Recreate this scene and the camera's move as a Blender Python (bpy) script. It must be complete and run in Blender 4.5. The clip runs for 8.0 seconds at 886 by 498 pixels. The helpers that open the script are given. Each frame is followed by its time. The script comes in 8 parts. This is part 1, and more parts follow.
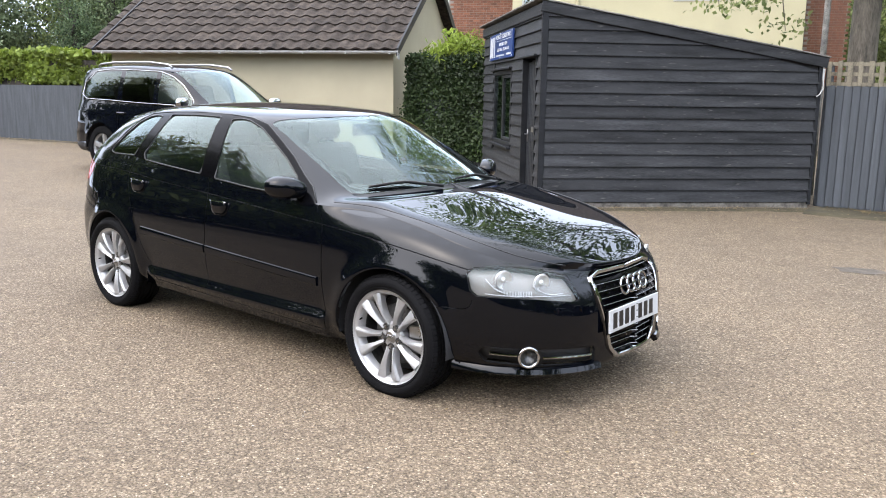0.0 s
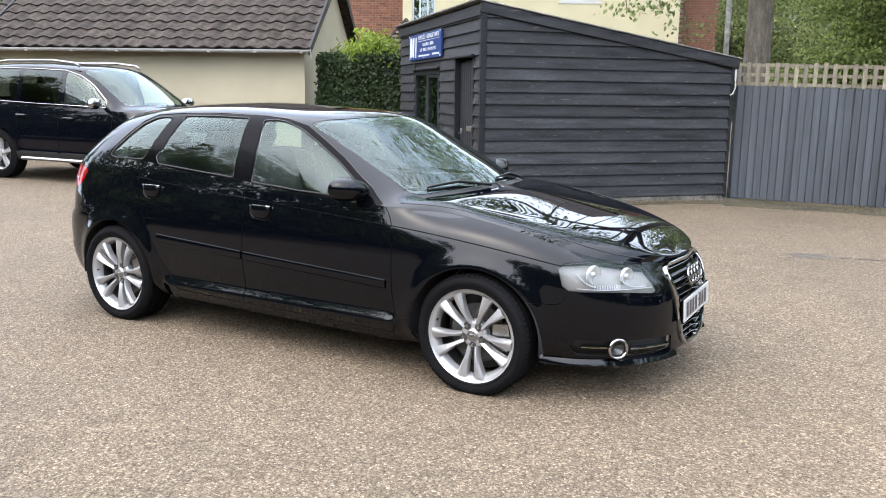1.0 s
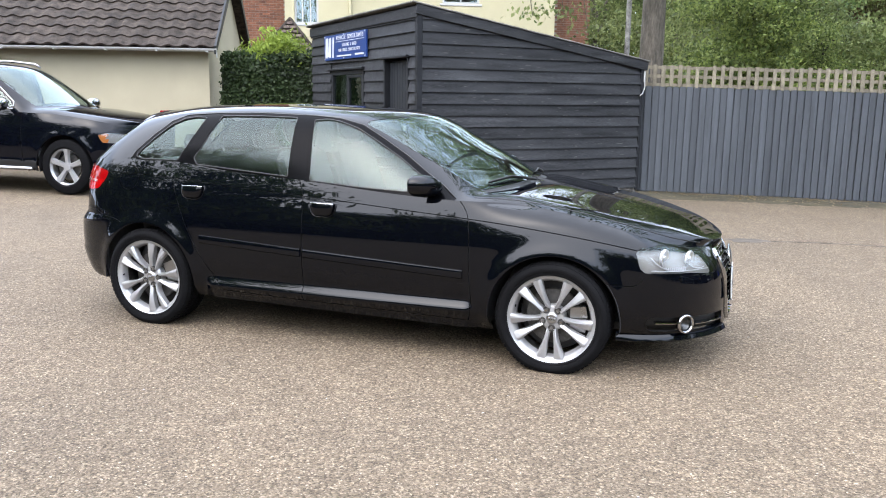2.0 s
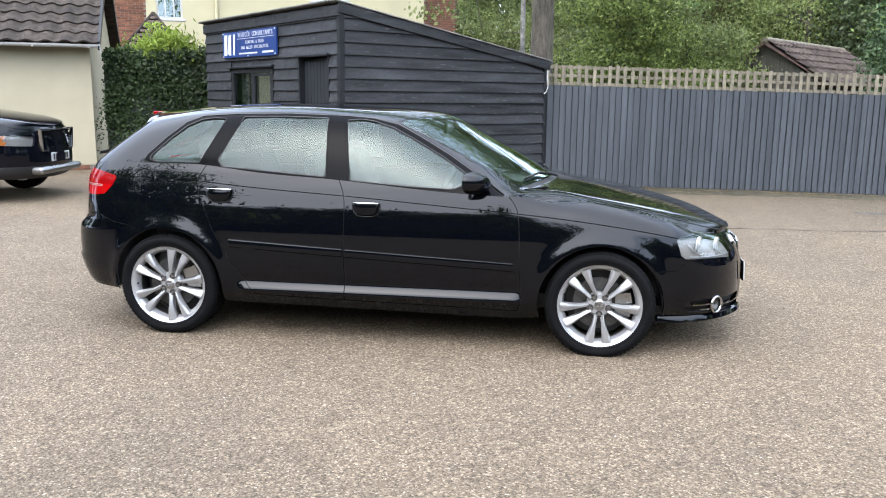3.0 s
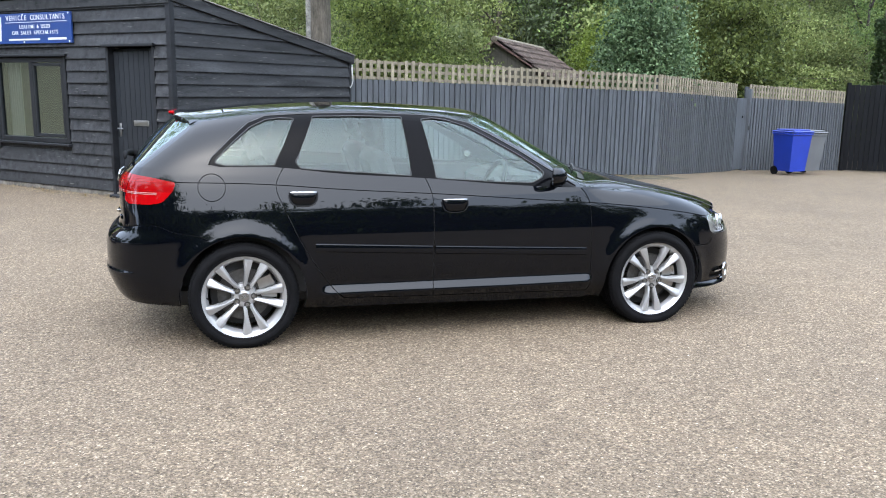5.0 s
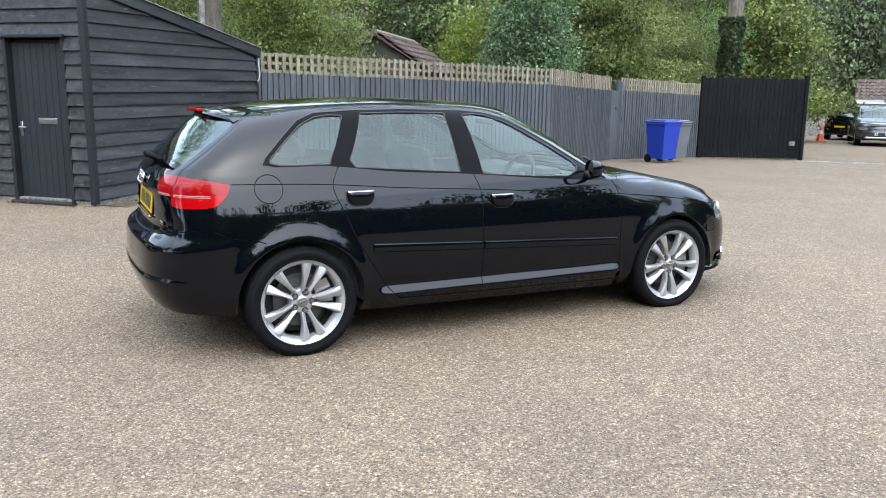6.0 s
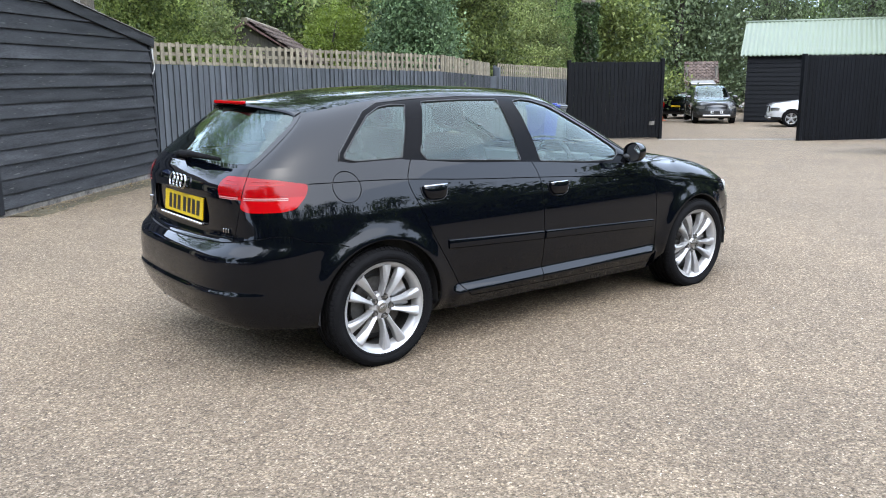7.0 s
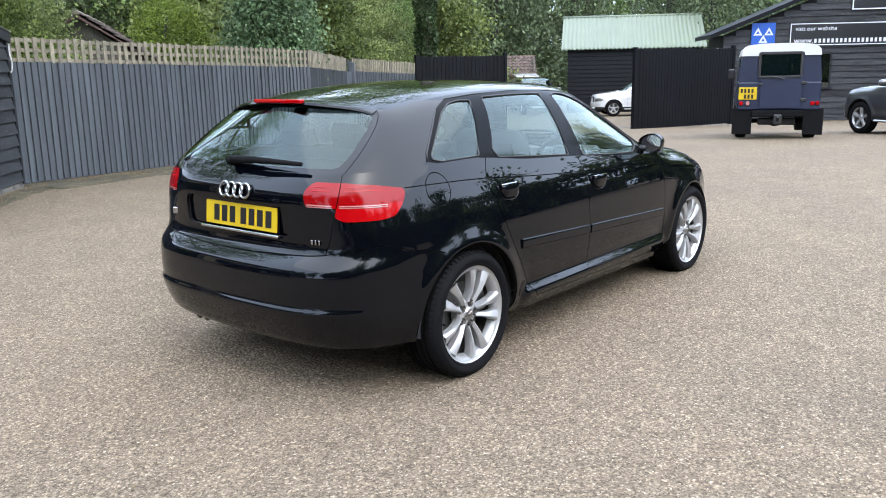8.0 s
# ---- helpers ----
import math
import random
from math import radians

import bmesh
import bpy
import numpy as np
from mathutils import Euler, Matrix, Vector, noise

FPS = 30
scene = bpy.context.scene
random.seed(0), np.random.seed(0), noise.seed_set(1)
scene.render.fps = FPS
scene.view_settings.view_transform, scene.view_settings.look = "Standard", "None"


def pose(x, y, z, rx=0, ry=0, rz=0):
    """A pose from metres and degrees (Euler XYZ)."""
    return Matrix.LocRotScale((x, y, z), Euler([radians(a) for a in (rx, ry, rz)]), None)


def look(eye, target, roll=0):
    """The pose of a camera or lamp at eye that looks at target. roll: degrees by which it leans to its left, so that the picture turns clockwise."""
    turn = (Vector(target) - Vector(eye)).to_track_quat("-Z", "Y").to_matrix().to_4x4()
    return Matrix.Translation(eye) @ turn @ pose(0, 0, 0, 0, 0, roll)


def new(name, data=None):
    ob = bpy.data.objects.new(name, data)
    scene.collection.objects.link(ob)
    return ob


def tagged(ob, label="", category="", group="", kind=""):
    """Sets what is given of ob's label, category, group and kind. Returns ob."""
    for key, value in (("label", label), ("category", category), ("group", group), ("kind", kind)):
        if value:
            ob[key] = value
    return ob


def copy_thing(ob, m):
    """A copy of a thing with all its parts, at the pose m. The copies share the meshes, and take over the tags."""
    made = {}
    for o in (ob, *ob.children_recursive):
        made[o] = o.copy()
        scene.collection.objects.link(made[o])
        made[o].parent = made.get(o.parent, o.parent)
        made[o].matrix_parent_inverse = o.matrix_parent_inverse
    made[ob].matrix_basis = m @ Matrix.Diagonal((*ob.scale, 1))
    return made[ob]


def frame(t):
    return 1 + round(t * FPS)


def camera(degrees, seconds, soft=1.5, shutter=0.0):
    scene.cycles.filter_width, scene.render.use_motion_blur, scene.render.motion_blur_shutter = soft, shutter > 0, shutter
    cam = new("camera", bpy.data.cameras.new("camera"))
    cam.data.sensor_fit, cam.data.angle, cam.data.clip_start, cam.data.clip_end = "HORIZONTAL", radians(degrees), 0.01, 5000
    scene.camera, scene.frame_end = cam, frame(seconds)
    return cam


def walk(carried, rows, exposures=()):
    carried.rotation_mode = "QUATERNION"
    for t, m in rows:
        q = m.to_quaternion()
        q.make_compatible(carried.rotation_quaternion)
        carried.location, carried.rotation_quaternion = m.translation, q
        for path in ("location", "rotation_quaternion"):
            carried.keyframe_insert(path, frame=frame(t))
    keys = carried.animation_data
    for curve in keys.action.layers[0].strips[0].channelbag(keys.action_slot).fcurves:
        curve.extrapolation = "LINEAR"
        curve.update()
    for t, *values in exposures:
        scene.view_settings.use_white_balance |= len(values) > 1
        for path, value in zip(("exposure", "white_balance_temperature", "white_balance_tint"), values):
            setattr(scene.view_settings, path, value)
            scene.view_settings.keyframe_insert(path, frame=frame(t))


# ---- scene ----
cam = camera(56.7, 8.0, soft=1.0)
PATH = [
    (0, (3.948, -3.715, 1.482), (2.7, -2.197, 1.11), 0.8),
    (0.5, (3.552, -4.056, 1.489), (2.429, -2.443, 1.118), 0.9),
    (1, (3.101, -4.335, 1.471), (2.122, -2.63, 1.102), 0.7),
    (1.5, (2.635, -4.705, 1.468), (1.814, -2.919, 1.102), 0.7),
    (2, (2.153, -5.044, 1.459), (1.495, -3.192, 1.094), 0.7),
    (3.5, (0.476, -5.602, 1.465), (0.389, -3.638, 1.097), 0.5),
    (4, (-0.15, -5.696, 1.486), (-0.03, -3.735, 1.116), 0.4),
    (4.5, (-0.76, -5.647, 1.483), (-0.442, -3.709, 1.108), 0.6),
    (6, (-2.525, -5.112, 1.483), (-1.658, -3.353, 1.093), 0.7),
    (6.5, (-2.995, -4.693, 1.468), (-1.966, -3.026, 1.064), 0.1),
    (7, (-3.491, -4.24, 1.463), (-2.297, -2.691, 1.048), -0.5),
    (7.5, (-3.915, -3.743, 1.464), (-2.56, -2.336, 1.037), -1.0),
    (8, (-4.298, -3.18, 1.474), (-2.785, -1.945, 1.042), -1.1),
]
walk(cam, [(t, look(eye, target, roll)) for t, eye, target, roll in PATH],
     exposures=[(0, 2.33, 7350, 14), (1, 2.38, 7200, 13), (2, 2.44, 7000, 13), (4, 2.42, 6800, 10), (6, 2.42, 6740, 10), (8, 2.38, 6740, 10)])

# ---- light: bright overcast day ----
world = bpy.data.worlds.new("overcast_sky")
scene.world = world
world.use_nodes = True
_n = world.node_tree.nodes
_l = world.node_tree.links
_sky = _n.new("ShaderNodeTexSky")
_sky.sky_type = 'NISHITA'
_sky.sun_disc = False
_sky.sun_elevation = radians(52)
_sky.sun_rotation = radians(200)
_sky.dust_density = 4.0
_sky.air_density = 1.0
_hue = _n.new("ShaderNodeHueSaturation")
_hue.inputs["Saturation"].default_value = 0.22
_l.new(_sky.outputs[0], _hue.inputs["Color"])
_cloud = _n.new("ShaderNodeMix")
_cloud.data_type = 'RGBA'
_cloud.inputs[0].default_value = 0.7
_cloud.inputs[7].default_value = (4.95, 6.4, 9.0, 1)
_l.new(_hue.outputs[0], _cloud.inputs[6])
_l.new(_cloud.outputs[2], _n["Background"].inputs["Color"])
_n["Background"].inputs["Strength"].default_value = 0.15

_sun = bpy.data.lights.new("sun", 'SUN')
_sun.energy = 0.6
_sun.angle = radians(110)
_sun.color = (1.0, 0.95, 0.88)
sun = new("sun", _sun)
sun.matrix_world = look((0, 0, 30), (4, 10, 0))


# ---- materials ----
def nodes_of(name):
    m = bpy.data.materials.new(name)
    m.use_nodes = True
    return m, m.node_tree.nodes, m.node_tree.links, m.node_tree.nodes["Principled BSDF"]


def surf(name, base, rough=0.6, metal=0.0, var=0.15, scale=6.0, grain=60.0, bump=0.15, tint=None, rnd=0.0, stretch=(1, 1, 1), spec=0.5, coat=0.0, depth=0.01, rvar=0.1):
    """A surface with variation at two scales, fine relief, and a per-object shift."""
    m, n, l, b = nodes_of(name)
    tc = n.new("ShaderNodeTexCoord")
    mp = n.new("ShaderNodeMapping")
    mp.inputs["Scale"].default_value = stretch
    l.new(tc.outputs["Object"], mp.inputs["Vector"])
    oi = n.new("ShaderNodeObjectInfo")
    add = n.new("ShaderNodeVectorMath")
    mul = n.new("ShaderNodeMath")
    mul.operation = 'MULTIPLY'
    mul.inputs[1].default_value = 37.0
    l.new(oi.outputs["Random"], mul.inputs[0])
    l.new(mp.outputs[0], add.inputs[0])
    l.new(mul.outputs[0], add.inputs[1])
    big = n.new("ShaderNodeTexNoise")
    big.inputs["Scale"].default_value = scale
    big.inputs["Detail"].default_value = 5
    fine = n.new("ShaderNodeTexNoise")
    fine.inputs["Scale"].default_value = grain
    fine.inputs["Detail"].default_value = 3
    for t in (big, fine):
        l.new(add.outputs[0], t.inputs["Vector"])
    mix = n.new("ShaderNodeMix")
    mix.data_type = 'FLOAT'
    mix.inputs[0].default_value = 0.4
    l.new(big.outputs["Fac"], mix.inputs[2])
    l.new(fine.outputs["Fac"], mix.inputs[3])
    ramp = n.new("ShaderNodeValToRGB")
    lo = [max(0, c * (1 - 2.2 * var)) for c in base]
    hi = [min(1, c * (1 + 2.2 * var)) for c in (tint or base)]
    ramp.color_ramp.elements[0].position, ramp.color_ramp.elements[1].position = 0.3, 0.7
    ramp.color_ramp.elements[0].color = (*lo, 1)
    ramp.color_ramp.elements[1].color = (*hi, 1)
    l.new(mix.outputs[0], ramp.inputs[0])
    out = ramp.outputs[0]
    if rnd:
        mr = n.new("ShaderNodeMapRange")
        mr.inputs["To Min"].default_value, mr.inputs["To Max"].default_value = 1 - rnd, 1 + rnd
        l.new(oi.outputs["Random"], mr.inputs["Value"])
        hs = n.new("ShaderNodeHueSaturation")
        l.new(mr.outputs[0], hs.inputs["Value"])
        l.new(out, hs.inputs["Color"])
        out = hs.outputs[0]
    l.new(out, b.inputs["Base Color"])
    rr = n.new("ShaderNodeMapRange")
    rr.inputs["To Min"].default_value, rr.inputs["To Max"].default_value = max(0, rough - rvar), min(1, rough + rvar)
    l.new(big.outputs["Fac"], rr.inputs["Value"])
    l.new(rr.outputs[0], b.inputs["Roughness"])
    b.inputs["Metallic"].default_value = metal
    b.inputs["Specular IOR Level"].default_value = spec
    b.inputs["Coat Weight"].default_value = coat
    b.inputs["Coat Roughness"].default_value = 0.03
    if bump:
        bp = n.new("ShaderNodeBump")
        bp.inputs["Strength"].default_value = bump
        bp.inputs["Distance"].default_value = depth
        l.new(mix.outputs[0], bp.inputs["Height"])
        l.new(bp.outputs[0], b.inputs["Normal"])
    return m


def plain(name, base, rough=0.5, metal=0.0, coat=0.0, spec=0.5, trans=0.0, ior=1.45, coat_ior=1.5):
    m, n, l, b = nodes_of(name)
    b.inputs["Base Color"].default_value = (*base, 1)
    b.inputs["Roughness"].default_value = rough
    b.inputs["Metallic"].default_value = metal
    b.inputs["Coat Weight"].default_value = coat
    b.inputs["Coat Roughness"].default_value = 0.02
    b.inputs["Coat IOR"].default_value = coat_ior
    b.inputs["Specular IOR Level"].default_value = spec
    b.inputs["Transmission Weight"].default_value = trans
    b.inputs["IOR"].default_value = ior
    return m


def pane_glass(name, tint, gloss=0.25):
    """A thin pane: clear tinted body with a mirror-like surface sheen by the angle of view."""
    m, n, l, b = nodes_of(name)
    n.remove(b)
    tr = n.new("ShaderNodeBsdfTransparent")
    tr.inputs[0].default_value = (*tint, 1)
    gl = n.new("ShaderNodeBsdfGlossy")
    gl.inputs["Roughness"].default_value = 0.01
    gl.inputs["Color"].default_value = (0.84, 0.97, 0.93, 1)
    lw = n.new("ShaderNodeLayerWeight")
    lw.inputs["Blend"].default_value = 0.5
    fr = n.new("ShaderNodeMath")
    fr.operation = 'POWER'
    fr.inputs[1].default_value = 4.0
    l.new(lw.outputs["Facing"], fr.inputs[0])
    sc = n.new("ShaderNodeMath")
    sc.operation = 'MULTIPLY_ADD'
    sc.use_clamp = True
    sc.inputs[1].default_value = 0.9
    sc.inputs[2].default_value = gloss
    l.new(fr.outputs[0], sc.inputs[0])
    mx = n.new("ShaderNodeMixShader")
    l.new(sc.outputs[0], mx.inputs[0])
    l.new(tr.outputs[0], mx.inputs[1])
    l.new(gl.outputs[0], mx.inputs[2])
    l.new(mx.outputs[0], n["Material Output"].inputs["Surface"])
    return m


def leafy(name, dark, light, thick=0.35):
    """Foliage: every leaf of the mesh its own green, partly lit through."""
    m, n, l, b = nodes_of(name)
    geo = n.new("ShaderNodeNewGeometry")
    ramp = n.new("ShaderNodeValToRGB")
    ramp.color_ramp.elements[0].color = (*dark, 1)
    ramp.color_ramp.elements[1].color = (*light, 1)
    l.new(geo.outputs["Random Per Island"], ramp.inputs[0])
    oi = n.new("ShaderNodeObjectInfo")
    mr = n.new("ShaderNodeMapRange")
    mr.inputs["To Min"].default_value, mr.inputs["To Max"].default_value = 0.7, 1.3
    l.new(oi.outputs["Random"], mr.inputs["Value"])
    # random tone by clump; its darks stand in for shaded gaps in the foliage
    tc = n.new("ShaderNodeTexCoord")
    no = n.new("ShaderNodeTexNoise")
    no.inputs["Scale"].default_value = 0.9
    no.inputs["Detail"].default_value = 2.0
    l.new(tc.outputs["Object"], no.inputs["Vector"])
    clump_tone = n.new("ShaderNodeMapRange")
    clump_tone.inputs["From Min"].default_value, clump_tone.inputs["From Max"].default_value = 0.32, 0.68
    clump_tone.inputs["To Min"].default_value, clump_tone.inputs["To Max"].default_value = 0.62, 1.32
    l.new(no.outputs["Fac"], clump_tone.inputs["Value"])
    both = n.new("ShaderNodeMath")
    both.operation = 'MULTIPLY'
    l.new(mr.outputs[0], both.inputs[0])
    l.new(clump_tone.outputs[0], both.inputs[1])
    hs = n.new("ShaderNodeHueSaturation")
    l.new(both.outputs[0], hs.inputs["Value"])
    l.new(ramp.outputs[0], hs.inputs["Color"])
    l.new(hs.outputs[0], b.inputs["Base Color"])
    b.inputs["Roughness"].default_value = 0.55
    b.inputs["Specular IOR Level"].default_value = 0.3
    tl = n.new("ShaderNodeBsdfTranslucent")
    l.new(hs.outputs[0], tl.inputs["Color"])
    mx = n.new("ShaderNodeMixShader")
    mx.inputs[0].default_value = thick
    l.new(b.outputs[0], mx.inputs[1])
    l.new(tl.outputs[0], mx.inputs[2])
    l.new(mx.outputs[0], n["Material Output"].inputs["Surface"])
    return m


def asphalt_material():
    m, n, l, b = nodes_of("worn_asphalt")
    tc = n.new("ShaderNodeTexCoord")

    def noise_at(scale, detail=4, rough=0.6):
        t = n.new("ShaderNodeTexNoise")
        t.inputs["Scale"].default_value = scale
        t.inputs["Detail"].default_value = detail
        t.inputs["Roughness"].default_value = rough
        l.new(tc.outputs["Object"], t.inputs["Vector"])
        return t

    def ramp_of(fac, stops):
        r = n.new("ShaderNodeValToRGB")
        e = r.color_ramp.elements
        while len(e) < len(stops):
            e.new(0.5)
        for k, (p, c) in enumerate(stops):
            e[k].position, e[k].color = p, (*c, 1)
        l.new(fac, r.inputs[0])
        return r.outputs[0]

    def mixed(kind, fac, a, c):
        x = n.new("ShaderNodeMix")
        x.data_type, x.blend_type = 'RGBA', kind
        if isinstance(fac, float):
            x.inputs[0].default_value = fac
        else:
            l.new(fac, x.inputs[0])
        l.new(a, x.inputs[6])
        l.new(c, x.inputs[7])
        return x.outputs[2]

    def chips_at(scale, stops):
        v = n.new("ShaderNodeTexVoronoi")
        v.inputs["Scale"].default_value = scale
        l.new(tc.outputs["Object"], v.inputs["Vector"])
        sep = n.new("ShaderNodeSeparateColor")
        l.new(v.outputs["Color"], sep.inputs[0])
        return v, ramp_of(sep.outputs[0], stops)

    stone, chips = chips_at(150, [(0.0, (0.0705, 0.0540, 0.0383)), (0.35, (0.1325, 0.1025, 0.0725)), (0.8, (0.186, 0.1465, 0.1038)), (0.95, (0.238, 0.1915, 0.138)), (1.0, (0.360, 0.303, 0.230))])
    stone2, chips2 = chips_at(62, [(0.0, (0.62, 0.61, 0.60)), (0.3, (0.92, 0.92, 0.92)), (0.75, (1.06, 1.06, 1.06)), (1.0, (1.38, 1.36, 1.33))])
    col = mixed('MULTIPLY', 0.75, chips, chips2)
    binder = ramp_of(stone2.outputs["Distance"], [(0.28, (1.05, 1.05, 1.05)), (0.62, (0.66, 0.64, 0.63))])
    col = mixed('MULTIPLY', 0.8, col, binder)
    patch = ramp_of(noise_at(0.45, 6, 0.65).outputs["Fac"], [(0.32, (0.86, 0.865, 0.875)), (0.5, (1.0, 0.995, 0.985)), (0.7, (1.1, 1.085, 1.06))])
    col = mixed('MULTIPLY', 0.9, col, patch)
    blot = ramp_of(noise_at(3.0, 5).outputs["Fac"], [(0.3, (0.88, 0.88, 0.88)), (0.6, (1.03, 1.03, 1.02))])
    col = mixed('MULTIPLY', 0.8, col, blot)
    l.new(col, b.inputs["Base Color"])
    b.inputs["Roughness"].default_value = 0.85
    b.inputs["Specular IOR Level"].default_value = 0.2
    bp = n.new("ShaderNodeBump")
    bp.inputs["Strength"].default_value = 0.9
    bp.inputs["Distance"].default_value = 0.008
    l.new(stone2.outputs["Distance"], bp.inputs["Height"])
    bp.invert = True
    l.new(bp.outputs[0], b.inputs["Normal"])
    return m


def worn_boards(name, base, light, scuff):
    """Black-stained sawn boards: grain along the board, greyed streaks and small bare scuffs."""
    m = surf(name, base, 0.55, var=0.3, scale=3, grain=40, bump=0.55, tint=light, rnd=0.3, stretch=(0.4, 4, 4), depth=0.006, spec=0.12)
    n, l, b = m.node_tree.nodes, m.node_tree.links, m.node_tree.nodes["Principled BSDF"]
    col = b.inputs["Base Color"].links[0].from_socket
    tc = n.new("ShaderNodeTexCoord")
    for size, lo, hi, tone in (((0.9, 0.9, 5.0), 0.50, 0.70, light), ((4.0, 4.0, 26.0), 0.64, 0.72, scuff)):
        mp = n.new("ShaderNodeMapping")
        mp.inputs["Scale"].default_value = size
        l.new(tc.outputs["Object"], mp.inputs["Vector"])
        t = n.new("ShaderNodeTexNoise")
        t.inputs["Scale"].default_value, t.inputs["Detail"].default_value = 1.6, 6
        l.new(mp.outputs[0], t.inputs["Vector"])
        r = n.new("ShaderNodeMapRange")
        r.inputs["From Min"].default_value, r.inputs["From Max"].default_value = lo, hi
        l.new(t.outputs["Fac"], r.inputs["Value"])
        x = n.new("ShaderNodeMix")
        x.data_type = 'RGBA'
        l.new(r.outputs[0], x.inputs[0])
        l.new(col, x.inputs[6])
        x.inputs[7].default_value = (*tone, 1)
        col = x.outputs[2]
    l.new(col, b.inputs["Base Color"])
    return m


ASPHALT = asphalt_material()
BOARD_BLACK = worn_boards("black_stained_boards", (0.0070, 0.0075, 0.0086), (0.030, 0.0312, 0.0335), (0.085, 0.083, 0.08))
TRIM_GREY = surf("charcoal_painted_timber", (0.01188, 0.01296, 0.01512), 0.5, var=0.15, scale=5, bump=0.2, depth=0.003, spec=0.18)
DOOR_GREY = surf("grey_painted_door", (0.01512, 0.01728, 0.02052), 0.5, var=0.12, scale=4, bump=0.15, stretch=(3, 3, 0.4), depth=0.003, spec=0.18)
FENCE_GREY = surf("slate_grey_fence_paint", (0.0635, 0.070, 0.0775), 0.65, var=0.16, scale=4, grain=45, bump=0.4, rnd=0.12, stretch=(4, 4, 0.35), depth=0.004, spec=0.2)
TRELLIS = surf("weathered_bare_timber", (0.165, 0.143, 0.102), 0.8, var=0.25, scale=5, grain=40, bump=0.4, rnd=0.25, stretch=(3, 3, 0.6))
OLD_WOOD = surf("grey_weathered_timber", (0.108, 0.0972, 0.081), 0.85, var=0.25, scale=4, bump=0.4, rnd=0.2, stretch=(4, 4, 0.4))
CREAM = surf("cream_painted_render", (0.3564, 0.3159, 0.2214), 0.85, var=0.06, scale=1.2, grain=120, bump=0.25, depth=0.004)
CREAM_PALE = surf("pale_yellow_render", (0.3996, 0.3618, 0.2322), 0.85, var=0.05, scale=0.8, grain=90, bump=0.2, depth=0.004)
ROOF_TILE = surf("dark_brown_concrete_tile", (0.0125, 0.0098, 0.0082), 0.85, var=0.4, scale=9, grain=55, bump=0.5, tint=(0.038, 0.030, 0.0245), rnd=0.25, spec=0.15)
ROOF_OLD = surf("mossy_old_clay_tile", (0.030, 0.021, 0.018), 0.9, var=0.35, scale=7, grain=45, bump=0.5, tint=(0.085, 0.064, 0.054), rnd=0.3, spec=0.15)
ROOF_RED = surf("old_red_brown_tile", (0.1053, 0.0648, 0.05265), 0.85, var=0.3, scale=9, grain=55, bump=0.5, rnd=0.25)
BRICK = surf("red_brick", (0.1512, 0.0621, 0.0351), 0.85, var=0.25, scale=8, grain=80, bump=0.4, rnd=0.3)
MORTAR = surf("grey_mortar", (0.1836, 0.162, 0.1404), 0.9, var=0.1, scale=10, bump=0.3)
WHITE_PVC = surf("white_plastic", (0.405, 0.405, 0.3942), 0.35, var=0.04, scale=3, bump=0.0)
GREEN_TIN = surf("pale_green_sheet_metal", (0.092, 0.115, 0.076), 0.5, var=0.06, scale=1.5, bump=0.05)
TIN_GREY = surf("grey_corrugated_sheet", (0.108, 0.1026, 0.0918), 0.7, var=0.3, scale=6, bump=0.2, spec=0.25)
CONCRETE = surf("mossy_concrete", (0.08424, 0.07776, 0.06804), 0.9, var=0.3, scale=9, grain=70, bump=0.6, tint=(0.2268, 0.216, 0.1944))
BITUMEN = surf("dark_bitumen", (0.050, 0.041, 0.032), 0.9, var=0.35, scale=9, grain=90, bump=0.5, tint=(0.075, 0.062, 0.048))
FOOTING = surf("mottled_brick_footing", (0.040, 0.034, 0.028), 0.9, var=0.35, scale=6, grain=22, bump=0.7, tint=(0.125, 0.115, 0.10))
BLACK_GATE = surf("black_painted_gate", (0.0027, 0.0032, 0.0044), 0.55, var=0.25, scale=3, bump=0.25, rnd=0.2, stretch=(4, 4, 0.4), spec=0.12)
BARK = surf("grey_brown_bark", (0.1026, 0.0864, 0.0675), 0.9, var=0.35, scale=5, grain=25, bump=0.9, stretch=(3, 3, 0.6), depth=0.03)
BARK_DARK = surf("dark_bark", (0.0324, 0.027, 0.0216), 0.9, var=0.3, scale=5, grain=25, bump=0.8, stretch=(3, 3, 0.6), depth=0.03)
BIN_BLUE = surf("blue_plastic", (0.00648, 0.027, 0.243), 0.4, var=0.08, scale=3, bump=0.05)
BIN_GREY = surf("grey_plastic", (0.0864, 0.0918, 0.0972), 0.45, var=0.08, scale=3, bump=0.05)
SIGN_BLUE = plain("sign_blue", (0.00648, 0.0297, 0.1296), 0.4)
SIGN_BRIGHT = plain("bright_blue_sign", (0.006, 0.062, 0.30), 0.4)
SIGN_WHITE = plain("sign_white", (0.459, 0.4698, 0.486), 0.4)
SIGN_BLACK = plain("sign_black", (0.00648, 0.00702, 0.00864), 0.35)
STEEL = surf("brushed_steel", (0.324, 0.324, 0.324), 0.3, metal=1.0, var=0.05, scale=5, bump=0.02)
HOUSE_GLASS = pane_glass("window_glass", (0.6, 0.63, 0.63), 0.12)
DARK_ROOM = plain("dark_interior", (0.03, 0.03, 0.032), 0.9)
PALE_CLOTH = surf("pale_blind", (0.297, 0.2916, 0.27), 0.9, var=0.06, scale=3, bump=0.1)
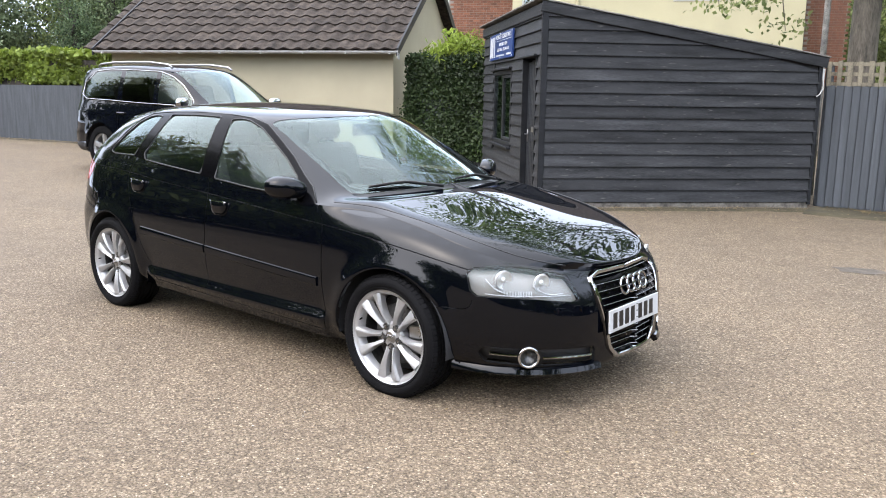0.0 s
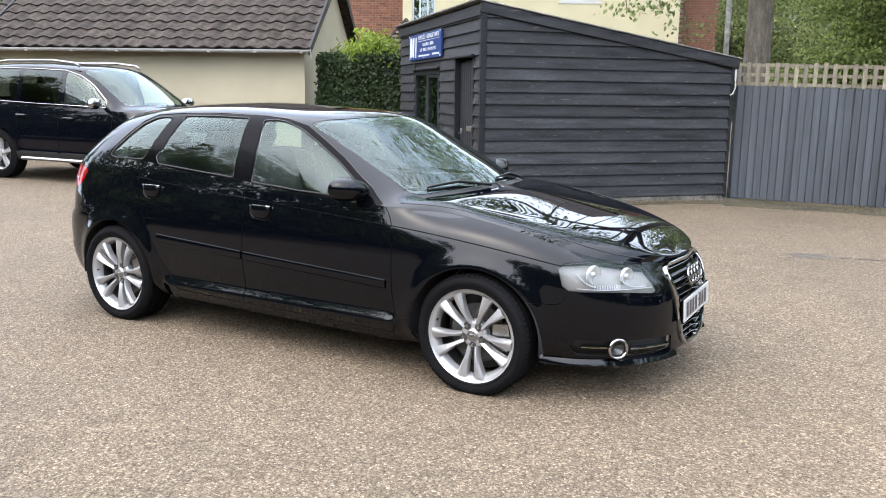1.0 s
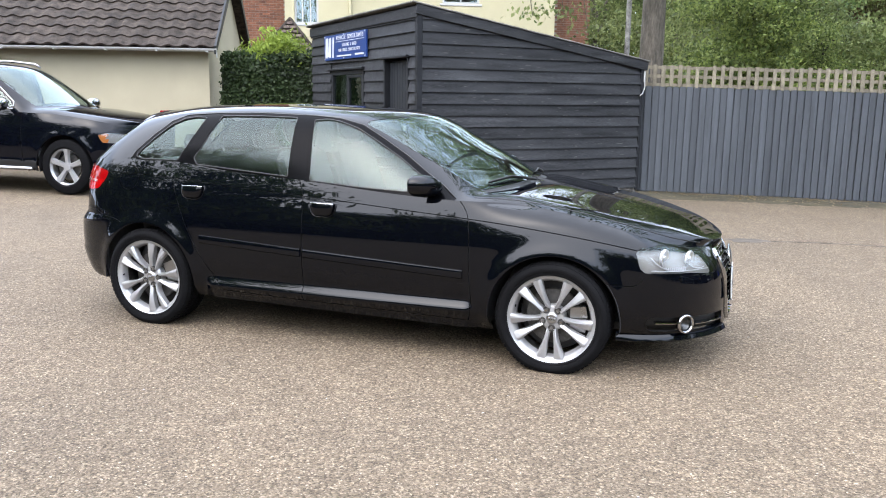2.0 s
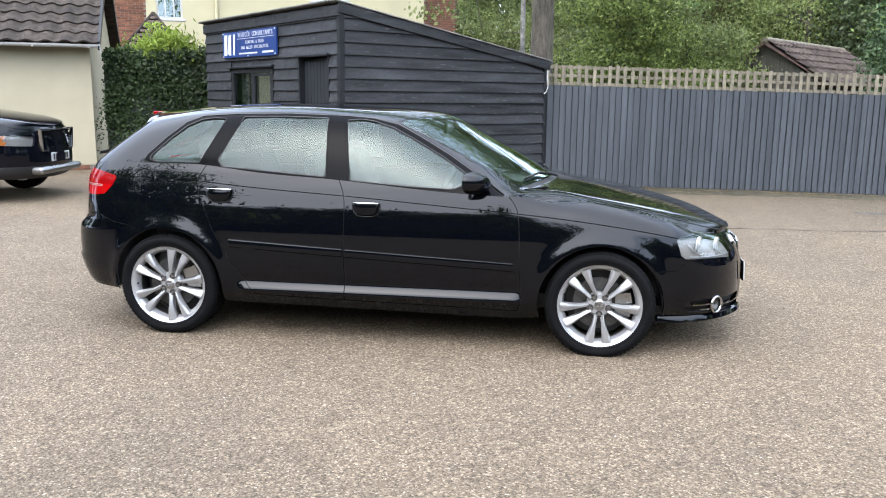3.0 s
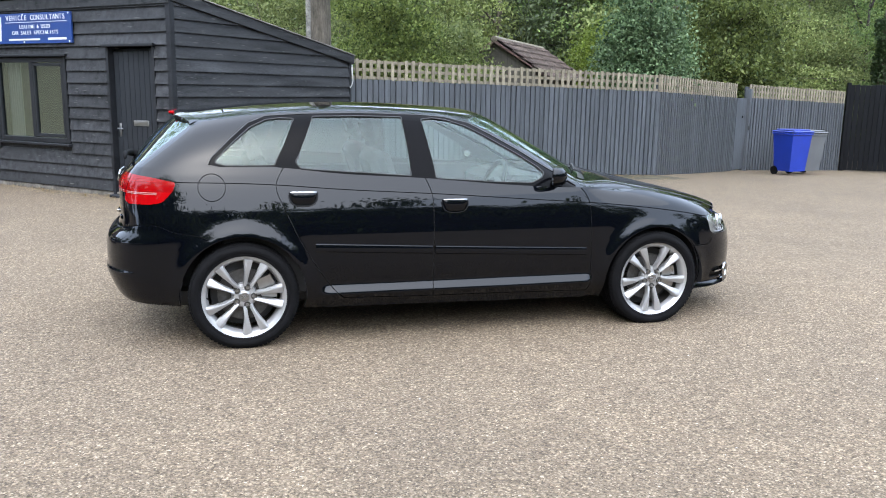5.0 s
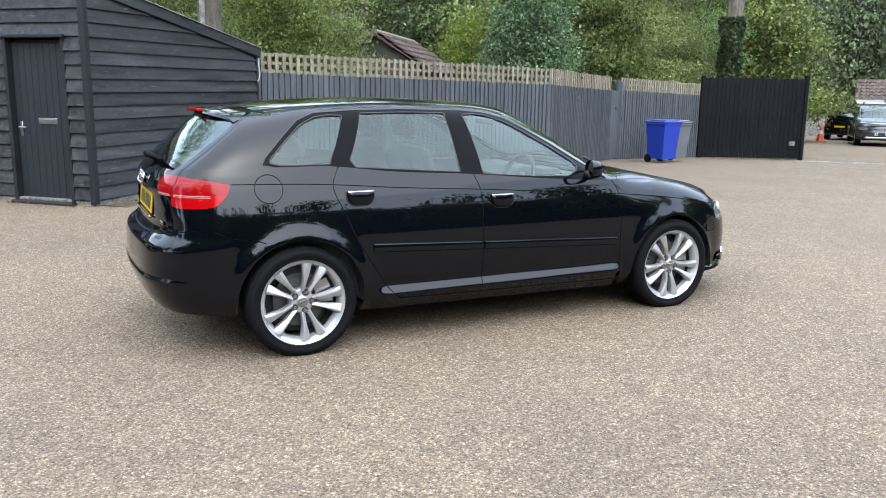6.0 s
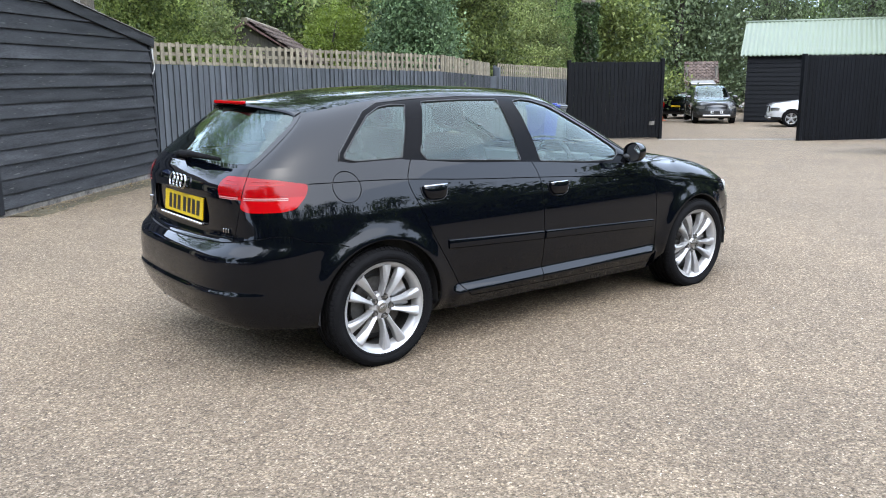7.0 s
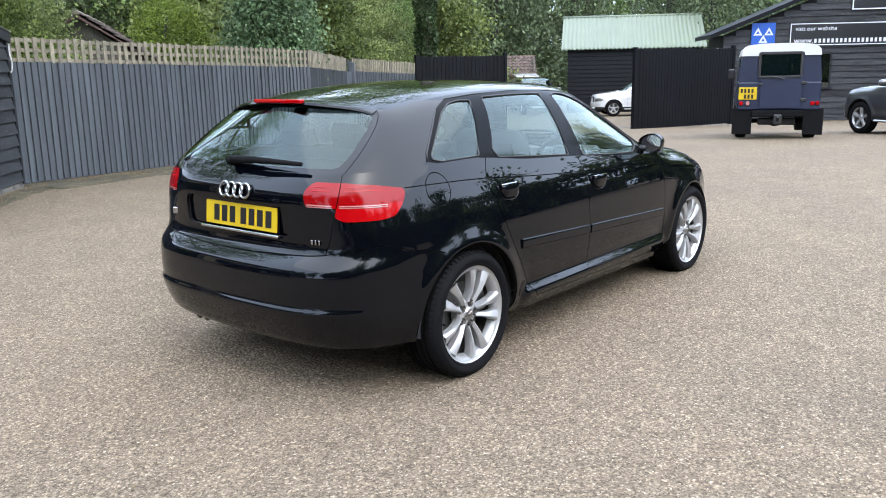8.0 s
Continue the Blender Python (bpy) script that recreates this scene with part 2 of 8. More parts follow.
LEAF_IVY = leafy("ivy_leaves", (0.0132, 0.03, 0.0096), (0.06, 0.096, 0.033), 0.3)
LEAF_LIME = leafy("lime_green_leaves", (0.0828, 0.12, 0.015), (0.195, 0.255, 0.045), 0.4)
LEAF_MID = leafy("mid_green_leaves", (0.054, 0.102, 0.031), (0.238, 0.318, 0.106), 0.45)
LEAF_GARDEN = leafy("garden_tree_leaves", (0.038, 0.063, 0.016), (0.215, 0.256, 0.074), 0.4)
LEAF_OLIVE = leafy("olive_leaves", (0.076, 0.106, 0.031), (0.262, 0.300, 0.114), 0.45)
LEAF_DARK = leafy("dark_green_leaves", (0.018, 0.044, 0.016), (0.150, 0.215, 0.105), 0.3)
LEAF_PINE = leafy("blue_green_needles", (0.040, 0.060, 0.028), (0.135, 0.172, 0.085), 0.3)
LEAF_RUST = leafy("rust_brown_leaves", (0.0648, 0.036, 0.0216), (0.1584, 0.108, 0.0432), 0.35)
LEAF_FALLEN = leafy("fallen_leaves", (0.096, 0.06, 0.024), (0.252, 0.18, 0.078), 0.1)
MOSS = leafy("moss_and_litter", (0.042, 0.045, 0.018), (0.12, 0.102, 0.054), 0.1)
DIRT = surf("mossy_dirt", (0.034, 0.029, 0.015), 0.95, var=0.3, scale=3, grain=60, bump=0.7, tint=(0.052, 0.043, 0.023))


# ---- mesh helpers ----
def joined(*shapes):
    V, F = [], []
    for v, f in shapes:
        o = len(V)
        V += [tuple(p) for p in v]
        F += [tuple(o + i for i in q) for q in f]
    return V, F


def moved(shape, m):
    return [tuple(m @ Vector(p)) for p in shape[0]], shape[1]


def box(x0, x1, y0, y1, z0, z1, c=0.0):
    """A box; with c its upright and level edges are chamfered by c."""
    if c <= 0:
        v = [(x, y, z) for z in (z0, z1) for y in (y0, y1) for x in (x0, x1)]
        return v, [(0, 2, 3, 1), (4, 5, 7, 6), (0, 1, 5, 4), (1, 3, 7, 5), (3, 2, 6, 7), (2, 0, 4, 6)]
    c = min(c, (x1 - x0) * .45, (y1 - y0) * .45, (z1 - z0) * .45)
    ring = lambda a, z: [(x0 + a, y0, z), (x1 - a, y0, z), (x1, y0 + a, z), (x1, y1 - a, z), (x1 - a, y1, z), (x0 + a, y1, z), (x0, y1 - a, z), (x0, y0 + a, z)]
    q = lambda z: [(x0 + c, y0 + c, z), (x1 - c, y0 + c, z), (x1 - c, y1 - c, z), (x0 + c, y1 - c, z)]
    v = ring(c, z0 + c) + ring(c, z1 - c) + q(z0) + q(z1)
    f = [(i, (i + 1) % 8, 8 + (i + 1) % 8, 8 + i) for i in range(8)]
    f += [(16, 19, 18, 17), (20, 21, 22, 23)]
    f += [(1, 0, 16, 17), (3, 2, 17, 18), (5, 4, 18, 19), (7, 6, 19, 16), (2, 1, 17), (4, 3, 18), (6, 5, 19), (0, 7, 16)]
    f += [(8, 9, 21, 20), (10, 11, 22, 21), (12, 13, 23, 22), (14, 15, 20, 23), (9, 10, 21), (11, 12, 22), (13, 14, 23), (15, 8, 20)]
    return v, f


def tube(path, radii, n=8, caps=True, twist=0.0):
    """A round tube along a path of points; radii is a number or one for each point."""
    path = [Vector(p) for p in path]
    if isinstance(radii, (int, float)):
        radii = [radii] * len(path)
    V, F = [], []
    up = None
    for i, p in enumerate(path):
        d = (path[min(i + 1, len(path) - 1)] - path[max(i - 1, 0)]).normalized()
        if up is None:
            up = Vector((0, 0, 1)) if abs(d.z) < 0.9 else Vector((1, 0, 0))
        side = d.cross(up).normalized()
        up = side.cross(d).normalized()
        for k in range(n):
            a = 2 * math.pi * k / n + twist
            V.append(tuple(p + radii[i] * (math.cos(a) * side + math.sin(a) * up)))
    for i in range(len(path) - 1):
        for k in range(n):
            F.append((i * n + k, i * n + (k + 1) % n, (i + 1) * n + (k + 1) % n, (i + 1) * n + k))
    if caps:
        F.append(tuple(range(n))[::-1])
        F.append(tuple((len(path) - 1) * n + k for k in range(n)))
    return V, F


def lathe(profile, n=48, axis='y', closed=False):
    """Turns a profile of (radius, along) round an axis."""
    V, F = [], []
    for r, h in profile:
        for k in range(n):
            a = 2 * math.pi * k / n
            c, s = r * math.cos(a), r * math.sin(a)
            V.append((c, h, s) if axis == 'y' else (c, s, h) if axis == 'z' else (h, c, s))
    m = len(profile)
    for i in range(m if closed else m - 1):
        j = (i + 1) % m
        for k in range(n):
            F.append((i * n + k, i * n + (k + 1) % n, j * n + (k + 1) % n, j * n + k))
    return V, F


def grid(fn, us, vs):
    """A sheet of points fn(u, v)."""
    V = [tuple(fn(u, v)) for u in us for v in vs]
    w = len(vs)
    F = [(i * w + j, (i + 1) * w + j, (i + 1) * w + j + 1, i * w + j + 1) for i in range(len(us) - 1) for j in range(w - 1)]
    return V, F


def prism(poly, y0, y1, axis='y'):
    """A flat polygon of (a, b) made thick between y0 and y1."""
    put = {'y': lambda a, b, h: (a, h, b), 'x': lambda a, b, h: (h, a, b), 'z': lambda a, b, h: (a, b, h)}[axis]
    n = len(poly)
    V = [put(a, b, y0) for a, b in poly] + [put(a, b, y1) for a, b in poly]
    F = [tuple(range(n)), tuple(range(2 * n - 1, n - 1, -1))] + [(i, n + i, n + (i + 1) % n, (i + 1) % n) for i in range(n)]
    return V, F


def mesh_of(name, shape, material, smooth=False, fix=True):
    me = bpy.data.meshes.new(name)
    me.from_pydata(shape[0], [], shape[1])
    if fix:
        b = bmesh.new()
        b.from_mesh(me)
        bmesh.ops.recalc_face_normals(b, faces=b.faces)
        b.to_mesh(me)
        b.free()
    me.materials.append(material)
    if smooth is True:
        me.shade_smooth()
    elif smooth:
        me.shade_smooth()
        me.set_sharp_from_angle(angle=radians(smooth))
    return me


def part(name, shape, material, parent=None, label="", smooth=False, m=None, fix=True, kind=""):
    data = shape if isinstance(shape, bpy.types.Mesh) else mesh_of(name, shape, material, smooth, fix)
    ob = new(name, data)
    ob.parent = parent
    if m is not None:
        ob.matrix_basis = m
    return tagged(ob, label, kind=kind)


def thing(name, m, label, category="", group="", kind=""):
    ob = new(name)
    ob.empty_display_size = 0.1
    ob.matrix_basis = m
    return tagged(ob, label, category, group, kind)


def words(text, size, depth=0.002, spacing=1.0):
    """A mesh of the text, centred on its origin, in the xy plane."""
    c = bpy.data.curves.new("lettering", 'FONT')
    c.body, c.size, c.extrude = text, size, depth
    c.align_x, c.align_y, c.space_character = 'CENTER', 'CENTER', spacing
    c.resolution_u = 3
    ob = new("lettering", c)
    dg = bpy.context.evaluated_depsgraph_get()
    me = bpy.data.meshes.new_from_object(ob.evaluated_get(dg))
    bpy.data.objects.remove(ob)
    bpy.data.curves.remove(c)
    return me


def lettering(text, size, material, parent, m, spacing=1.0, label="", name="lettering"):
    me = words(text, size, 0.002, spacing)
    me.materials.clear()
    me.materials.append(material)
    ob = new(name, me)
    ob.parent, ob.matrix_basis = parent, m
    return tagged(ob, label)


def facing(x, y, z, normal_deg):
    """Lettering's pose on an upright wall whose outward normal points to normal_deg."""
    return Matrix.Translation((x, y, z)) @ pose(0, 0, 0, 90, 0, normal_deg + 90)


def ground_z(x, y):
    """Level under the car, rising a little towards the garage and falling to the far yard."""
    s = 0.5 * x + 0.5 * y - 3
    if x < -4.5:
        return .015 + .016 * min(-4.5 - x, 20)
    if s <= 0:
        return .015
    if s < 6.5:
        return .015 - 0.0058 * s * s
    if s < 12:
        return -0.230 - 0.06 * (s - 6.5)
    return -0.560 - 0.0275 * (min(s, 60) - 12)


# ---- ground ----
def spread(lo, hi, near, far, core):
    """Grid lines: near apart within the core, growing to far outside it."""
    out, x, step = [0.0], 0.0, near
    while x < hi:
        step = near if x < core else min(far, step * 1.25)
        x += step
        out.append(x)
    x, step = 0.0, near
    while x > lo:
        step = near if -x < core else min(far, step * 1.25)
        x -= step
        out.insert(0, x)
    return out


part("ground", grid(lambda x, y: (x, y, ground_z(x, y)), spread(-400, 400, 0.5, 40, 26), spread(-400, 400, 0.5, 40, 26)), ASPHALT, None,
     "worn light grey-brown asphalt yard with exposed chippings", smooth=True, kind="structure")
for _o in list(scene.objects):
    if _o.name == "ground":
        tagged(_o, category="ground")


def blot(x, y, rx, ry, rot, label):
    """A dark stain on the asphalt: a thin sheet with a ragged edge."""
    c, sn = math.cos(radians(rot)), math.sin(radians(rot))
    V = []
    for k in (0, .5, 1):
        for i in range(28):
            a = 2 * math.pi * i / 28
            r = k * (1 + .35 * noise.noise((math.cos(a) * 1.6 + x, math.sin(a) * 1.6 + y, 3)))
            u, v = rx * r * math.cos(a), ry * r * math.sin(a)
            px_, py_ = x + c * u - sn * v, y + sn * u + c * v
            V.append((px_, py_, ground_z(px_, py_) + .004))
    F = [(j * 28 + i, j * 28 + (i + 1) % 28, (j + 1) * 28 + (i + 1) % 28, (j + 1) * 28 + i) for j in range(2) for i in range(28)]
    part("asphalt_stain", (V, F), BITUMEN, None, label, smooth=True, kind="structure")


blot(2.32, 4.0, .22, .13, 15, "dark oily stain on the asphalt")
blot(5.2, 6.15, .34, .16, 10, "dark oily stain on the asphalt")
_crack = [(2.5, 4.03), (2.95, 4.15), (3.4, 4.2), (3.9, 4.2), (4.4, 4.3), (5.0, 4.42)]
part("asphalt_crack", joined(*[prism([(ax - .012, ay - .012), (bx, by - .014), (bx + .01, by + .012), (ax, ay + .016)], ground_z(ax, ay) - .01, ground_z(ax, ay) + .004, 'z') for (ax, ay), (bx, by) in zip(_crack[:-1], _crack[1:])]), BITUMEN, None, "dark crack running across the asphalt", kind="structure")


# ---- weatherboards ----
def board_mesh(x0, x1, z0, z1, xe=None, lap=0.03):
    """One feather-edged board on a wall in the xz plane, outside towards -y; xe ends its upper edge short under a sloping roof."""
    xt = x1 if xe is None else xe
    v = [(x0, 0, z0), (x1, 0, z0), (x1, -lap - .012, z0), (x0, -lap - .012, z0), (x0, 0, z1), (xt, 0, z1), (xt, -.010, z1), (x0, -.010, z1), (x0, -lap - .012, z0 + .004), (x1, -lap - .012, z0 + .004)]
    f = [(0, 1, 2, 3), (3, 2, 9, 8), (8, 9, 6, 7), (7, 6, 5, 4), (1, 5, 6, 9, 2), (0, 3, 8, 7, 4)]
    return v, f


def boards(parent, spans, z0, pitch, rows, m, slope=None, mat=BOARD_BLACK):
    """Courses of boards; spans(za, zb) gives the stretches of wall that a course covers."""
    for k in range(rows):
        za, zb = z0 + k * pitch, z0 + (k + 1) * pitch + 0.02
        for a, b in spans(za, zb):
            e = None
            if slope:
                b, e = min(b, slope(za)), min(b, slope(zb))
                if b - a < 0.05:
                    continue
                e = max(e, a + 0.01)
            part("board", board_mesh(a, b, za + random.uniform(-.004, .004), zb, e), mat, parent, m=m)


# ---- the black timber shed ----
SHED = pose(-1.957, 5.463, 0, 0, 0, 46)
shed = thing("shed", SHED, "black weatherboarded lean-to shed used as a sales office", "shed")
SL, SD, SH0, SH1 = 3.78, 4.62, 2.62, 2.0
roof_z = lambda x: SH0 + (SH1 - SH0) * x / SL
for _w in (prism([(0.03, 0.08), (SL - .03, 0.08), (SL - .03, SH1 - .03), (.03, SH0 - .03)], 0.0, 0.06),
                          prism([(0.03, 0.08), (SL - .03, 0.08), (SL - .03, SH1 - .03), (.03, SH0 - .03)], SD - .06, SD),
                          box(SL - .08, SL - .02, .06, SD - .06, .08, SH1 - .03),
                          box(0, .06, .06, .30, .08, SH0 - .04), box(0, .06, 1.14, 2.02, .08, SH0 - .04), box(0, .06, 3.52, SD - .06, .08, SH0 - .04),
                          box(0, .06, .30, 1.14, 1.98, SH0 - .04), box(0, .06, 2.02, 3.52, 1.84, SH0 - .04), box(0, .06, 2.02, 3.52, .08, .70)):
    part("wall_panel", _w, BOARD_BLACK, shed)
part("floor_slab", box(-.02, SL, -.02, SD, -.05, .08, .01), FOOTING, shed, "rough concrete and brick footing")
boards(shed, lambda a, b: [(0.03, SL)], 0.085, 0.159, 16, pose(0, 0, 0), slope=lambda z: (SH0 - .10 - z) / (SH0 - SH1) * SL)


def sign_wall_spans(a, b):
    cuts = []
    if a < 1.99:
        cuts.append((0.27, 1.17))
    if b > 0.66 and a < 1.86:
        cuts.append((1.97, 3.57))
    out, s = [], 0.03
    for c0, c1 in cuts:
        out.append((s, c0))
        s = c1
    out.append((s, SD))
    return out


# the sign wall runs along local y at x = 0, outside towards -x
SIGNWALL = pose(0, 0, 0, 0, 0, 90) @ Matrix.Diagonal((1, -1, 1, 1))
for k in range(16):
    za, zb = 0.085 + k * .159, 0.085 + (k + 1) * .159 + .02
    for a, b in sign_wall_spans(za, zb):
        v, f = board_mesh(a, b, za + random.uniform(-.004, .004), min(zb, SH0 - .02))
        part("board", ([(y, x, z) for x, y, z in v], f), BOARD_BLACK, shed)
part("corner_trim", box(-.045, .035, -.045, .035, .04, SH0 - .02, .006), TRIM_GREY, shed)
part("corner_trim", box(SL - .035, SL + .02, -.04, .02, .05, SH1 - .03, .006), TRIM_GREY, shed)
_a = math.atan2(SH1 - SH0, SL)
part("fascia_board", moved(box(-.06, math.hypot(SL, SH0 - SH1) + .08, -.065, -.035, -.11, .02, .004), pose(0, 0, SH0 + .01, 0, -math.degrees(_a))), BOARD_BLACK, shed)
part("fascia_board", box(-.06, -.036, -.05, SD + .02, SH0 - .13, SH0 + .012, .004), BOARD_BLACK, shed)


def corrugated(x0, x1, y0, y1, z_of, pitch, amp, thick, nx=2):
    ys = np.arange(y0, y1, pitch / 8)
    xs = np.linspace(x0, x1, nx)
    top = grid(lambda x, y: (x, y, z_of(x) + amp * math.sin(2 * math.pi * y / pitch)), xs, ys)
    low = grid(lambda x, y: (x, y, z_of(x) - thick + amp * math.sin(2 * math.pi * y / pitch)), xs, ys)
    rim = []
    w = len(ys)
    off = len(top[0])
    sides = [(j, j + 1, off + j + 1, off + j) for j in range(w - 1)] + [((nx - 1) * w + j, off + (nx - 1) * w + j, off + (nx - 1) * w + j + 1, (nx - 1) * w + j + 1) for j in range(w - 1)]
    V, F = joined(top, low)
    return V, F + sides


part("roof_sheet", corrugated(-.12, SL + .1, -.08, SD + .08, lambda x: roof_z(x) + .045, .076, .012, .006), TIN_GREY, shed, "grey corrugated roof sheet", smooth=40)
# sign
sign = part("sign_panel", box(-.075, -.045, 1.76, 3.76, 2.04, 2.45, .004), SIGN_BLUE, shed, "blue sales sign with white lettering")


def shed_text(text, size, y, z, spacing=1.0):
    """White words on the sign, every letter a piece of its own."""
    step = size * .66 * spacing
    for k, ch in enumerate(text):
        if ch != " ":
            lettering(ch, size, SIGN_WHITE, sign, Matrix.Translation((-.077, y + (len(text) - 1) / 2 * step - k * step, z)) @ pose(0, 0, 0, 90, 0, -90), name="letter")


shed_text("VEHICLE CONSULTANTS", .098, 2.50, 2.385, 1.04)
shed_text("LEASING & USED", .072, 2.52, 2.265)
shed_text("CAR SALES SPECIALISTS", .072, 2.52, 2.185)
part("underline", box(-.079, -.075, 1.84, 3.16, 2.325, 2.332), SIGN_WHITE, sign)
part("small_print_bar", box(-.079, -.075, 2.42, 3.10, 2.085, 2.108), SIGN_WHITE, sign)
part("small_print_bar", box(-.079, -.075, 1.86, 2.24, 2.085, 2.115), SIGN_WHITE, sign)
for ya, yb in ((3.70, 3.58), (3.49, 3.42), (3.34, 3.27)):
    part("logo_bar", prism([(ya, 2.08), (yb, 2.08), (yb - .03, 2.41), (ya - .03, 2.41)], -.079, -.075, 'x'), SIGN_WHITE, sign)
part("logo_bar", prism([(3.56, 2.10), (3.50, 2.10), (3.44, 2.40), (3.50, 2.40)], -.079, -.075, 'x'), SIGN_WHITE, sign)
for yy, zz in ((1.80, 2.43), (3.72, 2.43), (1.80, 2.06), (3.72, 2.06), (2.76, 2.43), (2.76, 2.06)):
    part("screw_cap", lathe([(0, -.084), (.012, -.082), (.014, -.076)], 10, 'x'), SIGN_WHITE, sign, m=Matrix.Translation((0, yy, zz)))
# window
win = part("window", joined(box(-.03, .05, 2.0, 2.07, .68, 1.86, .006), box(-.03, .05, 3.47, 3.54, .68, 1.86, .006), box(-.03, .05, 2.07, 3.47, 1.79, 1.86, .006), box(-.03, .05, 2.07, 3.47, .68, .75, .006), box(-.02, .045, 2.72, 2.80, .75, 1.79, .006)), TRIM_GREY, shed, "charcoal framed two-pane window")
part("window_head", box(-.085, .0, 1.93, 3.6, 1.865, 1.90, .006), TRIM_GREY, win)
part("window_sill", box(-.09, .0, 1.96, 3.58, .645, .68, .006), TRIM_GREY, win)
part("sash", joined(box(-.022, .03, 2.08, 2.12, .76, 1.78, .004), box(-.022, .03, 2.68, 2.715, .76, 1.78, .004), box(-.022, .03, 2.12, 2.68, .76, .81, .004), box(-.022, .03, 2.12, 2.68, 1.74, 1.78, .004)), TRIM_GREY, win)
for a, b in ((2.12, 2.68), (2.80, 3.47)):
    part("pane", box(.0, .006, a, b, .75, 1.79), HOUSE_GLASS, win)
part("blind", joined(*[box(.12, .13, 3.44 - i * .05, 3.48 - i * .05, .74, 1.8) for i in range(6)]), PALE_CLOTH, win, "pale drawn-back curtain")
part("room_lining", joined(box(2.2, 2.25, .2, 4.4, .08, 1.9), box(.06, 2.2, 4.4, 4.43, .08, 1.9), box(.06, 2.2, 1.3, 1.33, .08, 1.9)), DARK_ROOM, shed)
# door
door = part("door", box(.05, .08, .36, 1.116, .05, 1.93, .002), DOOR_GREY, shed, "grey tongue-and-groove door, shut")
for i in range(8):
    part("plank", box(.0425, .0875, .36 + i * .0945, .36 + (i + 1) * .0945 - .008, .05, 1.93, .004), DOOR_GREY, door)
part("door_backing", box(.085, .1, .32, 1.14, .04, 1.96), DOOR_GREY, door)
part("door_jamb", box(-.04, .09, 1.12, 1.17, .0, 1.98, .005), TRIM_GREY, door)
part("door_jamb", box(-.04, .09, .27, .32, .0, 1.98, .005), TRIM_GREY, door)
part("door_head", box(-.085, .09, .24, 1.20, 1.98, 2.015, .005), TRIM_GREY, door)
part("door_step", box(-.12, .1, .25, 1.16, -.02, .05, .01), TRIM_GREY, door)
letter = part("letter_plate", box(.03, .045, .50, .78, .97, 1.045, .005), STEEL, door, "silver letter plate")
part("letter_flap", box(.024, .03, .53, .75, .99, 1.03, .003), STEEL, letter)
part("door_handle", joined(box(.036, .045, 1.03, 1.07, .82, 1.0, .003), tube([(.045, 1.05, .93), (0.0, 1.05, .93), (-.005, 1.0, .93), (-.005, .94, .93)], .009, 8)), STEEL, door, "chrome lever handle", smooth=40)
# bracket and strap on the end of the shed
part("white_bracket", joined(box(SL + .02, SL + .05, -.05, -.02, 1.72, 1.88, .01), tube([(SL + .03, -.05, 1.74), (SL + .03, -.06, 1.62), (SL - .01, -.06, 1.54), (SL - .05, -.055, 1.51)], .008, 6)), WHITE_PVC, shed, "white plastic bracket")


# ---- grey close-board fence with trellis ----
def run(p, q):
    d = Vector((q[0] - p[0], q[1] - p[1], 0))
    return d.length, math.degrees(math.atan2(d.y, d.x))


FEATHER = mesh_of("fence_board", ([(0, .006, 0), (.128, .006, 0), (.128, -.014, 0), (0, -.034, 0), (0, .006, 1), (.128, .006, 1), (.128, -.014, 1), (0, -.034, 1)],
                                  [(0, 1, 2, 3), (4, 7, 6, 5), (3, 2, 6, 7), (0, 3, 7, 4), (1, 5, 6, 2), (0, 4, 5, 1)]), FENCE_GREY)
SLAT = mesh_of("slat", box(-.029, .029, -.009, .009, 0, 1, .003), TRELLIS)


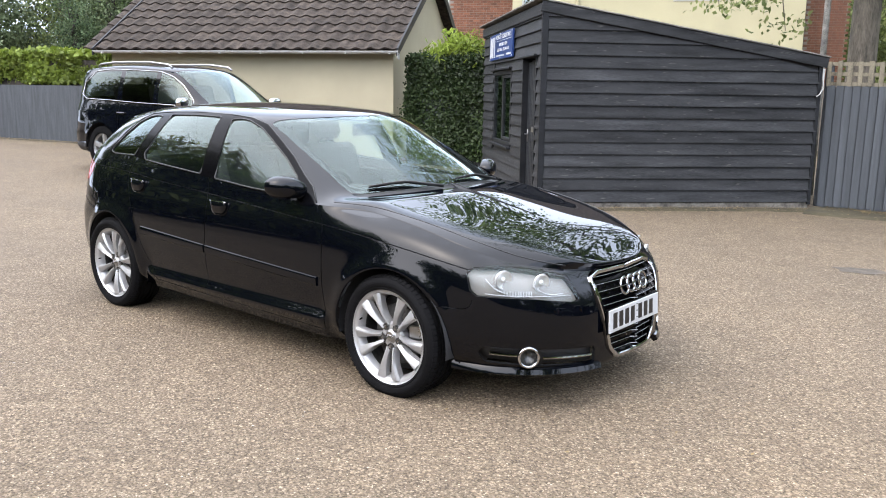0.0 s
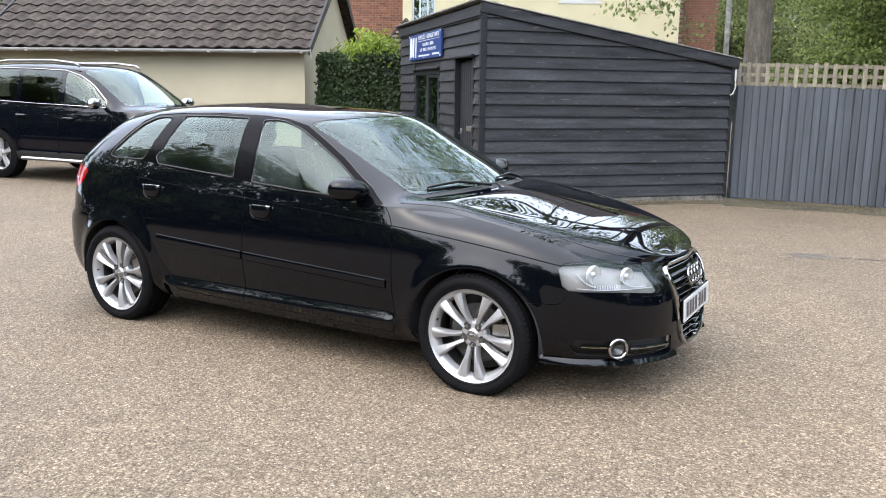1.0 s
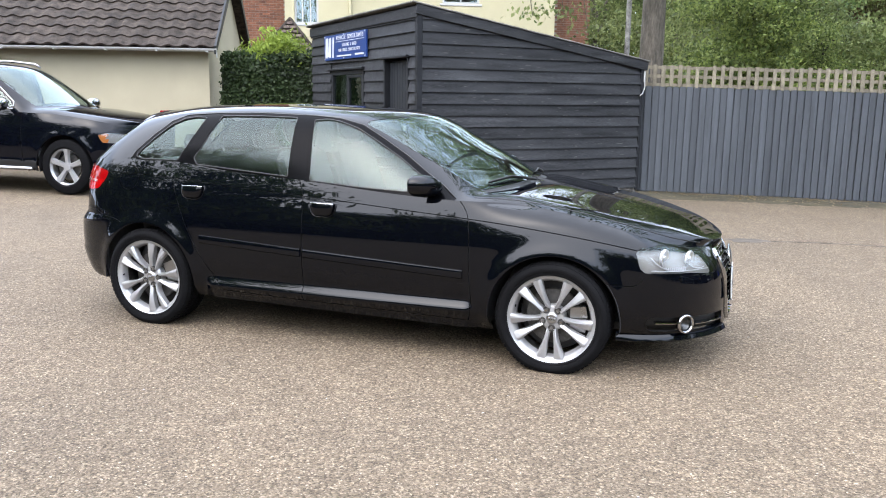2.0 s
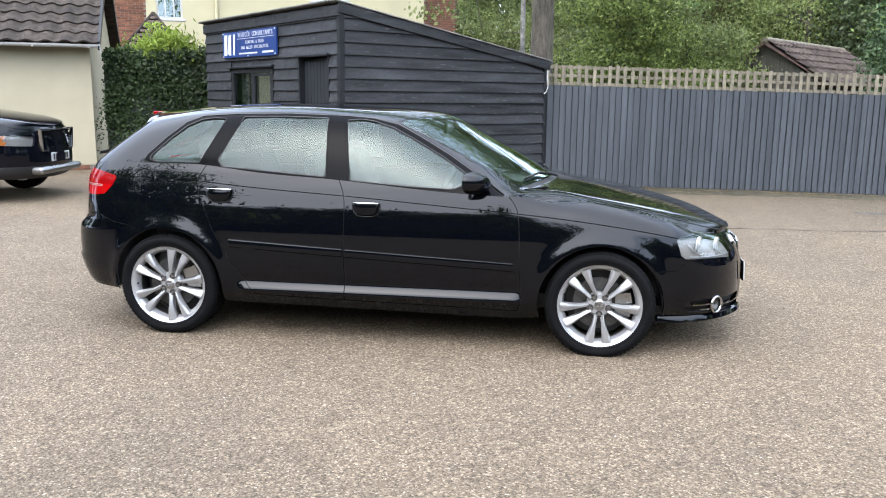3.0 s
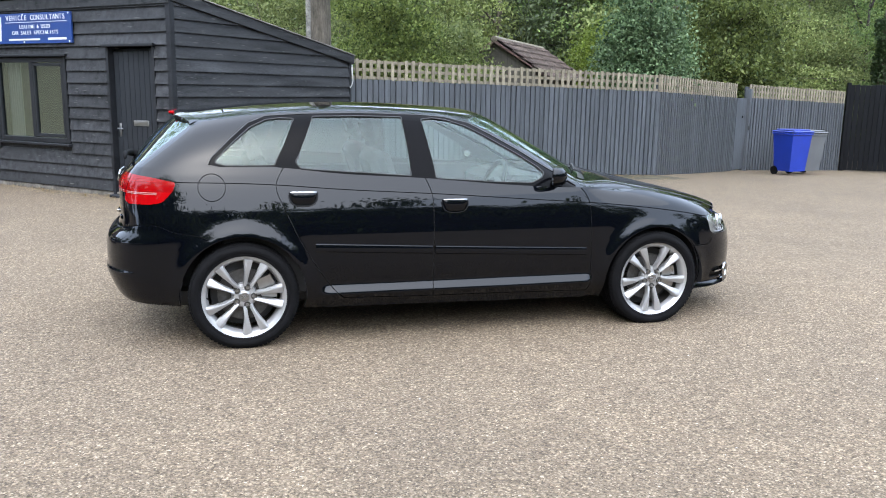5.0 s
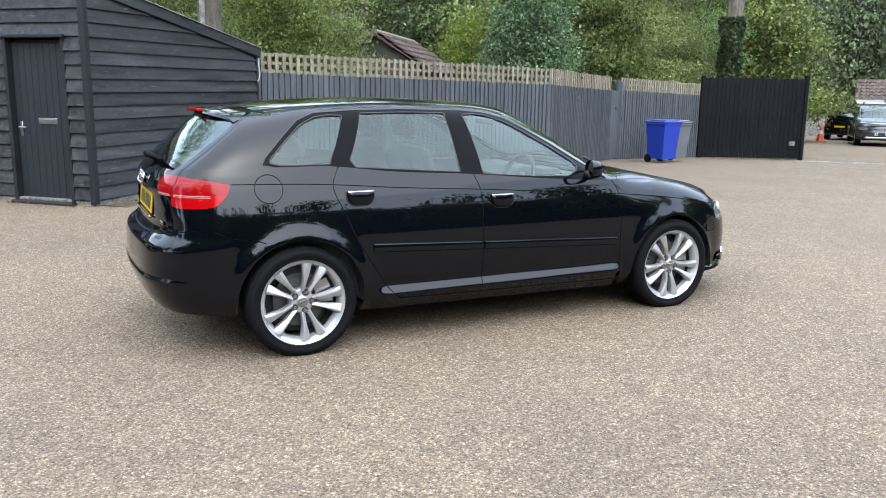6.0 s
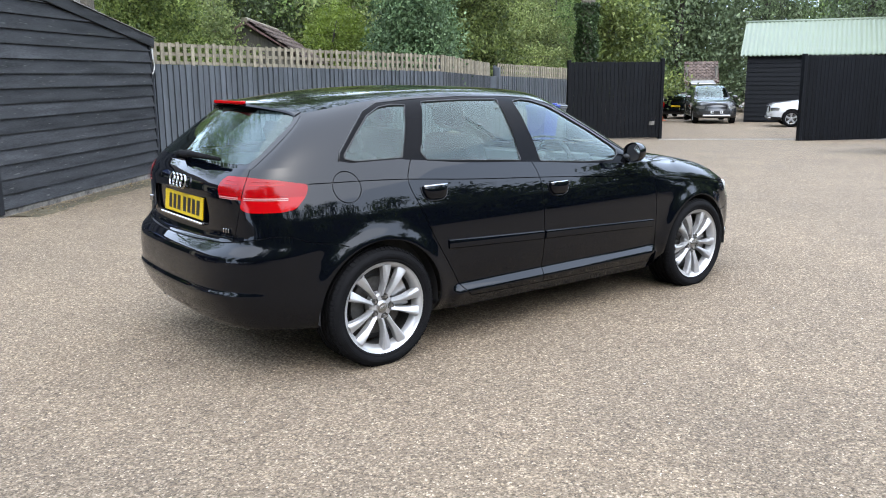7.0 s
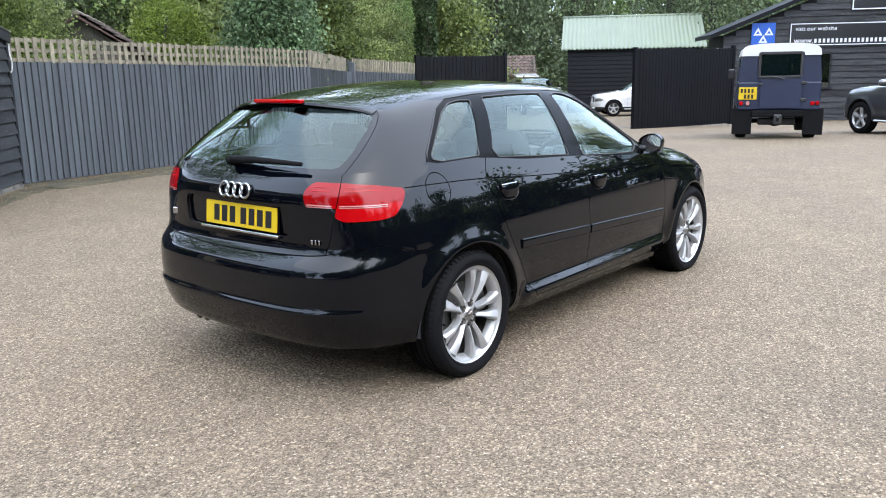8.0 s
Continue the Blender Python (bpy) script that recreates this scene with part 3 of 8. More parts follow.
def fence(p, q, top0, top1, trel0, trel1, pitch, slat_pitch, label, name="fence", post_end=True):
    L, ang = run(p, q)
    f = thing(name, pose(p[0], p[1], 0, 0, 0, ang), label, "fence")
    zb = lambda s: ground_z(p[0] + (q[0] - p[0]) * s / L, p[1] + (q[1] - p[1]) * s / L)
    n = int(L / pitch)
    for i in range(n + 1):
        s = min(i * pitch, L - .1)
        b, t = zb(s) + .015, top0 + (top1 - top0) * s / L + random.uniform(-.006, .006)
        ob = part("fence_board", FEATHER, None, f, m=Matrix.Translation((s, random.uniform(-.003, .003), b)) @ pose(0, 0, 0, random.uniform(-.3, .3), random.uniform(-.25, .25), 0) @ Matrix.Diagonal((pitch / .14, 1, t - b, 1)))
    if pitch < .15:
        part("backing", prism([(0, zb(0)), (L, zb(L)), (L, top1 - .02), (0, top0 - .02)], .008, .02), FENCE_GREY, f)
    part("gravel_board", prism([(0, zb(0) - .1), (L, zb(L) - .1), (L, zb(L) + .03), (0, zb(0) + .03)], -.012, .03), FENCE_GREY, f)
    part("rail", prism([(0, top0 - .3), (L, top1 - .3), (L, top1 - .22), (0, top0 - .22)], .022, .07), FENCE_GREY, f)
    part("rail", prism([(0, .3), (L, zb(L) + .3), (L, zb(L) + .38), (0, .38)], .022, .07), FENCE_GREY, f)
    if trel0:
        tr = part("trellis", joined(*[prism([(0, t0 + h), (L, t1 + h), (L, t1 + h + .048), (0, t0 + h + .048)], -.004, .014) for t0, t1 in ((top0, top1),) for h in (.004, .135, .268)]), TRELLIS, f, "bare weathered timber trellis")
        k = int(L / slat_pitch)
        for i in range(k + 1):
            s = i * slat_pitch
            t = top0 + (top1 - top0) * s / L
            part("slat", SLAT, None, tr, m=Matrix.Translation((s, -.016, t + random.uniform(-.012, .008))) @ pose(0, 0, 0, 0, random.uniform(-1.0, 1.0)) @ Matrix.Diagonal((random.uniform(.92, 1.1), 1.2, trel0 - top0 + random.uniform(-.01, .012), 1)))
    for s in (0.0, L) if post_end else ():
        part("fence_post", box(s - .05, s + .05, .02, .12, zb(s) - .2, (trel0 or top0) - .05 + (top1 - top0) * s / L, .008), FENCE_GREY, f)
    return f


F0, F1, F2 = (0.72, 8.45), (7.15, 9.53), (10.62, 12.05)
fence(F0, F1, 1.66, 1.53, 1.99, 1.86, .103, .127, "slate grey close-board fence topped with bare trellis")
fence(F1, F2, 1.53, 1.42, 1.86, 1.75, .103, .127, "slate grey close-board fence topped with bare trellis")
side_gate = thing("garden_gate", pose(F2[0], F2[1], ground_z(*F2), 0, 0, 33), "narrow grey boarded garden gate, shut", "gate")
part("gate_leaf", box(.02, .62, -.02, .02, .02, 1.75, .006), FENCE_GREY, side_gate)
part("gate_post", box(.62, .74, -.09, .05, -.1, 1.98, .01), FENCE_GREY, side_gate)
part("latch", box(.35, .42, -.05, -.02, 1.28, 1.33, .006), SIGN_BLACK, side_gate)
part("latch", box(.64, .70, -.11, -.09, .98, 1.08, .006), SIGN_BLACK, side_gate)
fence((11.25, 12.45), (15.0, 13.55), 1.42, 1.30, 1.74, 1.62, .103, .11, "grey boarded fence with slatted top beyond the gate")
left_fence = fence((-22.0, 4.0), (-13.2, 7.2), 1.55, 1.55, None, None, .6, .15, "flat slate grey panel fence below a laurel hedge")
part("fence_panel", box(0, 9.36, -.035, -.026, .08, 1.55), FENCE_GREY, left_fence)


# ---- gates and the yard beyond ----
def gate(p, q, height, label):
    L, ang = run(p, q)
    zg = min(ground_z(*p), ground_z(*q))
    o = thing("yard_gate", pose(p[0], p[1], zg, 0, 0, ang), label, "gate", "yard gates")
    n = int(L / .125)
    for i in range(n):
        part("gate_board", box(i * L / n + .003, (i + 1) * L / n - .003, -.02, .0, .05, height + random.uniform(-.01, .01), .004), BLACK_GATE, o)
    part("gate_frame", joined(box(0, L, 0.0, .05, .3, .42), box(0, L, 0, .05, height - .4, height - .28), box(0, L, 0, .05, height / 2, height / 2 + .12)), BLACK_GATE, o)
    part("gate_post", box(-.08, .02, -.05, .1, -.2, height + .06, .01), BLACK_GATE, o)
    part("gate_post", box(L - .02, L + .08, -.05, .1, -.2, height + .1, .01), BLACK_GATE, o)
    return o


lg = gate((15.1, 13.5), (17.6, 12.05), 2.35, "tall black boarded yard gate, folded open")
part("notice_plate", box(2.55, 2.72, -.03, -.02, .43, .55), TIN_GREY, lg, "small grey notice plate")
rg = gate((19.2, 8.3), (22.9, 6.72), 2.45, "tall black boarded yard gate, folded open")
back_fence = fence((17.9, 12.2), (21.5, 16.5), 1.5, 1.4, None, None, .16, .15, "weathered bare plank fence in the yard behind", post_end=False)
for _o in back_fence.children:
    _o.data = _o.data.copy()
    _o.data.materials[0] = OLD_WOOD


def long_strip(p, q, w, mat, name, label, h=.03, ragged=0.0):
    L, ang = run(p, q)
    d = Vector((-(q[1] - p[1]), q[0] - p[0], 0)) / L
    us, vs = np.linspace(0, 1, int(L / (.05 if ragged else .12)) + 2), np.linspace(-w / 2, w / 2, 25 if ragged else 7)

    def at(s, t):
        wob = 1 + .35 * noise.noise((s * L * 1.1, t * 2, 0))
        x, y = p[0] + (q[0] - p[0]) * s + d.x * t * wob, p[1] + (q[1] - p[1]) * s + d.y * t * wob
        z = ground_z(x, y) + h * (1 - (2 * t / w) ** 2) - .002
        if ragged:
            z += ragged * (noise.noise((x * 2.3, y * 2.3, 1)) + .7 * noise.noise((x * 8, y * 8, 2)) + .5 * noise.noise((x * 23, y * 23, 3)) - .35) - .02 * max(0, abs(2 * t / w) - .85) / .15
        return x, y, z
    return part(name, grid(at, us, vs), mat, None, label, smooth=True, kind="structure")


long_strip((0.75, 7.9), (7.2, 8.95), 1.15, DIRT, "verge", "mossy dirt strip along the foot of the fence", .021, .013)
long_strip((-1.75, 5.35), (0.8, 7.95), .42, DIRT, "verge", "mossy dirt strip along the foot of the shed", .016, .010)
long_strip((17.0, 11.6), (23.2, 6.1), .16, FOOTING, "kerb", "worn concrete gate threshold")
long_strip((-21.5, 3.8), (-13.4, 6.8), .4, DIRT, "verge", "leaf litter along the grey fence", .012, .01)


# ---- rendered garage with a pantile roof ----
GD, GL, GH, GSL = 6.2, 6.6, 2.28, 0.62     # depth, length, eaves, slope
GAR = pose(-7.15, 8.28, 0, 0, 0, 206.3)     # local x runs away along the eaves, local y is towards the yard
gar = thing("garage", GAR, "cream rendered garage with a dark pantile roof and white gutter", "building")
part("wall", joined(box(.15, GL - .15, -.45, -.30, .16, GH + .1), box(.15, GL - .15, -GD + .3, -GD + .45, .16, GH + .1),
                    prism([(-GD + .45, .16), (-.45, .16), (-.45, GH + .1), (-GD / 2, GH + GSL * GD / 2 - .2), (-GD + .45, GH + .1)], .15, .30, 'x'),
                    prism([(-GD + .45, .16), (-.45, .16), (-.45, GH + .1), (-GD / 2, GH + GSL * GD / 2 - .2), (-GD + .45, GH + .1)], GL - .30, GL - .15, 'x')), CREAM, gar)
part("soffit", box(.02, GL, -.32, -.03, GH - .04, GH - .01), BOARD_BLACK, gar)
part("plinth_core", box(.16, GL - .16, -.44, -.315, -.1, .155), MORTAR, gar)
BRICK_MESH = mesh_of("brick", box(-.1075, .1075, -.012, .012, -.0325, .0325, .004), BRICK)
for r in range(2):
    for i in range(29):
        part("brick", BRICK_MESH, None, gar, m=Matrix.Translation((.27 + i * .225 + (r % 2) * .11, -.303, .04 + r * .075)))
for r in range(2):
    for i in range(4):
        part("brick", BRICK_MESH, None, gar, m=Matrix.Translation((.148, -.5 - i * .225 - (r % 2) * .11, .04 + r * .075)) @ pose(0, 0, 0, 0, 0, 90))
slope_deg = math.degrees(math.atan(GSL))
RUN = math.hypot(GD / 2 + .05, GSL * (GD / 2 + .05))
TW, TH = .30, .345


def pantile():
    xs = np.linspace(0, TW, 9)
    prof = lambda x: .022 * math.sin(2 * math.pi * x / TW) + .004
    top = grid(lambda u, v: (u, v, prof(u) + .028 - .028 * v / TH), xs, [0, TH * .5, TH * 1.06])
    low = [(u, 0, prof(u) - .004) for u in xs]
    V, F = top
    o = len(V)
    V = V + low
    F = F + [(i * 3, o + i, o + i + 1, (i + 1) * 3) for i in range(8)]
    return V, F


TILE = mesh_of("pantile", pantile(), ROOF_TILE, smooth=50)


def slope_frame(x, s):
    """On the yard-side slope: x along the eaves, s up the slope."""
    a = math.radians(slope_deg)
    return Matrix.Translation((x, .06 - s * math.cos(a), GH + .02 + s * math.sin(a))) @ pose(0, 0, 0, slope_deg, 0, 180)


roof = part("roof", joined(prism([(.05, GH - .03), (-GD / 2, GH + GSL * (GD / 2 + .05) - .03), (-GD - .05, GH - .03), (-GD / 2, GH + GSL * (GD / 2 + .05) - .12)], -.02, GL + .02, 'x')), ROOF_TILE, gar)
cols, rws = int(GL / TW) + 1, int(RUN / TH) + 1
rest = []
for r in range(rws):
    for c in range(cols):
        mm = slope_frame((c + 1) * TW - .02, r * TH) @ pose(0, 0, random.uniform(-.003, .003), random.uniform(-.5, .5), 0, random.uniform(-.6, .6))
        if r < 10:
            part("pantile", TILE, None, roof, m=mm)
part("ridge_tiles", joined(*[moved(tube([(i * .4, 0, 0), (i * .4 + .42, 0, 0.0)], [.12, .125], 12), Matrix.Translation((-.02, -GD / 2, GH + GSL * GD / 2 - .01))) for i in range(17)]), ROOF_TILE, roof)
# barge boards at the gable ends
for gx in (-.06, GL + .02):
    part("barge_board", prism([(.08, GH - .10), (.08, GH + .05), (-GD / 2, GH + GSL * (GD / 2 + .08) + .02), (-GD - .08, GH + .05), (-GD - .08, GH - .14), (-GD / 2, GH + GSL * (GD / 2 + .08) - .2)], gx, gx + .04, 'x'), TRIM_GREY, gar)
gut = part("gutter", joined(*[moved(([(x, .055 * math.cos(a), .055 * math.sin(a)) for a in np.linspace(math.pi, 2 * math.pi, 9) for x in (0, GL + .1)] + [(x, .049 * math.cos(a), .049 * math.sin(a)) for a in np.linspace(math.pi, 2 * math.pi, 9) for x in (0, GL + .1)],
                                     [(2 * i, 2 * i + 2, 2 * i + 3, 2 * i + 1) for i in range(8)] + [(18 + 2 * i, 18 + 2 * i + 1, 18 + 2 * i + 3, 18 + 2 * i + 2) for i in range(8)] + [(0, 1, 19, 18), (16, 34, 35, 17)]), Matrix.Translation((-.05, .03, GH + .0)))]), WHITE_PVC, gar, "white plastic half-round gutter", smooth=40)
part("gutter_back", box(-.05, GL + .05, -.03, -.022, GH - .06, GH + .01), WHITE_PVC, gut)
for i in range(8):
    part("gutter_bracket", box(.1 + i * .9, .14 + i * .9, -.03, .09, GH - .065, GH - .045, .004), WHITE_PVC, gut)
part("gutter_end", box(-.06, -.05, -.02, .09, GH - .16, GH + .01, .003), WHITE_PVC, gut)


# ---- houses behind ----
def frame_box(x0, x1, z0, z1, y0, y1, t):
    """A rectangular frame in one piece, t wide, in the xz plane."""
    V = [(x, y, z) for y in (y0, y1) for x, z in ((x0, z0), (x1, z0), (x1, z1), (x0, z1), (x0 + t, z0 + t), (x1 - t, z0 + t), (x1 - t, z1 - t), (x0 + t, z1 - t))]
    F = []
    for k in range(4):
        n = (k + 1) % 4
        F += [(k, n, 4 + n, 4 + k), (8 + k, 12 + k, 12 + n, 8 + n), (k, 8 + k, 8 + n, n), (4 + k, 4 + n, 12 + n, 12 + k)]
    return V, F


def window_in(parent, x0, x1, z0, z1, y, cols_, rows_):
    w = part("window", frame_box(x0, x1, z0, z1, y - .04, y + .02, .06), WHITE_PVC, parent, "white framed window")
    for i in range(1, cols_):
        part("mullion", box(x0 + (x1 - x0) * i / cols_ - .02, x0 + (x1 - x0) * i / cols_ + .02, y - .03, y + .01, z0 + .06, z1 - .06), WHITE_PVC, w)
    for i in range(1, rows_):
        part("transom", box(x0 + .06, x1 - .06, y - .028, y + .008, z0 + (z1 - z0) * i / rows_ - .015, z0 + (z1 - z0) * i / rows_ + .015), WHITE_PVC, w)
    part("window_sill", box(x0 - .08, x1 + .08, y - .12, y + .02, z0 - .07, z0, .01), WHITE_PVC, w)
    for i in range(cols_):
        part("pane", box(x0 + (x1 - x0) * i / cols_, x0 + (x1 - x0) * (i + 1) / cols_, y - .008, y, z0, z1), HOUSE_GLASS, w)
    part("room_back", box(x0 - .1, x1 + .1, y + .25, y + .3, z0 - .1, z1 + .1), DARK_ROOM, w)
    return w


def wall_with_holes(x0, x1, z0, z1, y0, y1, holes):
    out, s = [], x0
    for a, b, c, d in holes:
        out += [box(s, a, y0, y1, z0, z1), box(a, b, y0, y1, z0, c), box(a, b, y0, y1, d, z1)]
        s = b
    return joined(*out, box(s, x1, y0, y1, z0, z1))


HOUSE = pose(-11.6, 18.5, 0, 0, 0, 26.3)
house = thing("house", HOUSE, "pale yellow rendered two-storey house with white windows", "house")
for _w in (wall_with_holes(0, 8.7, -.1, 6.2, 0, .3, [(.30, 1.05, 3.68, 5.0), (5.0, 6.2, 4.4, 5.6)]), box(8.4, 8.7, .3, 7, -.1, 6.2), box(0, .3, .3, 7, -.1, 6.2), box(0, 8.7, 7, 7.3, -.1, 6.2)):
    part("wall", _w, CREAM_PALE, house)
window_in(house, .30, 1.05, 3.68, 5.0, .1, 3, 1)
window_in(house, 5.0, 6.2, 4.4, 5.6, .1, 2, 2)
part("downpipe", tube([(2.05, -.06, 6.1), (2.05, -.06, 0)], .05, 10), CREAM_PALE, house, smooth=40)
part("roof", prism([(-.5, 6.1), (3.65, 8.8), (7.8, 6.1)], -.3, 9.0, 'x'), ROOF_TILE, house)
PORCH_X, PORCH_Y, PORCH_Z = .22, -1.0, 3.72     # apex of the pyramid roof
porch = part("porch_roof", joined(*[prism([(PORCH_X - .10 * k, PORCH_Y - .10 * k), (PORCH_X + .10 * k, PORCH_Y - .10 * k), (PORCH_X + .10 * k, PORCH_Y + .10 * k), (PORCH_X - .10 * k, PORCH_Y + .10 * k)], PORCH_Z - .13 * k, PORCH_Z - .13 * k + .05, 'z') for k in range(1, 10)]), ROOF_RED, house, "small mossy tiled porch roof")
for k in range(1, 9):
    for side in range(4):
        for i in range(k):
            part("roof_tile", box(-.085, .085, -.11, .03, -.008, .012, .004), ROOF_OLD, porch, m=Matrix.Translation((PORCH_X, PORCH_Y, 0)) @ pose(0, 0, 0, 0, 0, 90 * side) @ Matrix.Translation(((i - (k - 1) / 2) * .19, -.10 * k - .02, PORCH_Z - .13 * k + .03)) @ pose(0, 0, 0, 38 + random.uniform(-3, 3)))
for sx in (-1, 1):
    for sy in (-1, 1):
        part("hip_tiles", tube([(PORCH_X, PORCH_Y, PORCH_Z + .02), (PORCH_X + sx * .93, PORCH_Y + sy * .93, PORCH_Z - 1.16)], .05, 8), ROOF_TILE, porch, smooth=True)
part("porch_wall", box(PORCH_X - .75, PORCH_X + .75, PORCH_Y - .75, 0, 0, PORCH_Z - 1.15), CREAM_PALE, house)

BHOUSE = pose(-19.5, 15.6, 0, 0, 0, 26.3)
bhouse = thing("brick_house", BHOUSE, "red brick house with a white framed window", "house")
part("wall", wall_with_holes(0, 8.45, -.1, 6.4, 0, .3, [(4.9, 6.1, 3.75, 5.2)]), MORTAR, bhouse)
window_in(bhouse, 4.9, 6.1, 3.75, 5.2, .1, 2, 1)
part("roof", prism([(-.5, 6.3), (3.65, 9), (7.8, 6.3)], -.3, 8.7, 'x'), ROOF_TILE, bhouse)
_far = []
for r in range(44):
    for i in range(14):
        x, z = 5.35 + i * .225 + (r % 2) * .1125, 2.6 + r * .075
        if 4.85 < x + .1 and x - .1 < 6.12 and 3.68 < z < 5.25:
            continue
        if x > 8.35:
            continue
        if r < 26 and i > 1:
            part("brick", BRICK_MESH, None, bhouse, m=Matrix.Translation((x, 0, z)))
        else:
            _far.append(moved(box(-.1075, .1075, -.012, .012, -.0325, .0325), Matrix.Translation((x, 0, z))))
part("brickwork", joined(*_far), BRICK, bhouse, kind="stuff")
ahouse = thing("brick_annexe", pose(-3.95, 22.9, 0, 0, 0, 26.3), "red brick annexe wall beside the pale house", "house")
part("wall", box(0, 1.15, 0, .3, -.1, 6), MORTAR, ahouse)
part("brickwork", joined(*[moved(box(-.1075, .1075, -.012, .012, -.0325, .0325), Matrix.Translation((.11 + i * .225 + (r % 2) * .11, 0, 2.0 + r * .075))) for r in range(52) for i in range(5)]), BRICK, ahouse, kind="stuff")

# tiled outbuilding behind the fence
OUT = pose(5.67, 15.78, -.085, 0, 0, 55)
outb = thing("outbuilding", OUT, "low timber outbuilding with a mossy brown tiled roof", "shed")
part("wall", joined(box(.2, 5.3, -1.2, 1.2, -.5, 2.0), prism([(-1.2, 2.0), (1.2, 2.0), (0, 2.85)], .2, 5.3, 'x')), OLD_WOOD, outb)
TILE_OLD = mesh_of("roof_tile", pantile(), ROOF_OLD, smooth=50)
orf = part("roof", joined(prism([(-1.55, 1.9), (0, 2.93), (1.55, 1.9), (0, 2.85)], 0, 5.5, 'x')), ROOF_RED, outb)
for r in range(6):
    for i in range(23):
        part("roof_tile", TILE_OLD, None, orf, m=Matrix.Translation((.02 + i * .24, -1.6 + r * .27, 1.9 + r * .18)) @ pose(0, 0, 0, 33.6 + random.uniform(-1.5, 1.5), 0, random.uniform(-1, 1)) @ Matrix.Diagonal((.8, .95, 1.5, 1)))
part("ridge_tiles", joined(*[moved(tube([(i * .34, 0, 2.93), (i * .34 + .36, 0, 2.93)], [.09, .1], 10), Matrix.Identity(4)) for i in range(16)]), TRELLIS, orf, "pale lichened ridge tiles")

# ---- green-roofed barn ----
BARN = pose(31.4, 17.9, -.74, 0, 0, -61)
barn = thing("barn", BARN, "black boarded barn with a pale green sheet metal roof", "barn")
part("wall", joined(box(0, 6.3, 0, 5, -.3, 3.0), prism([(0, 3.0), (5, 3.0), (2.5, 4.35)], 0.05, 6.25, 'x')), BLACK_GATE, barn)
for k in range(15):
    part("board", board_mesh(0, 6.3, k * .2, k * .2 + .21), BLACK_GATE, barn)
part("roof_sheet", joined(grid(lambda u, v: (u, -.25 + v, 2.95 + .58 * v + .02 * math.sin(u * 2 * math.pi / .2)), np.arange(-.3, 6.5, .025), [0, 2.8]), grid(lambda u, v: (u, -.25 + v, 2.91 + .58 * v + .02 * math.sin(u * 2 * math.pi / .2)), np.arange(-.3, 6.5, .025), [0, 2.8])), GREEN_TIN, barn, smooth=True)
part("ridge_cap", tube([(-.35, 2.55, 4.55), (6.55, 2.55, 4.55)], .08, 8), GREEN_TIN, barn, smooth=True)

# ---- workshop with signs ----
WS = pose(24.6, 7.7, -.55, 0, 0, -59)
ws = thing("workshop", WS, "black boarded workshop with trade signs", "building")
WL, WE, WP = 15.0, 2.92, 0.40
part("wall", joined(prism([(0, -.2), (WL, -.2), (WL, WE), (WL / 2, WE + WP * WL / 2), (0, WE)], 0.0, .2), box(0, .2, .2, 3, -.2, WE)), BLACK_GATE, ws)
for k in range(30):
    za, zb = k * .205, k * .205 + .215
    xa, xb = (0, WL) if zb < WE else ((zb - WE) / WP, WL - (zb - WE) / WP)
    if xb > xa + .3:
        for a, b in ([(xa, 3.0), (3.6, xb)] if 1.1 < za + .1 < 2.2 else [(xa, xb)]):
            part("board", board_mesh(a, b, za, zb, lap=.03), BOARD_BLACK, ws)
part("roof", joined(prism([(-.5, WE - .12), (WL / 2, WE + WP * WL / 2 + .1), (WL + .5, WE - .12), (WL + .5, WE + .02), (WL / 2, WE + WP * WL / 2 + .24), (-.5, WE + .02)], -.35, 3)), BLACK_GATE, ws)
window_w = part("window", joined(box(3.0, 3.06, -.05, .05, 1.1, 2.3), box(3.54, 3.6, -.05, .05, 1.1, 2.3), box(3.0, 3.6, -.05, .05, 2.23, 2.3), box(2.93, 3.67, -.09, .05, 1.05, 1.12)), TRIM_GREY, ws)
part("pane", box(3.06, 3.54, -.035, -.03, 1.12, 2.23), HOUSE_GLASS, window_w)
tested = part("test_station_sign", box(.9, 1.68, -.09, -.06, 2.52, 3.30, .005), SIGN_BRIGHT, ws, "blue square sign with three white triangles")
for cx, cz in ((1.11, 2.975), (1.47, 2.975), (1.29, 2.725)):
    tri_o, tri_i = .175, .07
    P = lambda r, k: (cx + r * math.sin(2 * math.pi * k / 3), cz + r * math.cos(2 * math.pi * k / 3))
    V = [(P(tri_o, k)[0], y, P(tri_o, k)[1]) for y in (-.094, -.09) for k in range(3)] + [(P(tri_i, k)[0], y, P(tri_i, k)[1]) for y in (-.094, -.09) for k in range(3)]
    part("triangle", (V, [(k, (k + 1) % 3, 6 + (k + 1) % 3, 6 + k) for k in range(3)]), SIGN_WHITE, tested)
part("small_print_bar", box(1.0, 1.58, -.094, -.09, 2.565, 2.585), SIGN_WHITE, tested)
web = part("web_sign", box(2.17, 6.6, -.09, -.06, 2.52, 3.25, .005), SIGN_BLACK, ws, "black sign with white border and lettering")
part("border", joined(box(2.17, 6.6, -.094, -.09, 3.22, 3.25), box(2.17, 6.6, -.094, -.09, 2.52, 2.55), box(2.17, 2.2, -.094, -.09, 2.55, 3.22), box(6.57, 6.6, -.094, -.09, 2.55, 3.22)), SIGN_WHITE, web)
lettering("visit our website", .2, SIGN_WHITE, web, facing(3.0, -.096, 3.07, -90))
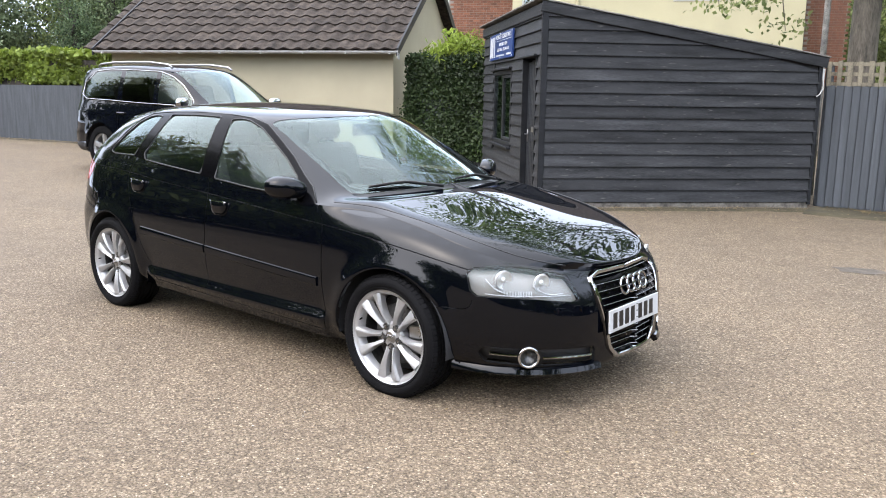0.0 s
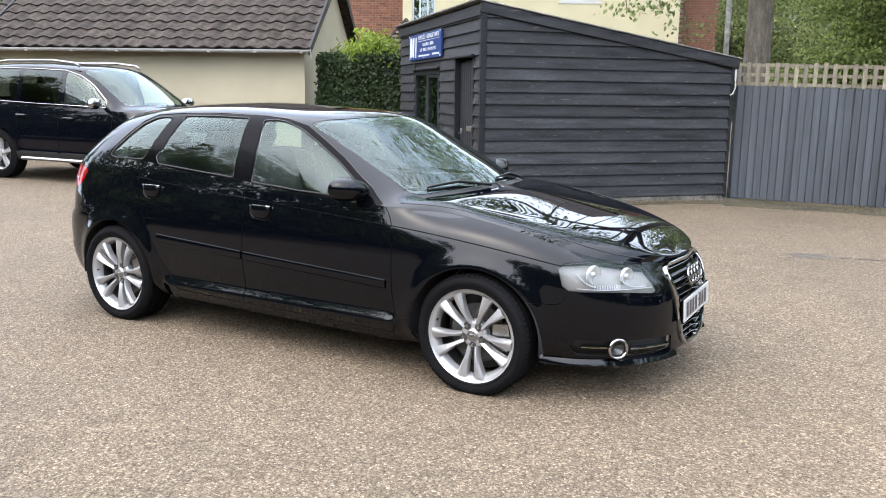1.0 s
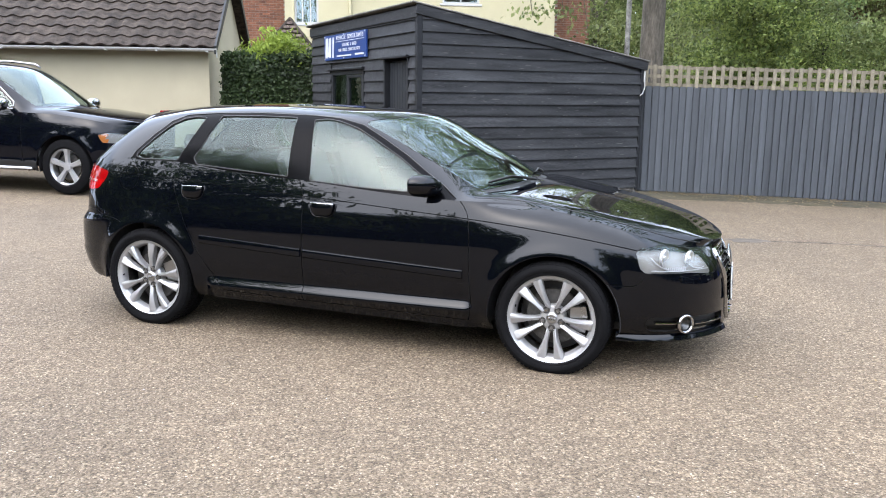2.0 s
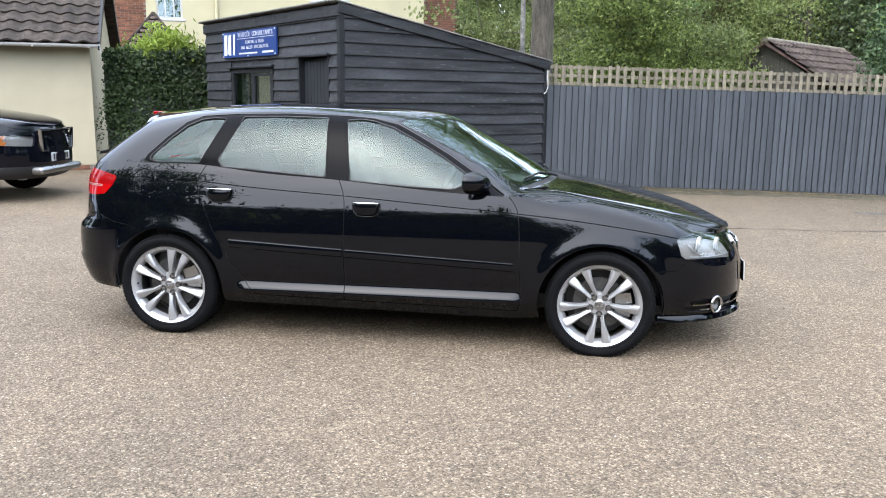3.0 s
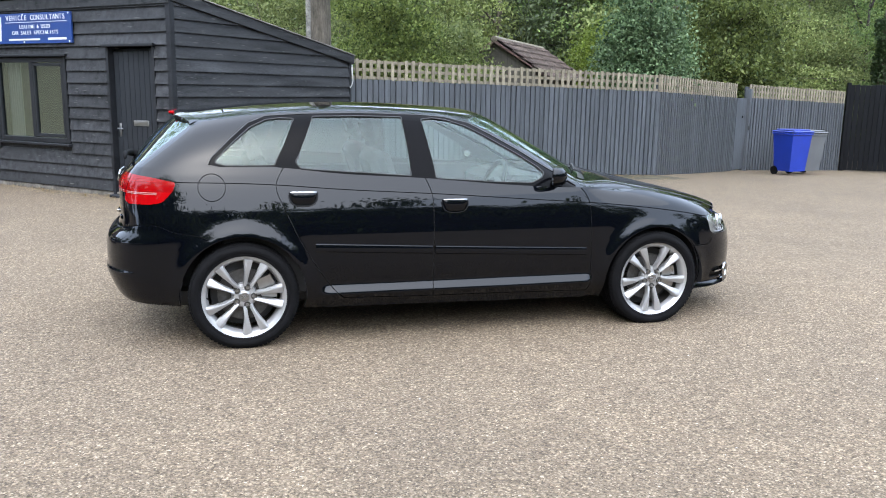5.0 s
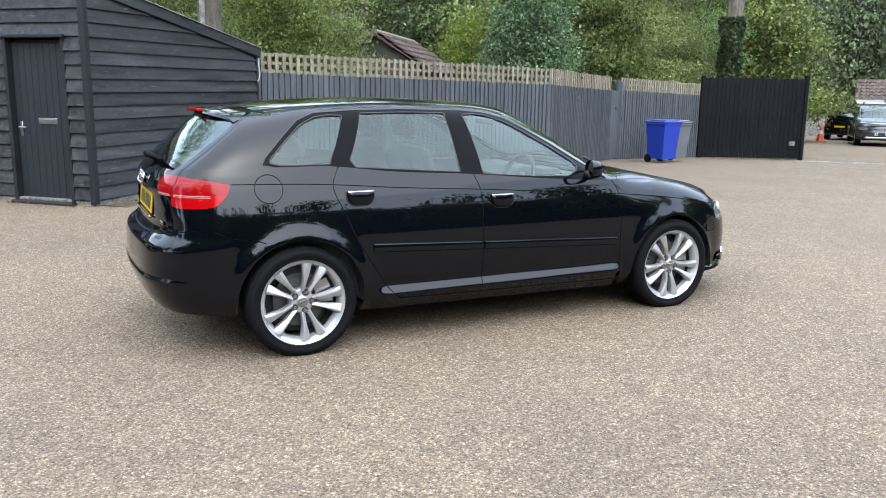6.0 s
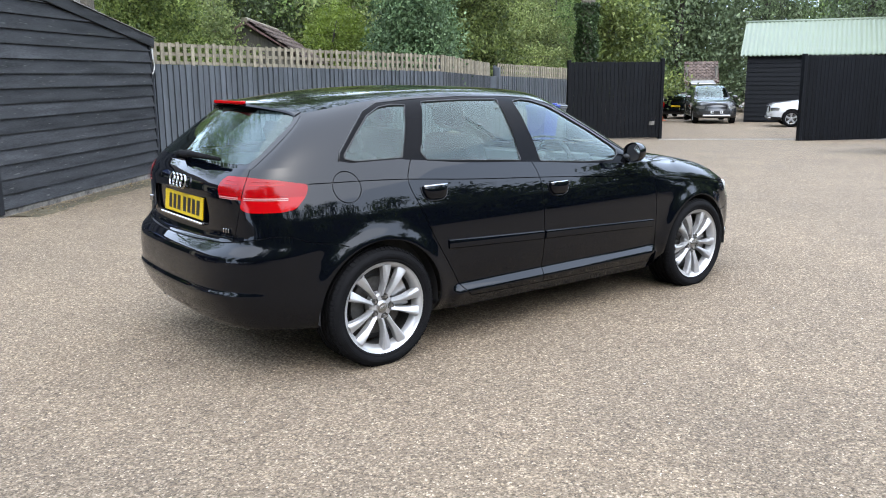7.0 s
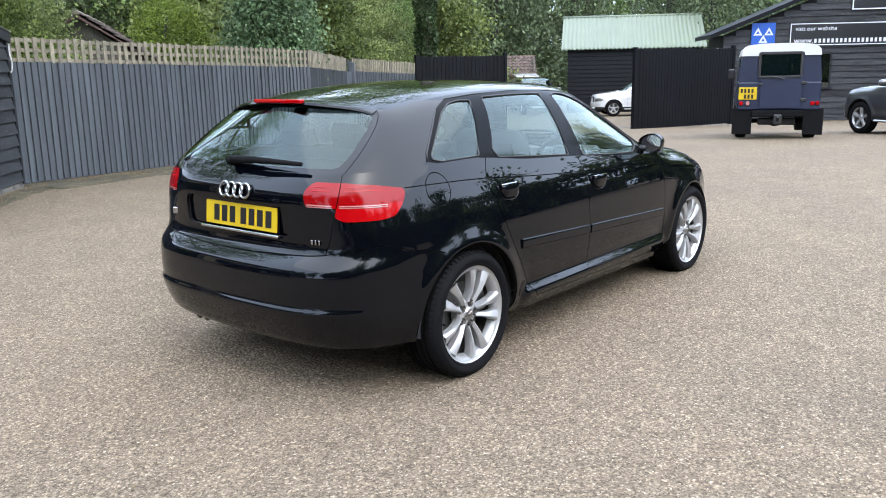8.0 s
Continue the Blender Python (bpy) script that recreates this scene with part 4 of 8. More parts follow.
lettering("www.", .27, SIGN_WHITE, web, facing(2.62, -.096, 2.68, -90))
for i in range(18):
    part("letter_bar", box(2.965 + i * .138, 3.04 + i * .138, -.095, -.09, 2.605, 2.735), SIGN_WHITE, web)
lettering(".co.uk", .27, SIGN_WHITE, web, facing(5.85, -.096, 2.68, -90))
top_sign = part("upper_sign", box(4.1, 8.1, -.09, -.06, 3.66, 4.5, .005), SIGN_BLACK, ws, "black sign with white border")
part("border", joined(box(4.1, 8.1, -.094, -.09, 3.66, 3.70), box(4.1, 4.14, -.094, -.09, 3.70, 4.5)), SIGN_WHITE, top_sign)
part("wall_lamp", joined(box(-.25, -.15, -.1, 0, 2.2, 2.5, .02), box(-.22, -.18, -.05, 0, 2.0, 2.2)), WHITE_PVC, ws)

# tiled lean-to at the back of the yard
lean = thing("lean_to", pose(39.5, 26.0, ground_z(39.5, 26.0) - .05, 0, 0, -52), "small weathered lean-to with a brown tiled roof", "shed")
part("wall", joined(box(-.9, .9, .05, .15, 0, 2.2), box(-.9, -.8, .15, 1.6, 0, 2.9), box(.8, .9, .15, 1.6, 0, 2.9), box(-.9, .9, 1.6, 1.7, 0, 3.1)), OLD_WOOD, lean)
lean_roof = part("roof", prism([(-.15, 1.98), (1.85, 3.22), (1.85, 3.16), (-.15, 1.92)], -1.0, 1.0, 'x'), ROOF_RED, lean)
for r in range(7):
    for i in range(8):
        part("roof_tile", TILE_OLD, None, lean_roof, m=Matrix.Translation((-1.0 + i * .25, -.18 + r * .28, 1.99 + r * .174)) @ pose(0, 0, 0, 31.8 + random.uniform(-1.5, 1.5)) @ Matrix.Diagonal((.83, .95, 1.4, 1)))

# low block wall at the back of the yard
ywall = thing("yard_wall", pose(36.9, 27.2, -1.1, 0, 0, -53), "low grey concrete block wall behind the parked cars", "wall")
part("footing", box(-4, 4, .02, .2, -.2, .02), CONCRETE, ywall)
for r in range(6):
    for i in range(18):
        part("block", box(-.215, .215, 0, .2, 0, .215, .006), CONCRETE, ywall, m=Matrix.Translation((-3.8 + i * .45 - (r % 2) * .2, 0, .02 + r * .225)))
part("coping", box(-4.1, 4.2, -.03, .23, 1.37, 1.43, .01), CONCRETE, ywall)


# ---- trees, hedges and ivy ----
GRIT = surf("pale_grit", (0.324, 0.3132, 0.2916), 0.8, var=0.1, scale=40, bump=0)
rng = np.random.default_rng(7)


def leaves_mesh(name, centres, size, mat, droop=0.3, aspect=0.55, out=None, flat=1.0):
    """One bent leaf at each centre, turned at random (towards out where given)."""
    n = len(centres)
    c = np.asarray(centres, dtype=float)
    d = rng.normal(size=(n, 3))
    d[:, 2] = d[:, 2] * flat - droop
    d /= np.linalg.norm(d, axis=1)[:, None]
    nn = rng.normal(size=(n, 3))
    if out is not None:
        nn = nn * .6 + out
    s = np.cross(d, nn)
    s /= np.linalg.norm(s, axis=1)[:, None] + 1e-9
    u = np.cross(s, d)
    sz = size * rng.uniform(.6, 1.35, n)[:, None]
    w = sz * aspect * .5
    a, b = c - d * sz * .5, c + d * sz * .5
    m = c + u * sz * .08
    V = np.empty((n, 4, 3))
    V[:, 0], V[:, 1], V[:, 2], V[:, 3] = a, m + s * w, b, m - s * w
    me = bpy.data.meshes.new(name)
    me.vertices.add(n * 4)
    me.vertices.foreach_set("co", V.reshape(-1))
    me.loops.add(n * 4)
    me.loops.foreach_set("vertex_index", np.arange(n * 4, dtype=np.int32))
    me.polygons.add(n)
    me.polygons.foreach_set("loop_start", np.arange(0, n * 4, 4, dtype=np.int32))
    me.update(calc_edges=True)
    me.validate()
    me.materials.append(mat)
    return me


def crown_points(lobes, n, clump, per, layer=.7):
    """Leaf places: clumps near the shells of ellipsoid lobes (x, y, z, rx, ry, rz)."""
    lobes = np.asarray(lobes, dtype=float)
    wgt = lobes[:, 3] * lobes[:, 4]
    k = max(1, n // per)
    pick = rng.choice(len(lobes), k, p=wgt / wgt.sum())
    d = rng.normal(size=(k, 3))
    d /= np.linalg.norm(d, axis=1)[:, None]
    r = rng.uniform(.45, 1.0, k) ** .6
    cc = lobes[pick, :3] + d * r[:, None] * lobes[pick, 3:]
    pts = np.repeat(cc, per, axis=0) + rng.normal(size=(k * per, 3)) * clump * np.array([1, 1, layer])
    return pts


def limb(p, q, r0, r1, bend=.1, n=6):
    p, q = Vector(p), Vector(q)
    L = (q - p).length
    pts, rs = [], []
    o = Vector(rng.normal(size=3)) * bend * L
    for i in range(n):
        s = i / (n - 1)
        pts.append(p.lerp(q, s) + o * math.sin(math.pi * s) * .5)
        rs.append(r0 + (r1 - r0) * s)
    return tube(pts, rs, 8)


def make_tree(label, height, trunk_r, lobes, n, leaf, mat, bark, clump=.35, per=14, m=None, name="tree", droop=.3, group="woodland trees", layer=.7):
    t = thing(name, m or Matrix.Identity(4), label, "tree", group)
    parts_ = [tube([(0, 0, -.3), (.02, 0, .3), (rng.uniform(-.1, .1), rng.uniform(-.1, .1), height * .35), (rng.uniform(-.2, .2), rng.uniform(-.2, .2), height * .65), (0, 0, height * .92)], [trunk_r * 1.35, trunk_r * 1.05, trunk_r * .85, trunk_r * .55, trunk_r * .12], 12)]
    for lo in lobes:
        z0 = max(height * .2, lo[2] - lo[5] * .9 - .6)
        parts_.append(limb((0, 0, z0), lo[:3], trunk_r * .45, trunk_r * .08, .12))
        for _ in range(3):
            d = rng.normal(size=3)
            d /= np.linalg.norm(d)
            parts_.append(limb(lo[:3], [lo[i] + d[i] * lo[3 + i] * .85 for i in range(3)], trunk_r * .14, trunk_r * .03, .1, 4))
    part("trunk", joined(*parts_), bark, t, smooth=True)
    part("crown", leaves_mesh("crown", crown_points(lobes, n, clump, per, layer), leaf, mat, droop), None, t)
    return t


def lobes_for(h, r, base, k, seed):
    g = np.random.default_rng(seed)
    out = []
    for i in range(k):
        s = (i + .5) / k
        z = base + (h - base) * s
        rr = r * (1 - .75 * s ** 2)
        a = g.uniform(0, 6.28)
        off = rr * g.uniform(.15, .6)
        q = rr * g.uniform(.55, .8)
        out.append((off * math.cos(a), off * math.sin(a), z, q, q, (h - base) / k * g.uniform(.7, 1.1)))
    return out


PROTO = {}
PROTO["mid"] = make_tree("tall broadleaf tree with mid green summer foliage", 11, .24, lobes_for(11, 4.0, 1.6, 10, 1), 24000, .155, LEAF_MID, BARK_DARK, clump=.42, per=48, layer=.38, m=pose(24, 26, -1.2))
PROTO["olive"] = make_tree("broadleaf tree with olive green leaves turning early", 10, .2, lobes_for(10, 3.6, 1.4, 10, 2), 23000, .145, LEAF_OLIVE, BARK, clump=.40, per=48, layer=.38, m=pose(16, 24, -1.0))
PROTO["dark"] = make_tree("dark evergreen tree with dense glossy leaves", 8, .2, lobes_for(8, 2.9, .8, 10, 3), 24000, .14, LEAF_DARK, BARK_DARK, m=pose(30, 30, -1.4))
_pine = [(0, 0, 1.0 + i * .78, 3.0 * (1 - i / 18), 3.0 * (1 - i / 18), .3) for i in range(17)]
PROTO["pine"] = make_tree("tall blue-green conifer with drooping branches", 14.5, .22, _pine, 28000, .15, LEAF_PINE, BARK_DARK, m=pose(36, 33, -1.6), droop=1.0)
PROTO["rust"] = make_tree("copper-leaved tree among the green woodland", 9, .2, lobes_for(9, 3.0, 1.4, 9, 5), 18000, .17, LEAF_RUST, BARK_DARK, m=pose(25.5, 31, -1.4))


PROTO["far_mid"] = make_tree("tall broadleaf tree in the far woodland", 11, .24, lobes_for(11, 4.0, 1.2, 12, 21), 13000, .18, LEAF_MID, BARK_DARK, clump=.5, per=44, layer=.4, m=pose(33, 36, -1.4))
PROTO["far_olive"] = make_tree("olive green tree in the far woodland", 10, .2, lobes_for(10, 3.7, 1.2, 12, 22), 12000, .18, LEAF_OLIVE, BARK, clump=.5, per=44, layer=.4, m=pose(28, 39, -1.4))
PROTO["far_pine"] = make_tree("tall dark conifer in the far woodland", 14.5, .22, _pine, 14000, .17, LEAF_PINE, BARK_DARK, m=pose(52, 44, -1.7), droop=1.0)
PROTO["garden"] = make_tree("spreading garden tree with layered mid green foliage", 11, .2, lobes_for(11, 4.2, 1.2, 16, 8), 38000, .19, LEAF_GARDEN, BARK_DARK, clump=.42, per=44, m=pose(27.5, 23.5, -1.2))

PROTO["belt"] = make_tree("dense dark green tree out of view, for reflections and shade", 10, .22, lobes_for(10, 3.6, 1.0, 12, 9), 9000, .34, LEAF_GARDEN, BARK_DARK, clump=.5, per=12, m=pose(-36, -20, 0))


def plant(kind, x, y, s, rot, zs=1.0):
    o = copy_thing(PROTO[kind], pose(x, y, ground_z(x, y) - .1, 0, 0, rot))
    o.scale = (s, s, s * zs)
    return o


_kinds = ["mid", "olive", "pine", "olive", "mid", "olive", "mid", "pine", "rust"]
_g = np.random.default_rng(11)
_i = 0
for rad, a0, a1, step, s0, zz in ((30, 53, 86, 7, .95, .95), (33, 47, 100, 6.5, 1.05, 1.0), (50, 38, 108, 5, 1.35, 1.05), (58, 2, 40, 5, 1.5, 1.0), (72, -8, 110, 5, 1.9, 1.1)):
    a = a0
    while a < a1:
        _i += 1
        r = rad + _g.uniform(-2, 2) + (12 if rad == 50 and a < 49 else 0)
        kind = _kinds[(_i * 5 + _i // 4) % 9]
        if rad == 58:
            kind = ("far_pine", "far_pine", "far_mid")[_i % 3]
        elif rad > 40:
            kind = {"mid": "far_mid", "olive": "far_olive", "pine": "far_pine", "rust": "far_olive"}[kind]
        b = a + 9 if rad == 33 and a < 51 else a
        plant(kind, r * math.cos(radians(b)), r * math.sin(radians(b)) - 2, s0 * _g.uniform(.85, 1.2), _g.uniform(0, 360), zz)
        a += step * _g.uniform(.8, 1.2)
# trees behind the viewer, out of view and met only in reflections
for k in range(16):
    x = -30 + k * 4.0
    plant("belt", x + _g.uniform(-.6, .6), -21 + _g.uniform(-1, 1), .72 * _g.uniform(.85, 1.15), _g.uniform(0, 360))
plant("mid", -10.5, -11.5, 1.1, 40)
for k in range(15):
    plant("belt", -33 + k * 4.6 + _g.uniform(-.8, .8), -25.5 + _g.uniform(-1, 1), .9 * _g.uniform(.85, 1.15), _g.uniform(0, 360))
# unseen trees that darken reflections; those near the truck also block sky light
for x, y, sc in ((-12.5, -8.5, .95), (-16.0, -12.0, 1.05), (-17.5, -5.5, .85), (-10.0, -14.5, 1.0), (-21.0, -9.0, 1.1), (24.5, -7.0, 1.0), (19.5, -7.5, .9), (13.0, -17.5, .85), (18.0, -14.5, .85), (22.5, -10.5, .9), (26.0, -6.0, .9), (-15.0, -15.0, .7)):
    plant("belt", x, y, sc, _g.uniform(0, 360))
for kind, x, y, sc in (("far_pine", 36, 8, 1.0), ("far_pine", 40, 3, 1.1), ("far_pine", 38.5, 13.5, 1.0), ("far_mid", 42, 9, 1.3), ("far_pine", 47.5, 26, .9), ("far_pine", 46, 39, 1.2), ("far_pine", 50, 34, 1.3), ("far_pine", 41, 41, 1.2), ("far_pine", 41, 17, 1.2)):
    plant(kind, x, y, sc, _g.uniform(0, 360))
# left garden: grey-green conifer and shrubs
for kind, x, y, s in (("pine", -21.5, 10.5, .75), ("olive", -18.0, 13.0, .7), ("pine", -26, 8, .9), ("rust", -16.4, 9.3, .42), ("mid", -24, 15, 1.0), ("mid", -30, 2, 1.2), ("olive", -32, -6, 1.2), ("mid", -30, 14, 1.0), ("olive", -27, 11.5, .8), ("rust", -22.5, 14, .62), ("dark", -20.5, 8.6, .5)):
    plant(kind, x, y, s, _g.uniform(0, 360))
for kind, x, y, s in (("olive", 2.6, 17.5, .62), ("mid", 3.4, 21.5, .7), ("garden", 2.2, 13.4, .46), ("garden", 3.7, 14.5, .30), ("garden", 12.6, 15.6, .58), ("olive", 15.4, 17.5, .62), ("olive", 1.4, 20.5, .7), ("mid", 14.5, 25.5, .8), ("olive", 17.2, 18.2, .62), ("mid", 22.5, 21.5, .6), ("dark", 3.0, 22, .8), ("pine", 44.5, 34.5, .8)):
    plant(kind, x, y, s, _g.uniform(0, 360))
# the dense evergreen and the clipped bush behind the fence
make_tree("dense dark evergreen bush taller than the fence", 4.6, .12, [(0, 0, 3.2, .86, .86, 1.5), (.25, .2, 2.2, .9, .9, 1.2), (-.25, -.15, 2.3, .9, .9, 1.2)], 26000, .085, LEAF_DARK, BARK_DARK, clump=.16, per=10, m=pose(7.66, 11.15, -.3), name="evergreen_bush", group="")
make_tree("rounded lime green clipped bush", 4.4, .1, [(0, 0, 2.9, 1.2, 1.2, 1.7), (.4, .3, 1.9, 1.25, 1.25, 1.6)], 24000, .09, LEAF_LIME, BARK_DARK, clump=.14, per=10, m=pose(11.0, 20.2, -.7), name="clipped_bush", group="")
make_tree("rounded dark green bush beside the lime green one", 3.0, .1, [(0, 0, 1.9, 1.25, 1.25, 1.1), (.7, -.5, 1.7, 1.0, 1.0, 1.0), (-.6, .3, 1.6, 1.0, 1.0, .9)], 20000, .09, LEAF_GARDEN, BARK_DARK, clump=.14, per=10, m=pose(11.3, 19.1, -.7), name="rounded_bush", group="")
make_tree("loose olive shrub against the gable of the outbuilding", 3.2, .06, [(0, 0, 2.0, .85, .85, .8), (-.9, .4, 2.4, 1.0, 1.0, .9), (-.1, .1, 2.9, .6, .6, .5)], 9000, .10, LEAF_OLIVE, BARK, clump=.2, per=14, m=pose(4.75, 15.55, -.2), name="shrub", group="")
# the big tree whose trunk stands behind the shed
# the last, far-reaching lobes are out of view, added for dappled bonnet reflections
_bl = [(2.5, -3.5, 7.2, 2.0, 2.0, 1.0), (5.0, -2.0, 7.8, 2.0, 2.0, 1.1), (3.4, .5, 9.0, 2.4, 2.4, 1.2), (.4, -1.6, 8.6, 1.6, 1.6, 1.0), (0.6, .6, 10.6, 2.4, 2.4, 1.3), (6.4, -3.4, 6.6, 1.3, 1.3, .7), (4.2, 3.0, 9.0, 2.2, 2.2, 1.2), (2.2, -5.0, 6.3, 1.2, 1.2, .6), (-2.5, -2.5, 7.6, 1.9, 1.9, .9), (-4.6, -1, 8.4, 2.0, 2.0, 1.0), (-3, 1.5, 9.8, 2.2, 2.2, 1.2), (-6, 1.2, 8.2, 1.8, 1.8, .9), (-1.5, -4.6, 7.2, 1.6, 1.6, .8), (1, -6.6, 7.6, 1.6, 1.6, .8), (4.6, -5.6, 7.6, 1.6, 1.6, .8), (8, -1, 8.2, 2.0, 2.0, 1.0), (-1.5, -2, 5.4, 1.7, 1.7, .7), (-4, -1.5, 5.8, 1.8, 1.8, .8), (1.5, -3.2, 5.6, 1.6, 1.6, .7), (4.2, -3, 5.6, 1.7, 1.7, .7), (-6.6, -.5, 6.0, 1.8, 1.8, .8), (6.5, 4.5, 8.6, 2.0, 2.0, 1.0), (9.5, 2.6, 8.0, 2.0, 2.0, 1.0), (8.6, -3.6, 7.4, 1.6, 1.6, .8), (11.5, .2, 8.2, 2.0, 2.0, 1.0), (12.5, 3.6, 9.0, 2.2, 2.2, 1.1), (9.0, 6.2, 9.4, 2.2, 2.2, 1.1)]
road_tree = make_tree("large tree with a pale scarred trunk rising behind the shed", 12, .23, _bl, 50000, .14, LEAF_MID, BARK, m=pose(.5, 10.95, 0), clump=.36, per=16, name="roadside_tree", group="", droop=.7)
ivy_tree = thing("ivy_clad_tree", pose(18.6, 16.1, -.75), "tall tree trunk wrapped in dark ivy", "tree")
part("trunk", joined(tube([(0, 0, -.3), (0, 0, 4), (.2, .1, 7), (.3, 0, 11)], [.27, .24, .2, .1], 12), limb((.1, 0, 4.0), (1.2, -.4, 7.5), .18, .06)), BARK, ivy_tree, smooth=True)
_t = rng.uniform(0, 6.28, 9000)
_h = rng.uniform(0, 4.6, 9000) ** 1.0
_r = .24 + rng.uniform(0, .16, 9000) + .06 * np.sin(_h * 5 + _t * 2)
part("ivy", leaves_mesh("ivy", np.stack([_r * np.cos(_t), _r * np.sin(_t), _h], 1), .11, LEAF_IVY, .5), None, ivy_tree)
part("crown", leaves_mesh("crown", crown_points([(0, 0, 10, 3, 3, 2), (1, 1, 8, 2.6, 2.6, 1.6), (-1.6, -.6, 8.6, 2.3, 2.2, 1.6)], 14000, .4, 14), .18, LEAF_MID), None, ivy_tree)
_tw = [(-2.06, -.8, 2.94), (-1.52, -.6, 2.96), (-1.08, -.41, 2.57)]
part("hanging_twig", joined(*[tube([(x - .5, y + .3, z + 2.6), (x - .2, y + .1, z + 1.0), (x, y, z)], [.03, .014, .006], 6) for x, y, z in _tw]), BARK, road_tree, smooth=True)
part("twig_leaves", leaves_mesh("twig_leaves", np.concatenate([np.array(p) + rng.normal(size=(70, 3)) * (.22, .2, .1) + (0, 0, .06) for p in _tw]), .10, LEAF_OLIVE, .8), None, road_tree)
pole = thing("utility_pole", pose(.2, 9.95, 0), "thin pale grey pole behind the shed", "pole")
part("shaft", tube([(0, 0, -.2), (0, 0, 3.2), (0, 0, 7.0)], [.05, .045, .04], 10), CONCRETE, pole, smooth=True)


def hedge(p, q, h0, h1, thick, n, leaf, mat, label, name="hedge", core=None, rough=.1, top_mat=None, leaf_top=None, n_top=0, z0=0.0, front=1):
    L, ang = run(p, q)
    o = thing(name, pose(p[0], p[1], ground_z(*p), 0, 0, ang), label, "hedge")
    # a solid box closes the gaps between leaves; BARK_DARK makes them dark
    if core:
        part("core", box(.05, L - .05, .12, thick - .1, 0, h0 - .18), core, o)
    x = rng.uniform(0, L, n)
    z = z0 + (h0 - z0) * rng.uniform(0, 1, n) ** .85
    bul = np.array([noise.noise((a * 1.3, b * 1.3, 2.0)) for a, b in zip(x, z)])
    y = .06 - rough * bul * 2.2 + rng.uniform(-.07, .14, n)
    top = rng.uniform(0, 1, n) < .22
    z[top] = h0 + rng.normal(0, .05, top.sum()) + .08 * np.array([noise.noise((a * 1.7, 3, 0)) for a in x[top]])
    y[top] = rng.uniform(0, thick, top.sum())
    out = np.tile(np.array([0, -1.0, .3]), (n, 1))
    part("foliage", leaves_mesh("foliage", np.stack([x, y, z], 1), leaf, mat, .4, .7, out), None, o)
    if top_mat:
        k = 60
        cx = L * np.clip(rng.normal(.5, .18, k), .05, .95)
        cz = h0 + h1 * rng.uniform(0, 1, k) * np.exp(-((cx / L - .5) / .22) ** 2)
        pts = np.repeat(np.stack([cx, rng.uniform(.1, thick + .4, k), cz], 1), n_top // k, 0) + rng.normal(size=(n_top // k * k, 3)) * .12
        part("bush_top", leaves_mesh("bush_top", pts, leaf_top, top_mat, -.4, .3), None, o, "yellow-green shrub growing above")
    return o


ivyh = hedge((-7.32, 8.70), (-5.3, 8.95), 2.08, .36, .5, 26000, .062, LEAF_IVY, "dense dark ivy covering a grey panel", "ivy_hedge", core=FENCE_GREY, rough=.07, top_mat=LEAF_LIME, leaf_top=.13, n_top=2600, z0=.12)
part("panel", box(-.05, 2.1, .16, .2, 0, 1.9), FENCE_GREY, ivyh, "slate grey panel behind the ivy")
_x = rng.uniform(-.35, .05, 260)
part("tendrils", leaves_mesh("tendrils", np.stack([_x, np.full(260, .0) + rng.uniform(-.03, .02, 260), 1.2 + .5 * np.sin(_x * 9) + rng.normal(0, .25, 260)], 1), .05, LEAF_IVY, .4), None, ivyh, kind="stuff")
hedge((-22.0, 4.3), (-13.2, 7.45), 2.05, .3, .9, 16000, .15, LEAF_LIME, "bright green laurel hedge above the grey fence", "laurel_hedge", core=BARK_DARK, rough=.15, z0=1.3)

# unseen hedge behind the viewer, added so the car's flank reflects a dark band
hedge((34, -18.2), (-34, -18.2), 3.6, .3, 1.2, 30000, .17, LEAF_GARDEN, "tall dark green hedge out of view, added for dark reflections", "lane_hedge", core=BARK_DARK, rough=.2, z0=.1)


def litter(n, area, mat, size, label, name):
    x, y = area(n)
    z = np.array([ground_z(a, b) for a, b in zip(x, y)]) + .012
    out = np.tile(np.array([0, 0, 9.0]), (n, 1))
    me = leaves_mesh(name, np.stack([x, y, z], 1), size, mat, 0, .6, out, .12)
    o = new(name, me)
    return tagged(o, label, "leaves", kind="stuff")


def along(p, q, w):
    def f(n):
        s, t = rng.uniform(0, 1, n), rng.normal(0, w, n)
        d = np.array([-(q[1] - p[1]), q[0] - p[0]]) / math.hypot(q[0] - p[0], q[1] - p[1])
        return p[0] + (q[0] - p[0]) * s + d[0] * t, p[1] + (q[1] - p[1]) * s + d[1] * t
    return f


litter(2400, along((.9, 8.1), (7, 9.1), .26), LEAF_FALLEN, .035, "dry fallen leaves along the fence", "fallen_leaves")
litter(500, along((-1.8, 5.3), (.7, 7.9), .13), LEAF_FALLEN, .03, "dry fallen leaves along the shed", "fallen_leaves")
litter(420, along((-5.3, 8.7), (-2.1, 5.4), .16), LEAF_FALLEN, .04, "dry fallen leaves by the shed door", "fallen_leaves")
litter(500, along((-21, 4.0), (-13.5, 6.8), .2), LEAF_FALLEN, .05, "dry fallen leaves along the grey fence", "fallen_leaves")
litter(170, lambda n: (rng.uniform(-9, 9, n), rng.uniform(-1, 8, n)), LEAF_FALLEN, .022, "single fallen leaves on the asphalt", "fallen_leaves")
litter(260, lambda n: (rng.uniform(-9, 10, n), rng.uniform(-5, 8, n)), GRIT, .014, "pale grit scattered on the asphalt", "grit")


